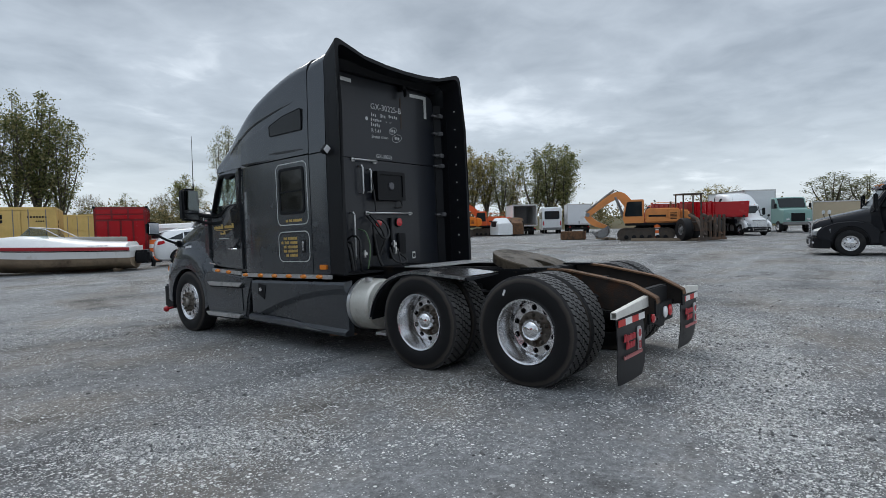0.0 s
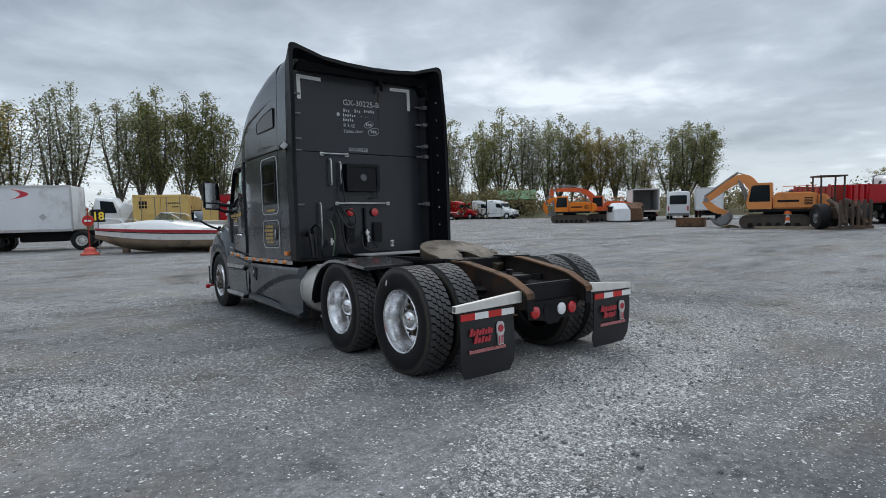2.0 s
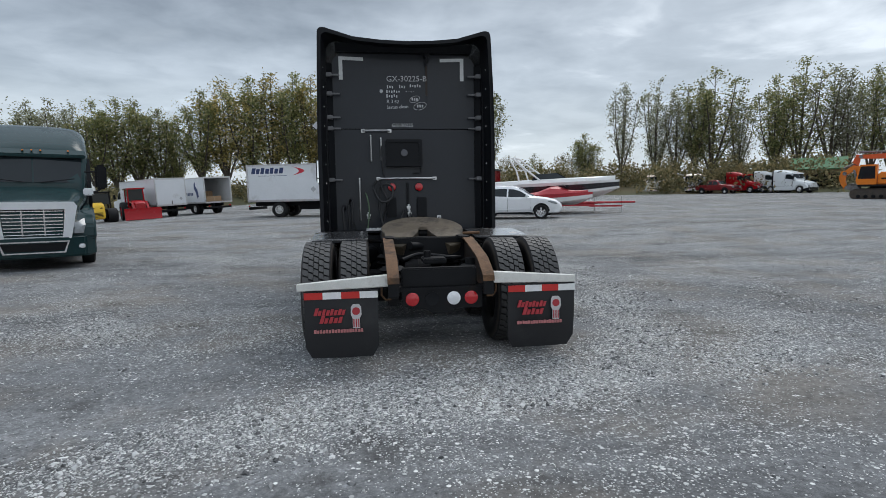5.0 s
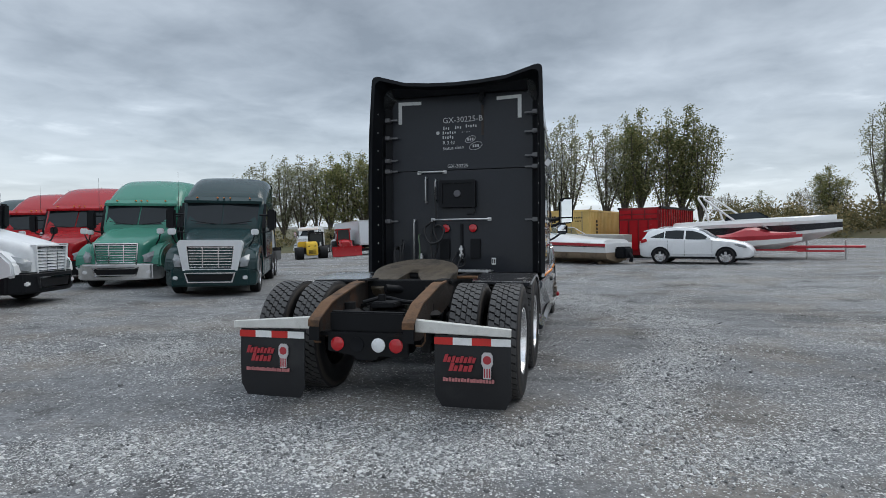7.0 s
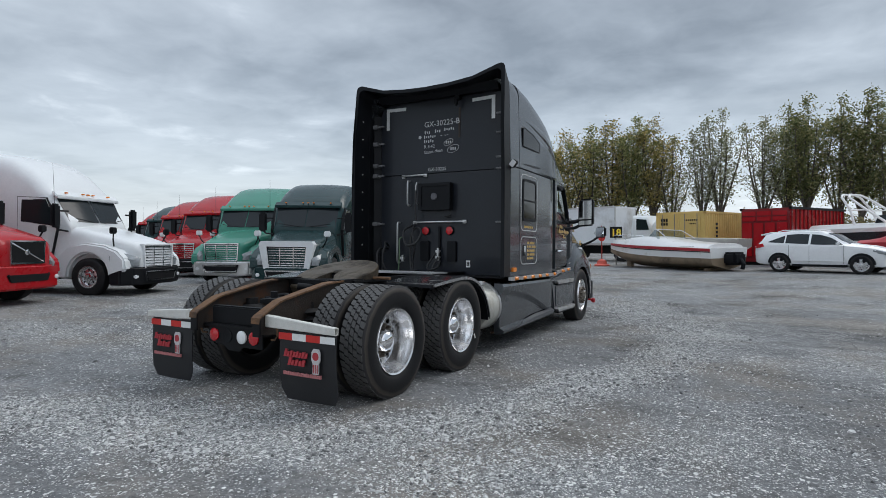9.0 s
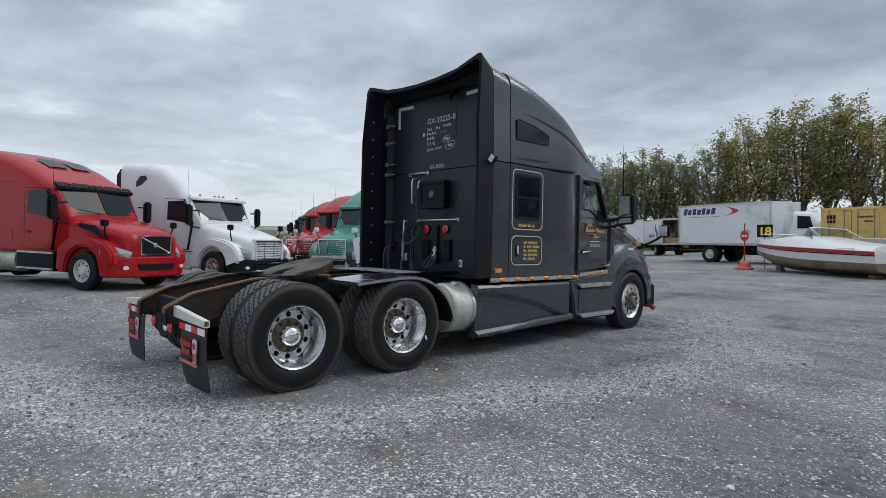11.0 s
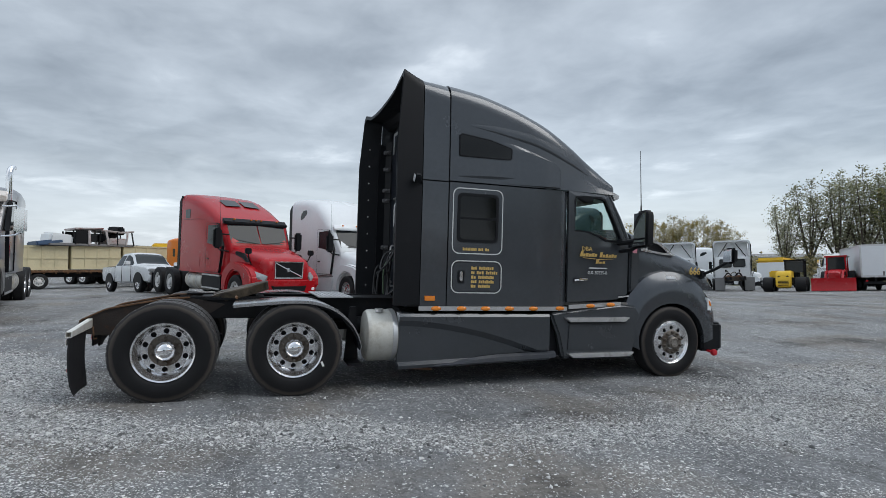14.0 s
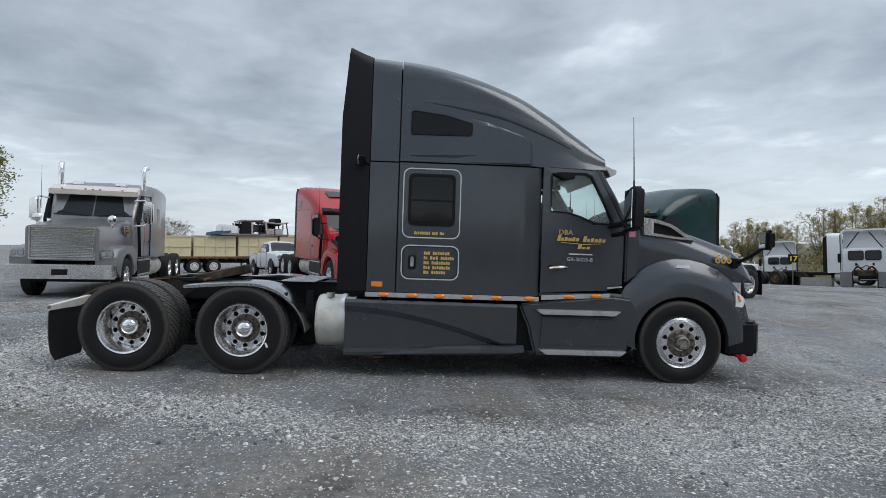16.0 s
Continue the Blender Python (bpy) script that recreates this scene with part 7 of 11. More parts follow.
def cab_block(T, y0, y1, hw, z0, zh, zr, body, glass_mat=None):
    """A short cab: nose from y0, back wall at y1."""
    g = glass_mat or FAR_GLASS
    L = y0 - y1
    b = B()
    loft(b, [ring(y0, hw * 0.80, z0, zh - 0.22, 0.12), ring(y0 - 0.08, hw * 0.92, z0, zh - 0.05, 0.14), ring(y0 - L * 0.42, hw * 0.97, z0, zh + 0.06, 0.14), ring(y0 - L * 0.44, hw * 0.97, z0, zh + 0.1, 0.12), ring(y0 - L * 0.66, hw, z0, zr - 0.04, 0.14), ring(y0 - L * 0.72, hw, z0, zr, 0.16), ring(y1, hw, z0, zr, 0.16)])
    part("cab", b, body, T)
    b = B()
    ya, yb = y0 - L * 0.445 + 0.03, y0 - L * 0.655 + 0.03
    patch(b, [(-hw * 0.86, ya, zh + 0.16), (hw * 0.86, ya, zh + 0.16), (hw * 0.88, yb, zr - 0.08), (-hw * 0.88, yb, zr - 0.08)], 6, 2, -0.03)
    part("windscreen", b, g, T)
    for s in (1, -1):
        b = B()
        prism(b, [(y0 - L * 0.52, zh + 0.08), (y1 + 0.14, zh + 0.08), (y1 + 0.14, zr - 0.12), (y0 - L * 0.70, zr - 0.12)], s * (hw - 0.05), s * (hw + 0.006), "x", 0.004)
        part("door_glass", b, g, T)
        b = B()
        box(b, s * (hw + 0.16) - 0.09, s * (hw + 0.16) + 0.09, y0 - L * 0.46, y0 - L * 0.40, zh + 0.1, zh + 0.5, 0.03)
        rod(b, (s * hw * 0.97, y0 - L * 0.46, zh + 0.2), (s * (hw + 0.16), y0 - L * 0.43, zh + 0.25), 0.02)
        part("mirror", b, BLACK_PLASTIC, T)
        b = B()
        box(b, s * hw * 0.66 - 0.14, s * hw * 0.66 + 0.14, y0 - 0.06, y0 + 0.03, z0 + 0.25, z0 + 0.42, 0.03)
        part("headlamp", b, CLEAR_LENS, T)
    b = B()
    box(b, -hw * 0.45, hw * 0.45, y0 - 0.04, y0 + 0.025, z0 + 0.15, zh - 0.32, 0.02)
    part("grille", b, FRAME_BLACK, T)
    b = B()
    box(b, -hw, hw, y0 - 0.05, y0 + 0.16, z0 - 0.12, z0 + 0.12, 0.03)
    part("bumper", b, STEEL_GREY, T)


def cargo_box(T, y0, y1, hw, z0, z1, mat, open_back=False, ribs=True):
    """A box body from y0 (back) to y1 (front), with corner posts, rails and a rear frame."""
    b = B()
    if open_back:
        for x0, x1 in ((-hw, -hw + 0.05), (hw - 0.05, hw)):
            part("side_wall", box(B(), x0, x1, y0, y1, z0, z1 - 0.05), mat, T)
        part("roof_panel", box(B(), -hw, hw, y0, y1, z1 - 0.047, z1), mat, T)
        box(b, -hw + 0.05, hw - 0.05, y1 - 0.05, y1, z0, z1 - 0.05)
    else:
        box(b, -hw, hw, y0, y1, z0, z1, 0.01)
    part("box_body", b, mat, T)
    b = B()
    box(b, -hw + 0.02, hw - 0.02, y0 + 0.02, y1 - 0.06, z0 - 0.02, z0 + 0.08)
    part("box_floor", b, WOOD, T)
    rail = B()
    for s in (1, -1):
        box(rail, s * (hw + 0.008) - 0.03, s * (hw + 0.008) + 0.03, y0, y1, z1 - 0.07, z1 + 0.02, 0.008)
        box(rail, s * (hw + 0.008) - 0.03, s * (hw + 0.008) + 0.03, y0, y1, z0 - 0.06, z0 + 0.07, 0.008)
        box(rail, s * (hw + 0.008) - 0.035, s * (hw + 0.008) + 0.035, y1 - 0.06, y1 + 0.02, z0, z1 + 0.02, 0.01)
        box(rail, s * (hw + 0.004) - 0.05, s * (hw + 0.004) + 0.05, y0 - 0.02, y0 + 0.06, z0, z1 + 0.02, 0.01)
    box(rail, -hw, hw, y0 - 0.02, y0 + 0.06, z1 - 0.10, z1 + 0.02, 0.01)
    box(rail, -hw, hw, y0 - 0.02, y0 + 0.06, z0 - 0.08, z0 + 0.05, 0.01)
    part("corner_trim", rail, ALUMINIUM, T)


def box_truck(name, m, label, length=6.0, open_back=False, cab_color=None, group="", wheelbase=4.2, lift=False):
    """A delivery truck with its origin under the rear axle."""
    T = thing(name, m, label, "box truck", group)
    cab_color = cab_color or WHITE_PAINT
    y0 = -1.9
    cargo_box(T, y0, y0 + length, 1.2, 0.98, 3.10, BOX_WHITE, open_back)
    for s in (1, -1):
        b = B()
        box(b, s * 0.42 - 0.05, s * 0.42 + 0.05, y0 + 0.1, wheelbase + 0.8, 0.66, 0.92)
        part("frame_rail", b, FRAME_BLACK, T)
    b = B()
    box(b, -1.1, 1.1, y0 - 0.05, y0 + 0.08, 0.45, 0.62, 0.02)
    part("underride_bar", b, FRAME_BLACK, T)
    part("rear_axle", rod(B(), (-0.9, 0, 0.45), (0.9, 0, 0.45), 0.09), FRAME_BLACK, T)
    part("underbody", box(B(), -0.5, 0.5, 1.0, 3.0, 0.42, 0.9, 0.05), FRAME_BLACK, T)
    wheel_set(T, (0.0, wheelbase), 1.16, 0.46, 0.24, (0,), 0.25, WHITE_RIM)
    if not open_back:
        for i in range(9):
            b = B()
            box(b, -1.1, 1.1, y0 - 0.012, y0 - 0.003, 1.06 + 0.205 * i, 1.06 + 0.205 * i + 0.195, 0.002, segments=1)
            part("roll_door_slat", b, BOX_WHITE, T)
        b = B()
        box(b, -0.05, 0.05, y0 - 0.03, y0 - 0.012, 1.0, 1.3, 0.005)
        part("door_latch", b, STEEL_GREY, T)
    for s in (1, -1):
        b = B()
        box(b, s * 0.95 - 0.07, s * 0.95 + 0.07, y0 - 0.09, y0 - 0.05, 0.62, 0.72, 0.01)
        part("tail_lamp", b, RED_LENS, T)
    return T


def diamond(parent, m, size=0.17):
    b = B()
    prism(b, [(-size, 0), (0, -size), (size, 0), (0, size)], -0.002, 0.004, "y")
    ob = part("placard", b, material("grey_placard", (0.42, 0.43, 0.44), 0.5), parent)
    ob.matrix_basis = m
    return ob


def container(m, label, mat, length=6.06, width=2.44, height=2.59, group="", corrugate=True, marks=True):
    """A shipping container; doors face -y; origin at the middle of the door end."""
    C = thing("shipping_container", m, label, "container", group)
    hw = width / 2
    b = B()
    box(b, -hw + 0.06, hw - 0.06, 0.08, length - 0.06, 0.12, height - 0.08)
    part("core", b, mat, C)
    b = B()
    for x in (-hw + 0.06, hw - 0.06):
        for y in (0.06, length - 0.06):
            box(b, x - 0.06, x + 0.06, y - 0.06, y + 0.06, 0, height, 0.01)
    for x in (-hw + 0.05, hw - 0.05):
        box(b, x - 0.05, x + 0.05, 0.12, length - 0.12, 0.0, 0.14, 0.01)
        box(b, x - 0.05, x + 0.05, 0.12, length - 0.12, height - 0.11, height, 0.01)
    box(b, -hw, hw, 0.0, 0.10, height - 0.13, height, 0.01)
    box(b, -hw, hw, 0.0, 0.10, 0.0, 0.13, 0.01)
    box(b, -hw + 0.1, hw - 0.1, 0.1, length - 0.1, height - 0.06, height - 0.02)
    part("frame", b, mat, C)
    for s in (1, -1):
        b = B()
        n = int(length / 0.28)
        pts = []
        for i in range(n):
            y = 0.14 + (length - 0.28) * i / n
            d = (length - 0.28) / n
            pts += [(y, 0), (y + d * 0.35, 0), (y + d * 0.5, 0.036), (y + d * 0.85, 0.036)]
        rows = [[(s * (hw - 0.045 + w), y, 0.12) for y, w in pts], [(s * (hw - 0.045 + w), y, height - 0.10) for y, w in pts]]
        loft(b, rows, caps=False, closed=False)
        part("side_sheet", b, mat, C, sharp=20)
        # door leaf with swaged panels and lock rods
        b = B()
        box(b, min(s * 0.012, s * (hw - 0.11)), max(s * 0.012, s * (hw - 0.11)), 0.015, 0.06, 0.14, height - 0.14, 0.008)
        leaf = part("door", b, mat, C)
        for z0, z1 in ((0.24, 0.86), (0.92, 1.52), (1.58, height - 0.24)):
            b = B()
            box(b, min(s * 0.10, s * (hw - 0.2)), max(s * 0.10, s * (hw - 0.2)), 0.0, 0.02, z0, z1, 0.012)
            part("door_panel", b, mat, leaf)
        for x in (0.26, 0.86):
            b = B()
            rod(b, (s * x, -0.015, 0.1), (s * x, -0.015, height - 0.1), 0.018, seg=8)
            box(b, s * x - 0.03, s * x + 0.16, -0.035, -0.005, 1.0, 1.05)
            part("lock_rod", b, STEEL_GREY, leaf)
    if marks:
        b = B()
        for z, h, w in ((2.10, 0.18, 0.36), (1.93, 0.13, 0.34)):
            for i in range(3):
                box(b, -0.95 + i * 0.125, -0.95 + i * 0.125 + 0.095, -0.018, -0.012, z, z + h)
        part("mark", b, FRAME_BLACK, C, "black carrier mark shown as bars")
        b = B()
        for i in range(7):
            box(b, 0.22 + 0.1 * i, 0.22 + 0.1 * i + 0.06, -0.018, -0.012, 2.13, 2.21)
        for i in range(4):
            box(b, 0.5 + 0.08 * i, 0.5 + 0.08 * i + 0.05, -0.018, -0.012, 1.96, 2.02)
        part("mark", b, FRAME_BLACK, C)
        b = B()
        for i in range(8):
            box(b, hw - 0.012, hw + 0.002, 1.35, 1.56, 1.9 - 0.2 * i, 1.9 - 0.2 * i + 0.13)
        part("mark", b, FRAME_BLACK, C)
    return C


def car_width(row, z):
    """Half width of a car's side at height z, for one station (y, floor, belt, roof, half width, roof half width)."""
    _, z0, zb, zr, hw, rw = row
    if z <= zb:
        return hw * (0.985 - 0.035 * max(0.0, (zb - 0.3 - z)))
    return hw * 0.985 + (rw - hw * 0.985) * min(1.0, (z - zb) / max(0.02, zr - 0.06 - zb))


def car_rows(table, n=40):
    """Stations glided through between the given ones."""
    y0, y1 = table[0][0], table[-1][0]
    out = []
    for i in range(n + 1):
        y = y0 + (y1 - y0) * i / n
        for a, b in zip(table, table[1:]):
            if a[0] <= y <= b[0] + 1e-6:
                t = (y - a[0]) / (b[0] - a[0])
                t = 0.5 * t + 0.5 * t * t * (3 - 2 * t)
                out.append(tuple([y] + [p + (q - p) * t for p, q in zip(a[1:], b[1:])]))
                break
    return out


def car_shell(T, table, mat, name="body", n=40):
    b, rings = B(), []
    for r in car_rows(table, n):
        y, z0, zb, zr, hw, rw = r
        half = [(hw * 0.70, z0), (hw * 0.93, z0 + 0.05), (hw * 0.965, z0 + 0.16), (hw, (z0 + zb) / 2 + 0.05), (hw * 0.995, zb - 0.08), (hw * 0.985, zb), (rw, zr - 0.06), (rw - 0.05, zr - 0.015), (rw * 0.55, zr + 0.012)]
        rings.append([(x, y, z) for x, z in half] + [(-x, y, z) for x, z in half[::-1]])
    loft(b, rings)
    return part(name, b, mat, T, sharp=50)


def car_pane(T, rows, y0, y1, bottom, top, s, name="side_glass"):
    """A side window between two lines of height over y."""
    b, grid = B(), []
    for i in range(9):
        y = y0 + (y1 - y0) * i / 8
        r = min(rows, key=lambda q: abs(q[0] - y))
        lo, hi = bottom(y), max(bottom(y) + 0.01, top(y))
        grid.append([(s * (car_width(r, z) + 0.006), y, z) for z in (lo, (lo + hi) / 2, hi)] + [(s * (car_width(r, z) - 0.03), y, z) for z in (hi, lo)])
    loft(b, grid)
    return part(name, b, FAR_GLASS, T)


def car_screen(T, rows, y0, y1):
    b, grid = B(), []
    for r in [q for q in rows if y0 <= q[0] <= y1]:
        y, z0, zb, zr, hw, rw = r
        grid.append([(x * rw, y, zr + h) for x, h in ((-0.94, -0.012), (-0.55, 0.019), (0.0, 0.021), (0.55, 0.019), (0.94, -0.012))] + [(0.9 * rw, y, zr - 0.04), (-0.9 * rw, y, zr - 0.04)])
    loft(b, grid)
    return part("windscreen", b, FAR_GLASS, T)


def alloy_spokes(wheel_x, y, z, s, T, r=0.24):
    hub = part("hub_cap", lathe(B(), [(0.05, 0), (0.05, 0.02), (0.03, 0.03)], 12, pose(wheel_x, y, z, 0, 0, 0 if s > 0 else 180)), ALLOY, T)
    for k in range(5):
        b = B()
        prism(b, [(0.03, -0.035), (r, -0.05), (r, 0.05), (0.03, 0.035)], 0.0, 0.022, "x", 0.004)
        b.transform(pose(wheel_x, y, z, 72 * k + 20, 0, 0) if s > 0 else pose(wheel_x, y, z, 72 * k + 20, 0, 180))
        part("spoke", b, ALLOY, hub)


def arch_trim(T, s, y, z, r, x0, x1, mat):
    b, n = B(), 14
    o = [(y + r * math.cos(math.pi * i / n), z + r * math.sin(math.pi * i / n)) for i in range(n + 1)]
    prism(b, o, min(s * x0, s * x1), max(s * x0, s * x1), "x")
    return part("wheel_arch", b, mat, T)


def suv(m, label):
    """A small sport utility car; origin under the middle, nose along y."""
    T = thing("sport_utility_car", m, label, "car")
    P = paint("white_car_paint", (0.82, 0.83, 0.84), 0.2)
    table = [(-2.33, 0.50, 0.82, 0.84, 0.66, 0.60), (-2.27, 0.34, 1.02, 1.05, 0.80, 0.70), (-2.15, 0.28, 1.10, 1.20, 0.86, 0.68), (-1.92, 0.26, 1.13, 1.52, 0.89, 0.62), (-1.6, 0.24, 1.13, 1.58, 0.90, 0.62), (-0.7, 0.23, 1.09, 1.64, 0.905, 0.63),
             (0.0, 0.23, 1.06, 1.60, 0.905, 0.62), (0.35, 0.23, 1.05, 1.48, 0.905, 0.62), (0.75, 0.23, 1.05, 1.22, 0.90, 0.66), (1.02, 0.24, 1.02, 1.09, 0.89, 0.72), (1.5, 0.25, 0.97, 1.03, 0.87, 0.70), (1.95, 0.25, 0.88, 0.93, 0.82, 0.64), (2.2, 0.28, 0.74, 0.80, 0.70, 0.55), (2.33, 0.36, 0.60, 0.64, 0.52, 0.42)]
    rows = car_rows(table, 80)
    car_shell(T, table, P, n=80)
    low = lambda y: 1.085 - 0.055 * y if y < 0 else 1.085 + 0.0 * y
    roof = lambda y: lerp([(r[0], r[3]) for r in table], y) - 0.13
    for s in (1, -1):
        car_pane(T, rows, 0.74, -0.28, low, roof, s)
        car_pane(T, rows, -0.36, -1.15, low, roof, s)
        car_pane(T, rows, -1.20, -1.78, low, lambda y: min(roof(y), 1.20 + 0.42 * (y + 1.80)), s)
        for y in (-1.35, 1.34):
            arch_trim(T, s, y, 0.36, 0.415, 0.80, 0.915, BLACK_PLASTIC)
            alloy_spokes(s * 0.945, y, 0.355, s, T, 0.2)
        part("sill", box(B(), s * 0.885 - 0.02, s * 0.885 + 0.02, -0.92, 0.92, 0.24, 0.33, 0.015), BLACK_PLASTIC, T)
        part("door_trim", box(B(), s * 0.905 - 0.012, s * 0.905 + 0.012, -0.9, 0.85, 0.45, 0.50, 0.01), P, T)
        b = B()
        prism(b, [(-2.24, 0.94), (-1.88, 1.0), (-1.95, 1.14), (-2.20, 1.10)], s * 0.74, s * 0.895, "x", 0.02)
        part("tail_lamp", b, RED_LENS, T)
        b = B()
        prism(b, [(1.66, 0.80), (2.14, 0.70), (2.10, 0.80), (1.62, 0.93)], s * 0.58, s * 0.862, "x", 0.03)
        part("headlamp", b, HEADLAMP, T)
        b = B()
        box(b, s * 1.0 - 0.10, s * 1.0 + 0.08, 0.58, 0.70, 1.06, 1.20, 0.04)
        part("mirror", b, P, T)
        for y in (-0.25, -1.15):
            part("door_handle", box(B(), s * 0.905 - 0.015, s * 0.905 + 0.015, y, y + 0.2, 0.90, 0.935, 0.008), P, T)
        for y in (0.80, -0.32, -1.02):
            part("door_seam", box(B(), s * 0.9 - 0.012, s * 0.9 + 0.0075, y - 0.004, y + 0.004, 0.36, 1.06), BLACK_PLASTIC, T)
        part("roof_rail", tube(B(), [(s * 0.60, -1.5, 1.60), (s * 0.60, -1.3, 1.66), (s * 0.60, -0.2, 1.66), (s * 0.60, 0.0, 1.61)], 0.018, 6), P, T)
    car_screen(T, rows, 0.18, 0.95)
    b = B()
    box(b, -0.4, 0.4, 2.20, 2.31, 0.48, 0.68, 0.03)
    part("grille", b, BLACK_PLASTIC, T)
    b = B()
    prism(b, [(-2.16, 1.50), (-1.75, 1.60), (-1.75, 1.55), (-2.14, 1.45)], -0.58, 0.58, "x", 0.012)
    part("roof_spoiler", b, P, T)
    wheel_set(T, (-1.35, 1.34), 0.928, 0.36, 0.23, (), 0.245)
    return T


def pickup(m, label):
    """A crew-cab pickup; origin under the middle, nose along y."""
    T = thing("pickup_truck", m, label, "pickup truck")
    P = paint("silver_pickup_paint", (0.66, 0.68, 0.70), 0.25)
    table = [(-2.62, 0.50, 1.08, 1.10, 0.86, 0.80), (-2.55, 0.44, 1.10, 1.12, 0.88, 0.83), (-1.02, 0.40, 1.10, 1.12, 0.89, 0.83), (-0.98, 0.40, 1.10, 1.60, 0.89, 0.62), (-0.75, 0.40, 1.10, 1.70, 0.89, 0.62), (0.15, 0.40, 1.10, 1.71, 0.89, 0.63), (0.42, 0.40, 1.10, 1.60, 0.89, 0.63), (0.90, 0.40, 1.10, 1.22, 0.89, 0.70), (1.1, 0.40, 1.10, 1.15, 0.89, 0.76), (2.2, 0.42, 1.02, 1.08, 0.87, 0.74), (2.5, 0.44, 0.92, 1.0, 0.84, 0.72), (2.62, 0.5, 0.8, 0.88, 0.78, 0.68)]
    rows = car_rows(table, 80)
    car_shell(T, table, P, n=80)
    part("bed_liner", box(B(), -0.72, 0.72, -2.5, -1.08, 1.0, 1.137, 0.01), BLACK_PLASTIC, T)
    car_screen(T, rows, 0.30, 0.98)
    roof = lambda y: lerp([(r[0], r[3]) for r in table], y) - 0.12
    for s in (1, -1):
        car_pane(T, rows, 0.78, -0.12, lambda y: 1.14, roof, s)
        car_pane(T, rows, -0.20, -0.88, lambda y: 1.14, roof, s)
        for y in (1.62, -1.62):
            arch_trim(T, s, y, 0.40, 0.44, 0.80, 0.905, BLACK_PLASTIC)
        b = B()
        box(b, s * 0.66 - 0.19, s * 0.66 + 0.17, 2.50, 2.645, 0.84, 0.97, 0.02)
        part("headlamp", b, HEADLAMP, T)
        b = B()
        box(b, s * 0.66 - 0.18, s * 0.66 + 0.16, 2.54, 2.655, 0.72, 0.82, 0.02)
        part("indicator_lamp", b, STEEL_GREY, T)
        b = B()
        box(b, s * 1.02 - 0.12, s * 1.02 + 0.1, 0.72, 0.84, 1.14, 1.32, 0.03)
        part("mirror", b, P, T)
        for y in (0.85, -0.16, -0.95):
            part("door_seam", box(B(), s * 0.887 - 0.012, s * 0.887 + 0.01, y - 0.006, y + 0.006, 0.45, 1.12), BLACK_PLASTIC, T)
    for z in (0.76, 0.91):
        part("grille", box(B(), -0.46, 0.46, 2.50, 2.65, z, z + 0.10, 0.015), FRAME_BLACK, T)
    b = B()
    box(b, -0.88, 0.88, 2.45, 2.74, 0.44, 0.66, 0.05)
    part("bumper", b, P, T)
    part("air_intake", box(B(), -0.5, 0.5, 2.70, 2.75, 0.47, 0.56, 0.01), FRAME_BLACK, T)
    wheel_set(T, (1.62, -1.62), 0.90, 0.38, 0.24, (), 0.22)
    return T


def boat_hull(bm, L, beam, depth, z0, lo=0.0, hi=1.0, grow=0.0, n=16):
    """Rings of a planing hull from the stern (y = 0) to the bow (y = L) between two shares of its height."""
    rings = []
    for q in range(n + 1):
        u = q / n
        y = L * u
        w = beam / 2 * (1 - max(0, (u - 0.42) / 0.58) ** 2.1)
        keel = z0 + depth * 0.62 * max(0, (u - 0.60) / 0.40) ** 2.2
        chine = z0 + depth * (0.22 + 0.36 * max(0, (u - 0.35) / 0.65) ** 1.7)
        gun = z0 + depth * (0.82 + 0.18 * u)
        prof = lambda v: ((w * 0.90 + w * 0.10 * (v - 0.3) / 0.7) if v > 0.3 else w * 0.90 * (v / 0.3) ** 0.9, keel + (chine - keel) * (v / 0.3) if v < 0.3 else chine + (gun - chine) * (v - 0.3) / 0.7)
        vs = [lo + (hi - lo) * i / 6 for i in range(7)]
        side = [prof(v) for v in vs]
        side = [(x + grow * (1 if x > 0.005 else 0), z) for x, z in side]
        yy = y + (grow if u == 1 else 0)
        rings.append([(x, yy, z) for x, z in side] + [(-x, yy, z) for x, z in side[::-1]])
    loft(bm, rings, caps=True)
    return bm


def open_strake(bm, L, beam, depth, z0, lo, hi, out=0.012, n=16, u0=0.0, u1=0.995):
    for s in (1, -1):
        rows = []
        for q in range(n + 1):
            u = u0 + (u1 - u0) * q / n
            w = beam / 2 * (1 - max(0, (u - 0.42) / 0.58) ** 2.1)
            chine = z0 + depth * (0.22 + 0.36 * max(0, (u - 0.35) / 0.65) ** 1.7)
            gun = z0 + depth * (0.82 + 0.18 * u)
            p = lambda v: (s * (w * 0.90 + w * 0.10 * (v - 0.3) / 0.7), L * u, chine + (gun - chine) * (v - 0.3) / 0.7)
            (xa, y, za), (xb, _, zb) = p(lo), p(hi)
            rows.append([(xa, y, za), (xa + s * out, y, za + 0.004), (xb + s * out, y, zb - 0.004), (xb, y, zb)])
        loft(bm, rows)
    return bm


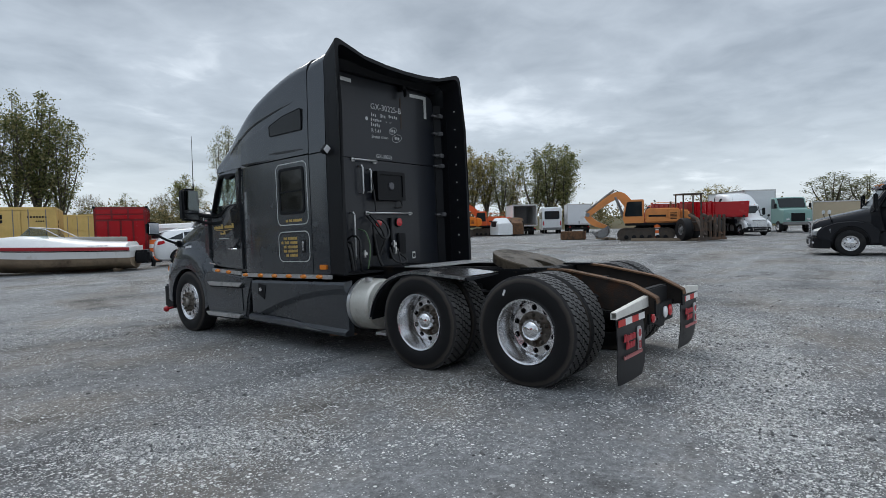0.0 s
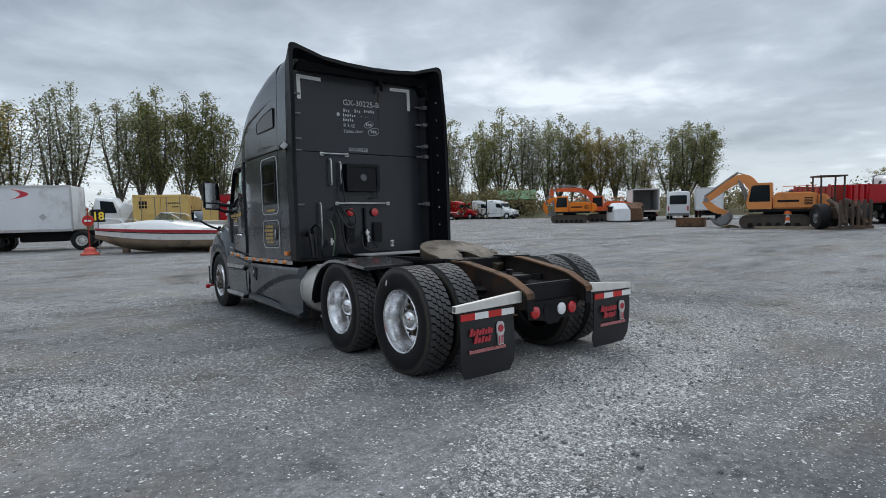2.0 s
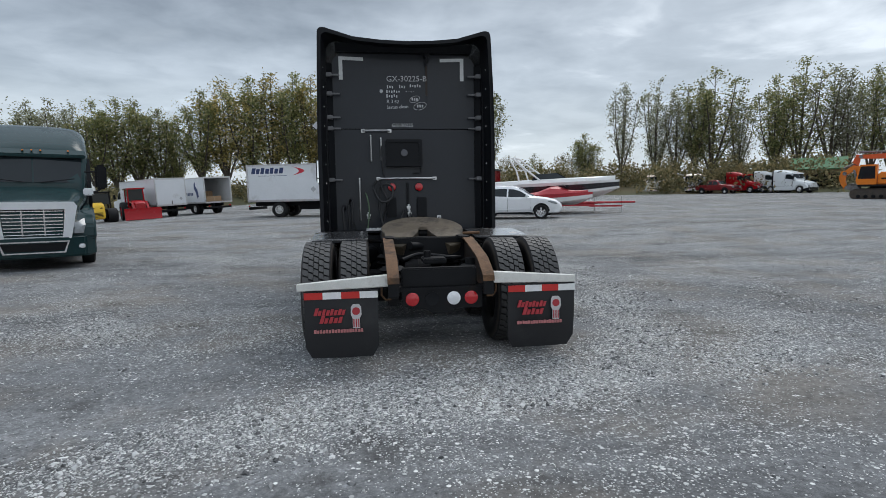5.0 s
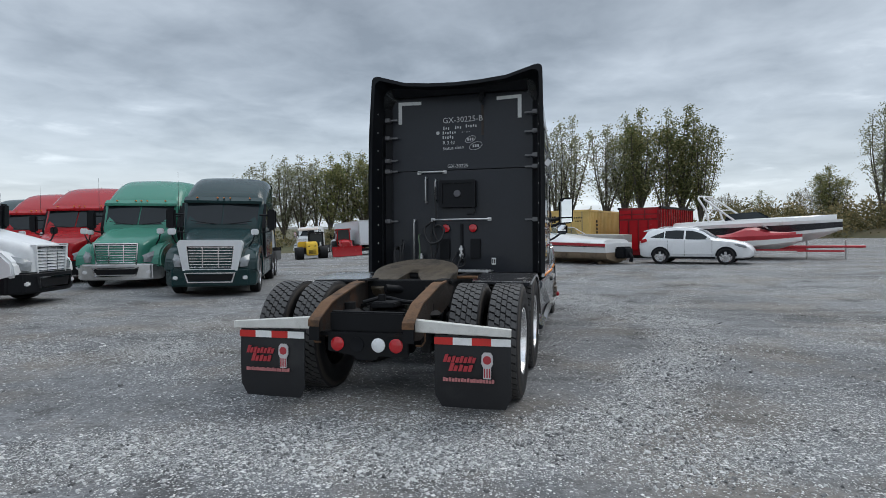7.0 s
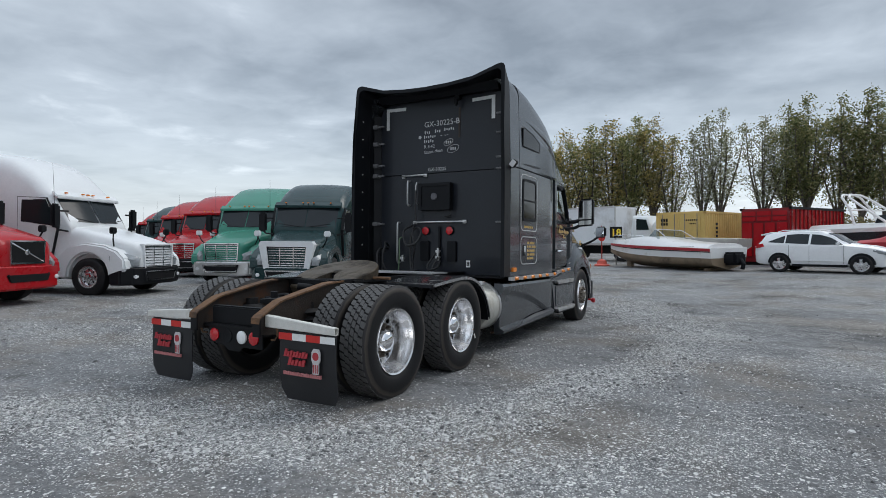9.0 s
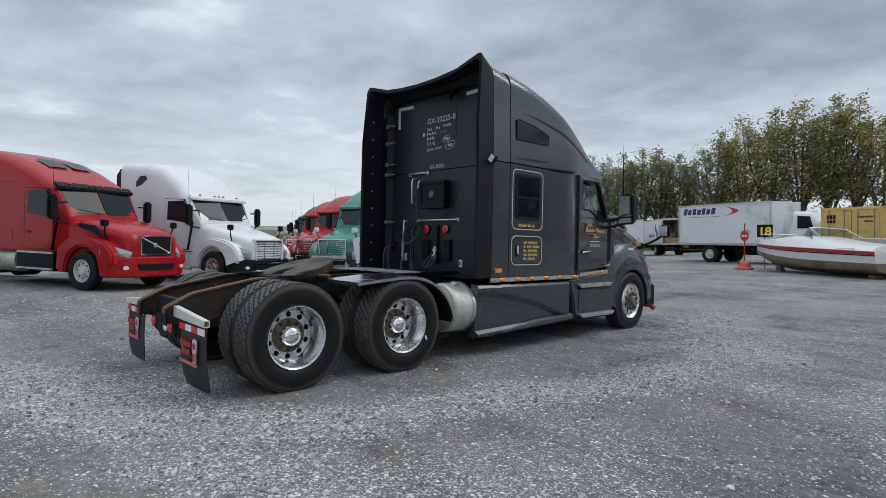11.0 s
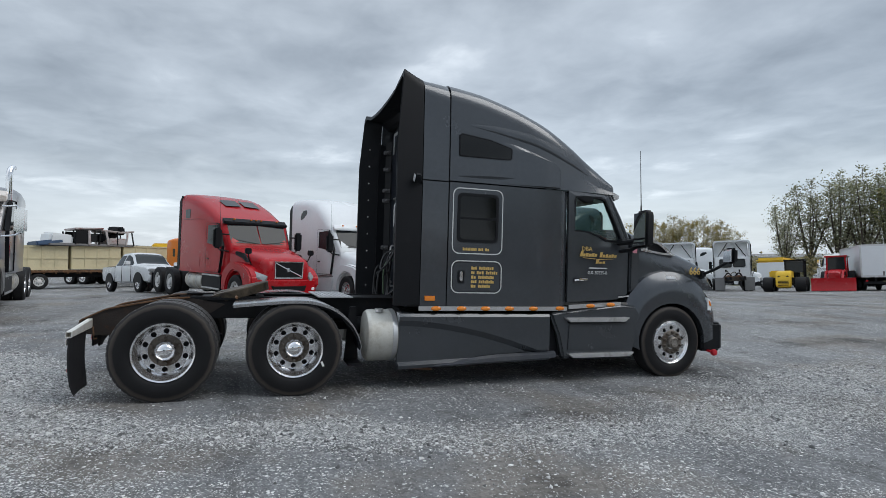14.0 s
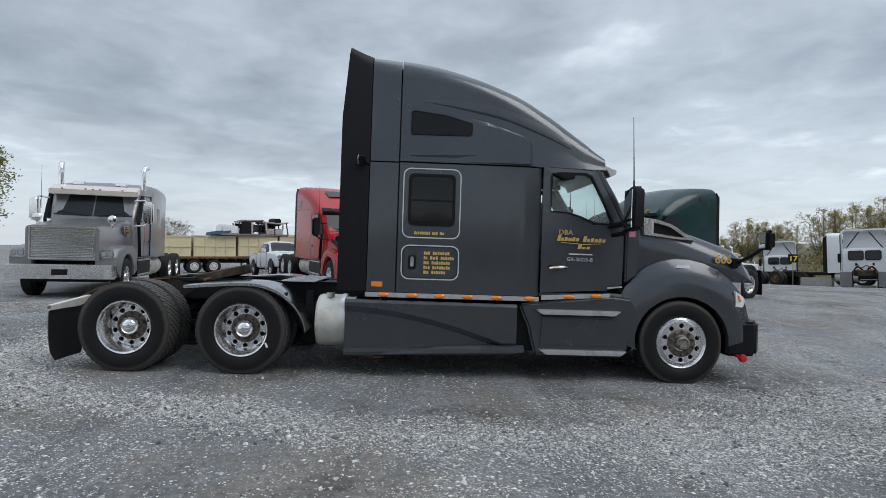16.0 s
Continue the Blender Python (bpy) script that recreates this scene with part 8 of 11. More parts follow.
def boat_on_ground(m):
    T = thing("bowrider_boat", m, "white bowrider boat with red band and brown stained bottom", "boat")
    L, beam, D = 6.3, 2.3, 1.05
    part("hull_bottom", boat_hull(B(), L, beam, D, 0.05, 0.0, 0.56), HULL_STAIN, T, "brown stained hull bottom")
    part("hull_side", boat_hull(B(), L, beam, D, 0.05, 0.562, 1.0), HULL_WHITE, T)
    part("red_band", open_strake(B(), L, beam, D, 0.05, 0.86, 0.985), material("boat_red", (0.42, 0.03, 0.04), 0.4), T)
    part("rub_rail", open_strake(B(), L, beam, D, 0.05, 0.82, 0.855, 0.02), BLACK_PLASTIC, T)
    b = B()
    rings = []
    for q in range(13):
        u = q / 12
        y = L * (0.02 + 0.95 * u)
        w = beam / 2 * (1 - max(0, (u - 0.42) / 0.58) ** 2.1) * 0.96 + 0.01
        g = 0.05 + D * (0.82 + 0.18 * u)
        hgt = 0.16 + 0.22 * math.exp(-((u - 0.55) / 0.22) ** 2)
        rings.append([(w, y, g - 0.02), (w * 0.86, y, g + hgt * 0.6), (w * 0.6, y, g + hgt), (-w * 0.6, y, g + hgt), (-w * 0.86, y, g + hgt * 0.6), (-w, y, g - 0.02)])
    loft(b, rings)
    part("deck", b, HULL_WHITE, T)
    b = B()
    for s in (1, -1):
        patch(b, [(s * 0.85, 2.6, 1.28), (s * 0.25, 3.75, 1.36), (s * 0.22, 3.40, 1.70), (s * 0.72, 2.75, 1.62)], 3, 2)
    patch(b, [(-0.25, 3.75, 1.36), (0.25, 3.75, 1.36), (0.22, 3.40, 1.70), (-0.22, 3.40, 1.70)], 2, 2)
    part("windscreen", b, glass("boat_glass", (0.5, 0.56, 0.56)), T)
    b = B()
    tube(b, [(0.85, 2.2, 1.30), (0.72, 2.75, 1.63), (0.22, 3.40, 1.71), (-0.22, 3.40, 1.71), (-0.72, 2.75, 1.63), (-0.85, 2.2, 1.30)], 0.016, 6)
    part("screen_rail", b, ALUMINIUM, T)
    b = B()
    tube(b, [(0.72, 4.6, 1.22), (0.62, 4.9, 1.44), (0.30, 5.8, 1.48), (0, 6.1, 1.48), (-0.30, 5.8, 1.48), (-0.62, 4.9, 1.44), (-0.72, 4.6, 1.22)], 0.013, 6)
    part("bow_rail", b, CHROME, T)
    b = B()
    box(b, -0.35, 0.35, -0.5, 0.05, 0.25, 0.75, 0.08)
    tube(b, [(0, -0.45, 0.5), (0, -0.6, 0.3), (0, -0.55, 0.1)], 0.08, 8)
    part("stern_drive", b, BLACK_PLASTIC, T)
    b = B()
    for s in (1, -1):
        for i in range(5):
            box(b, s * 1.125 - 0.01, s * 1.125 + 0.01, 0.7 + i * 0.14, 0.8 + i * 0.14, 0.955, 1.0)
    part("mark", b, HULL_WHITE, T)
    b = B()
    box(b, -0.12, 0.12, 4.9, 5.15, -0.05, 0.40, 0.02)
    box(b, -0.6, 0.6, 0.5, 0.7, -0.05, 0.12, 0.02)
    part("blocking", b, WOOD, T)
    return T


def boat_trailer(m):
    T = thing("boat_trailer", m, "red steel boat trailer with a jack post, standing on the yard", "trailer")
    red = paint("trailer_red", (0.42, 0.03, 0.04), 0.5)
    b = B()
    for s in (1, -1):
        tube(b, [(s * 0.85, -0.6, 0.50), (s * 0.85, 4.6, 0.52), (s * 0.1, 6.2, 0.55), (0, 7.3, 0.55)], 0.055, 6)
    for y in (0.0, 1.6, 3.2, 4.6):
        box(b, -0.85, 0.85, y - 0.05, y + 0.05, 0.46, 0.54)
    part("frame", b, red, T)
    b = B()
    for y in (5.2, 6.6):
        rod(b, (0.28 if y < 6 else 0.0, y, 0.0), (0.28 if y < 6 else 0.0, y, 0.85), 0.035)
    part("jack_post", b, ALUMINIUM, T)
    wheel_set(T, (0.9, 1.8), 1.12, 0.32, 0.2, (), 0.19)
    for s in (1, -1):
        b = B()
        box(b, s * 1.05 - 0.13, s * 1.05 + 0.13, 0.5, 2.2, 0.66, 0.70, 0.02)
        part("mudguard", b, red, T)
    b = B()
    for s in (1, -1):
        box(b, s * 0.55 - 0.06, s * 0.55 + 0.06, 0.0, 4.4, 0.60, 0.66)
        box(b, s * 0.55 - 0.03, s * 0.55 + 0.03, 1.0, 1.1, 0.5, 0.62)
        box(b, s * 0.55 - 0.03, s * 0.55 + 0.03, 3.4, 3.5, 0.5, 0.62)
    part("bunk_board", b, WOOD, T)
    return T


def wake_boat(m):
    T = thing("wake_boat", m, "white and black sport boat with tow tower, on its trailer", "boat")
    L, beam, D = 7.2, 2.5, 1.15
    part("hull_bottom", boat_hull(B(), L, beam, D, 0.62, 0.0, 0.50), HULL_WHITE, T)
    part("hull_side", boat_hull(B(), L, beam, D, 0.62, 0.502, 0.84), material("hull_black", (0.012, 0.013, 0.018), 0.25, coat=0.5), T)
    part("hull_top", boat_hull(B(), L, beam, D, 0.62, 0.842, 1.0), HULL_WHITE, T)
    b = B()
    rings = []
    for q in range(13):
        u = q / 12
        y = L * (0.02 + 0.95 * u)
        w = beam / 2 * (1 - max(0, (u - 0.42) / 0.58) ** 2.1) * 0.97 + 0.01
        g = 0.62 + D * (0.82 + 0.18 * u)
        rings.append([(w, y, g - 0.02), (w * 0.9, y, g + 0.16), (w * 0.65, y, g + 0.22), (-w * 0.65, y, g + 0.22), (-w * 0.9, y, g + 0.16), (-w, y, g - 0.02)])
    loft(b, rings)
    part("deck", b, HULL_WHITE, T)
    b = B()
    for s in (1, -1):
        patch(b, [(s * 1.05, 2.6, 1.80), (s * 0.3, 4.3, 1.92), (s * 0.28, 3.8, 2.22), (s * 0.9, 2.7, 2.15)], 3, 2)
    part("windscreen", b, FAR_GLASS, T)
    b = B()
    for s in (1, -1):
        tube(b, [(s * 1.08, 3.2, 1.72), (s * 1.0, 2.3, 2.40), (s * 0.85, 1.6, 2.95)], 0.05, 8)
        tube(b, [(s * 1.08, 1.9, 1.72), (s * 0.98, 1.7, 2.40), (s * 0.85, 1.3, 3.0)], 0.05, 8)
        rod(b, (s * 1.0, 2.3, 2.40), (s * 0.98, 1.7, 2.40), 0.03)
    tube(b, [(0.85, 1.6, 2.95), (0.5, 1.45, 3.10), (-0.5, 1.45, 3.10), (-0.85, 1.6, 2.95)], 0.05, 8)
    tube(b, [(0.85, 1.3, 3.0), (0.5, 1.2, 3.12), (-0.5, 1.2, 3.12), (-0.85, 1.3, 3.0)], 0.04, 8)
    part("tow_tower", b, HULL_WHITE, T)
    return T


def jet_boat(m):
    T = thing("small_sport_boat", m, "small red and white jet boat on a low trailer", "boat")
    L, beam, D = 3.5, 1.7, 0.70
    red = material("boat_red", (0.42, 0.03, 0.04), 0.4)
    part("hull", boat_hull(B(), L, beam, D, 0.45, 0.0, 0.70), HULL_WHITE, T)
    part("hull_top", boat_hull(B(), L, beam, D, 0.45, 0.702, 1.0), red, T)
    b = B()
    rings = []
    for q in range(11):
        u = q / 10
        y = L * (0.03 + 0.9 * u)
        w = beam / 2 * (1 - max(0, (u - 0.42) / 0.58) ** 2.1) * 0.95 + 0.01
        g = 0.45 + D * (0.82 + 0.18 * u)
        h = 0.10 + 0.30 * math.exp(-((u - 0.45) / 0.2) ** 2)
        rings.append([(w, y, g - 0.02), (w * 0.8, y, g + h * 0.7), (w * 0.4, y, g + h), (-w * 0.4, y, g + h), (-w * 0.8, y, g + h * 0.7), (-w, y, g - 0.02)])
    loft(b, rings)
    part("deck", b, red, T)
    b = B()
    patch(b, [(-0.55, 2.3, 1.36), (0.55, 2.3, 1.36), (0.45, 1.9, 1.60), (-0.45, 1.9, 1.60)], 4, 2)
    part("windscreen", b, FAR_GLASS, T)
    b = B()
    for s in (1, -1):
        box(b, s * 0.5 - 0.04, s * 0.5 + 0.04, 0.1, 3.6, 0.42, 0.5)
    box(b, -0.9, 0.9, 1.2, 1.3, 0.32, 0.42)
    box(b, -0.04, 0.04, 3.3, 5.0, 0.36, 0.44)
    part("cradle", b, red, T)
    wheel_set(T, (1.25,), 0.98, 0.28, 0.18, (), 0.17)
    return T


def track_unit(T, x, y0, y1, r, width):
    """A crawler track with its shoes and rollers."""
    b = B()
    pts = []
    n = 10
    for i in range(n + 1):
        a = -math.pi / 2 + math.pi * i / n
        pts.append((y1 + r * math.cos(a), r + r * math.sin(a)))
    for i in range(n + 1):
        a = math.pi / 2 + math.pi * i / n
        pts.append((y0 + r * math.cos(a), r + r * math.sin(a)))
    prism(b, pts, x - width / 2 + 0.05, x + width / 2 - 0.05, "x")
    per = [Vector((0, p[0], p[1])) for p in pts]
    total = sum((per[i] - per[(i + 1) % len(per)]).length for i in range(len(per)))
    step, acc = 0.19, 0.0
    for i in range(len(per)):
        a, c = per[i], per[(i + 1) % len(per)]
        d = (c - a)
        L = d.length
        while acc < L:
            p = a + d * (acc / L)
            ang = math.degrees(math.atan2(d.z, d.y))
            box(b, x - width / 2, x + width / 2, -0.08, 0.08, -0.035, 0.035, 0, pose(0, p.y, p.z, ang, 0, 0))
            acc += step
        acc -= L
    return part("track", b, TRACK_STEEL, T)


def plate_arm(line, heights, half, bevel=0.03):
    """A box-section arm along a line of (y, z), its height set point by point."""
    b = B()
    P = spline([(0, y, z) for y, z in line], 5)
    rings = []
    for i, p in enumerate(P):
        d = (P[min(i + 1, len(P) - 1)] - P[max(0, i - 1)]).normalized()
        up = Vector((0, -d.z, d.y))
        u = i / (len(P) - 1) * (len(heights) - 1)
        q = min(int(u), len(heights) - 2)
        h = 0.5 * (heights[q] + (heights[q + 1] - heights[q]) * (u - q))
        rings.append([p + up * h + Vector((half, 0, 0)), p - up * h + Vector((half, 0, 0)), p - up * h - Vector((half, 0, 0)), p + up * h - Vector((half, 0, 0))])
    loft(b, rings)
    return b


def excavator(m, body, label, boom, stick, bucket, scale=1.0):
    """A crawler excavator facing along y; boom and stick are lines of (y, z), bucket the pose of its pin and its turn."""
    T = thing("excavator", m @ Matrix.Scale(scale, 4), label, "excavator")
    for s in (1, -1):
        t = track_unit(T, s * 1.15, -1.55, 1.55, 0.44, 0.6)
        for k in range(6):
            part("track_roller", lathe(B(), [(0.16, -0.02), (0.16, 0.05), (0.06, 0.08)], 14, pose(s * 1.45, -1.35 + 0.54 * k, 0.24, 0, 0, 0 if s > 0 else 180)), FRAME_BLACK, t)
    b = B()
    box(b, -0.85, 0.85, -0.95, 0.95, 0.5, 0.95, 0.1)
    lathe(b, [(0.75, 0), (0.75, 0.25)], 24, pose(0, 0, 0.92, 0, -90, 0))
    part("undercarriage", b, FRAME_BLACK, T)
    part("deck", box(B(), -1.4, 1.4, -2.3, 1.45, 1.10, 1.28, 0.03), FRAME_BLACK, T)
    b = B()
    prism(b, [(-2.35, 1.28), (-2.35, 2.28), (-1.9, 2.36), (-0.1, 2.36), (0.05, 2.05), (0.05, 1.28)], -1.38, 1.38, "x", 0.07, segments=3)
    part("engine_house", b, body, T)
    b = B()
    prism(b, [(-2.36, 1.15), (-2.95, 1.32), (-3.05, 1.6), (-2.98, 2.15), (-2.36, 2.30)], -1.36, 1.36, "x", 0.12, segments=3)
    part("counterweight", b, body, T)
    for s in (1, -1):
        for y0, y1 in ((-2.25, -1.55), (-1.5, -0.75), (-0.7, -0.05)):
            part("panel", box(B(), s * 1.39 - 0.012, s * 1.39 + 0.012, y0, y1, 1.36, 2.20, 0.02), body, T)
        for k in range(5):
            part("louvre", box(B(), s * 1.405 - 0.01, s * 1.405 + 0.01, -2.12, -1.68, 1.55 + 0.1 * k, 1.60 + 0.1 * k), FRAME_BLACK, T)
        part("side_stripe", box(B(), s * 1.405 - 0.008, s * 1.405 + 0.008, -1.4, -0.2, 1.72, 1.86), FRAME_BLACK, T, "dark maker's stripe")
    b = B()
    box(b, 0.55, 1.36, 0.1, 1.4, 1.28, 1.75, 0.06)
    part("toolbox", b, body, T)
    # the cab: posts and roof round tall panes
    side = [(0.12, 1.28), (1.50, 1.28), (1.62, 1.62), (1.42, 2.92), (1.22, 3.0), (0.18, 3.0)]
    b = B()
    frame_loop(b, side, [(0.22, 1.78), (1.40, 1.78), (1.47, 1.86), (1.31, 2.82), (1.18, 2.88), (0.26, 2.88)], -1.36, -1.28)
    frame_loop(b, side, [(0.22, 1.78), (1.40, 1.78), (1.47, 1.86), (1.31, 2.82), (1.18, 2.88), (0.26, 2.88)], -0.50, -0.42)
    box(b, -1.34, -0.44, 0.14, 1.3, 2.93, 3.03, 0.03)
    box(b, -1.34, -0.44, 0.12, 0.2, 1.3, 2.95)
    box(b, -1.34, -0.44, 0.2, 1.5, 1.28, 1.6)
    cab = part("cab", b, body, T)
    for x in (-1.325, -0.455):
        b = B()
        prism(b, [(0.2, 1.76), (1.42, 1.76), (1.49, 1.86), (1.33, 2.84), (1.18, 2.9), (0.24, 2.9)], x - 0.006, x + 0.006, "x")
        part("side_glass", b, FAR_GLASS, cab)
    b = B()
    prism(b, [(1.50, 1.6), (1.605, 1.64), (1.42, 2.90), (1.36, 2.88)], -1.27, -0.51, "x")
    part("front_glass", b, FAR_GLASS, cab)
    part("seat", box(B(), -1.1, -0.7, 0.35, 0.75, 1.6, 2.3, 0.06), FRAME_BLACK, cab)
    b = B()
    tube(b, [(1.3, -2.2, 2.36), (1.3, -2.2, 2.8), (1.3, -0.3, 2.8), (1.3, -0.3, 2.36)], 0.025, 6)
    part("handrail", b, body, T)
    part("exhaust", rod(B(), (0.7, -1.7, 2.3), (0.7, -1.75, 2.85), 0.07), RUST, T)
    part("boom", plate_arm(boom, (0.42, 0.72, 0.66, 0.5, 0.36), 0.24), body, T)
    st = part("stick", plate_arm(stick, (0.34, 0.52, 0.42, 0.26), 0.18), body, T)
    part("stick_boss", lathe(B(), [(0.17, -0.26), (0.17, 0.26)], 14, pose(0, boom[-1][0], boom[-1][1])), STEEL_GREY, st)
    y, z, turn = bucket
    b = B()
    n = 8
    back = [(0.62 * math.cos(a) - 0.1, 0.62 * math.sin(a) - 0.45) for a in [math.pi * (0.42 + 1.05 * i / n) for i in range(n + 1)]]
    inner = [(p * 0.88, q * 0.88 - 0.05) for p, q in back[::-1]]
    prism(b, back + inner, -0.55, 0.55, "x")
    for sx in (-0.55, 0.51):
        prism(b, back, sx, sx + 0.04, "x")
    b.transform(pose(0, y, z, turn, 0, 0))
    bk = part("bucket", b, STEEL_GREY, T)
    for k in range(5):
        t = B()
        prism(t, [(back[-1][0], back[-1][1] + 0.05), (back[-1][0], back[-1][1] - 0.06), (back[-1][0] + 0.26, back[-1][1] - 0.02)], -0.5 + 0.22 * k, -0.38 + 0.22 * k, "x")
        t.transform(pose(0, y, z, turn, 0, 0))
        part("bucket_tooth", t, STEEL_GREY, bk)
    mid = boom[len(boom) // 2]
    for sx in (-0.36, 0.36):
        part("lift_ram", rod(B(), (sx, boom[0][0] + 0.7, 1.45), (sx, mid[0], mid[1] - 0.1), 0.09), STEEL_GREY, T)
        part("lift_rod", rod(B(), (sx, (boom[0][0] + 0.7 + mid[0]) / 2, (1.45 + mid[1] - 0.1) / 2), (sx, mid[0], mid[1] - 0.1), 0.05), CHROME, T)
    part("stick_ram", rod(B(), (0, mid[0] + 0.1, mid[1] + 0.45), (0, stick[0][0], stick[0][1] + 0.28), 0.09), STEEL_GREY, T)
    part("boom_hose", tube(B(), [(0.12, boom[0][0] + 0.2, boom[0][1] + 0.4), (0.12, mid[0], mid[1] + 0.42), (0.12, boom[-1][0], boom[-1][1] + 0.35)], 0.03, 6, 4), HOSE, T)
    return T


def wheel_loader(m, label):
    T = thing("burnt_wheel_loader", m, label, "wheel loader")
    soot = material("burnt_steel", (0.06, 0.045, 0.036), 0.85, vary=0.4, scale=3, dirt=(0.15, 0.08, 0.045), dirt_amount=0.4, bump=0.4)
    wheel_set(T, (-1.6, 1.6), 1.45, 0.85, 0.62, (), 0.42, STEEL_GREY)
    b = B()
    box(b, -0.8, 0.8, -3.2, -0.4, 0.9, 2.1, 0.12)
    box(b, -0.7, 0.7, -0.4, 2.2, 0.7, 1.4, 0.1)
    part("chassis", b, soot, T)
    b = B()
    for x in (-0.7, 0.7):
        for y in (-0.7, 0.6):
            rod(b, (x, y, 1.6), (x, y * 0.95, 3.5), 0.06, seg=8)
    box(b, -0.85, 0.85, -0.85, 0.75, 3.48, 3.58, 0.03)
    part("cab_frame", b, soot, T)
    for s in (1, -1):
        part("lift_arm", tube(B(), [(s * 0.5, 1.2, 1.9), (s * 0.55, 2.4, 1.6), (s * 0.6, 3.6, 0.4)], 0.13, 8), soot, T)
        part("lift_ram", rod(B(), (s * 0.35, 1.0, 1.2), (s * 0.4, 3.0, 1.5), 0.07), soot, T)
    for i in range(6):
        part("fork_tine", box(B(), -0.9 + i * 0.33, -0.78 + i * 0.33, 3.4, 3.6, 0.3, 1.9), soot, T)
    part("fork_bar", box(B(), -1.0, 1.0, 3.4, 3.6, 0.1, 0.3), soot, T)
    return T


def dump_body_truck(m, label, body):
    """A dump truck seen by its tipper."""
    T = thing("dump_truck", m, label, "dump truck")
    b = B()
    prism(b, [(-2.6, 1.35), (-2.75, 2.42), (2.6, 2.48), (2.75, 2.62), (3.0, 2.62), (2.6, 1.35)], -1.22, -1.14, "x", 0.01)
    prism(b, [(-2.6, 1.35), (-2.75, 2.42), (2.6, 2.48), (2.75, 2.62), (3.0, 2.62), (2.6, 1.35)], 1.14, 1.22, "x", 0.01)
    box(b, -1.2, 1.2, -2.6, 2.6, 1.30, 1.40)
    box(b, -1.2, 1.2, 2.5, 2.6, 1.3, 2.56)
    part("tipper", b, body, T)
    b = B()
    prism(b, [(-1.15, 1.38), (1.15, 1.38), (1.15, 2.40), (-1.15, 2.40)], -2.72, -2.62, "y", 0.01)
    part("tailgate", b, body, T)
    for s in (1, -1):
        for k in range(7):
            b = B()
            box(b, s * 1.25 - 0.04, s * 1.25 + 0.04, -2.4 + 0.78 * k, -2.28 + 0.78 * k, 1.35, 2.44, 0.01)
            part("side_rib", b, body, T)
        b = B()
        box(b, s * 0.42 - 0.06, s * 0.42 + 0.06, -2.5, 5.0, 0.85, 1.15)
        part("frame_rail", b, FRAME_BLACK, T)
    cab_block(T, 5.6, 3.1, 1.15, 0.8, 1.7, 2.45, body)
    wheel_set(T, (-1.5, -0.2, 4.5), 1.22, 0.5, 0.28, (0, 1), 0.29)
    return T


def bus(m, label):
    T = thing("small_bus", m, label, "bus")
    b = B()
    loft(b, [ring(0, 1.0, 0.45, 2.75, 0.2), ring(0.08, 1.06, 0.40, 2.85, 0.2), ring(7.0, 1.06, 0.40, 2.85, 0.2), ring(7.3, 0.95, 0.45, 2.3, 0.2)])
    part("body", b, WHITE_PAINT, T)
    b = B()
    prism(b, rounded(-0.8, 0.8, 1.55, 2.45, 0.12), -0.02, 0.01, "y")
    part("rear_window", b, FAR_GLASS, T)
    b = B()
    box(b, -1.0, 1.0, -0.1, 0.05, 0.42, 0.66, 0.03)
    part("bumper", b, STEEL_GREY, T)
    for s in (1, -1):
        b = B()
        box(b, s * 0.9 - 0.06, s * 0.9 + 0.06, -0.02, 0.02, 0.9, 1.35, 0.01)
        part("tail_lamp", b, RED_LENS, T)
        for k in range(5):
            b = B()
            box(b, s * 1.05 - 0.015, s * 1.05 + 0.015, 0.6 + 1.2 * k, 1.6 + 1.2 * k, 1.6, 2.35, 0.01)
            part("side_window", b, FAR_GLASS, T)
    wheel_set(T, (1.6, 5.6), 1.04, 0.4, 0.25, (0,), 0.22)
    return T


def farm_tractor(m, body, label, blade=True, name="farm_tractor"):
    T = thing(name, m, label, "tractor")
    for s in (1, -1):
        road_wheel(T, s * 1.05, -0.9, 0.75, 0.45, s, False, body, 0.40)
        road_wheel(T, s * 0.95, 1.2, 0.50, 0.30, s, False, body, 0.27)
    b = B()
    loft(b, [ring(2.0, 0.34, 0.7, 1.30, 0.1), ring(1.8, 0.40, 0.65, 1.45, 0.12), ring(0.2, 0.45, 0.65, 1.60, 0.12)])
    part("bonnet", b, body, T)
    b = B()
    for x in (-0.6, 0.6):
        for y in (-1.2, 0.2):
            rod(b, (x, y, 1.1), (x * 0.92, y, 2.5), 0.05, seg=8)
    box(b, -0.72, 0.72, -1.4, 0.4, 2.48, 2.60, 0.04)
    box(b, -0.6, 0.6, -1.3, 0.2, 0.6, 1.15, 0.06)
    part("cab_frame", b, body, T)
    b = B()
    box(b, -0.58, 0.58, -1.2, 0.18, 1.16, 2.47)
    part("cab_glass", b, FAR_GLASS, T)
    if blade:
        b = B()
        for s in (1, -1):
            tube(b, [(s * 0.5, 0.2, 1.5), (s * 0.5, 1.6, 1.4), (s * 0.5, 2.6, 0.5)], 0.09, 6)
        prism(b, [(2.6, 0.08), (2.95, 0.05), (2.80, 0.4), (2.85, 0.95), (2.65, 0.95)], -1.3, 1.3, "x", 0.02)
        part("loader_blade", b, body, T)
    return T


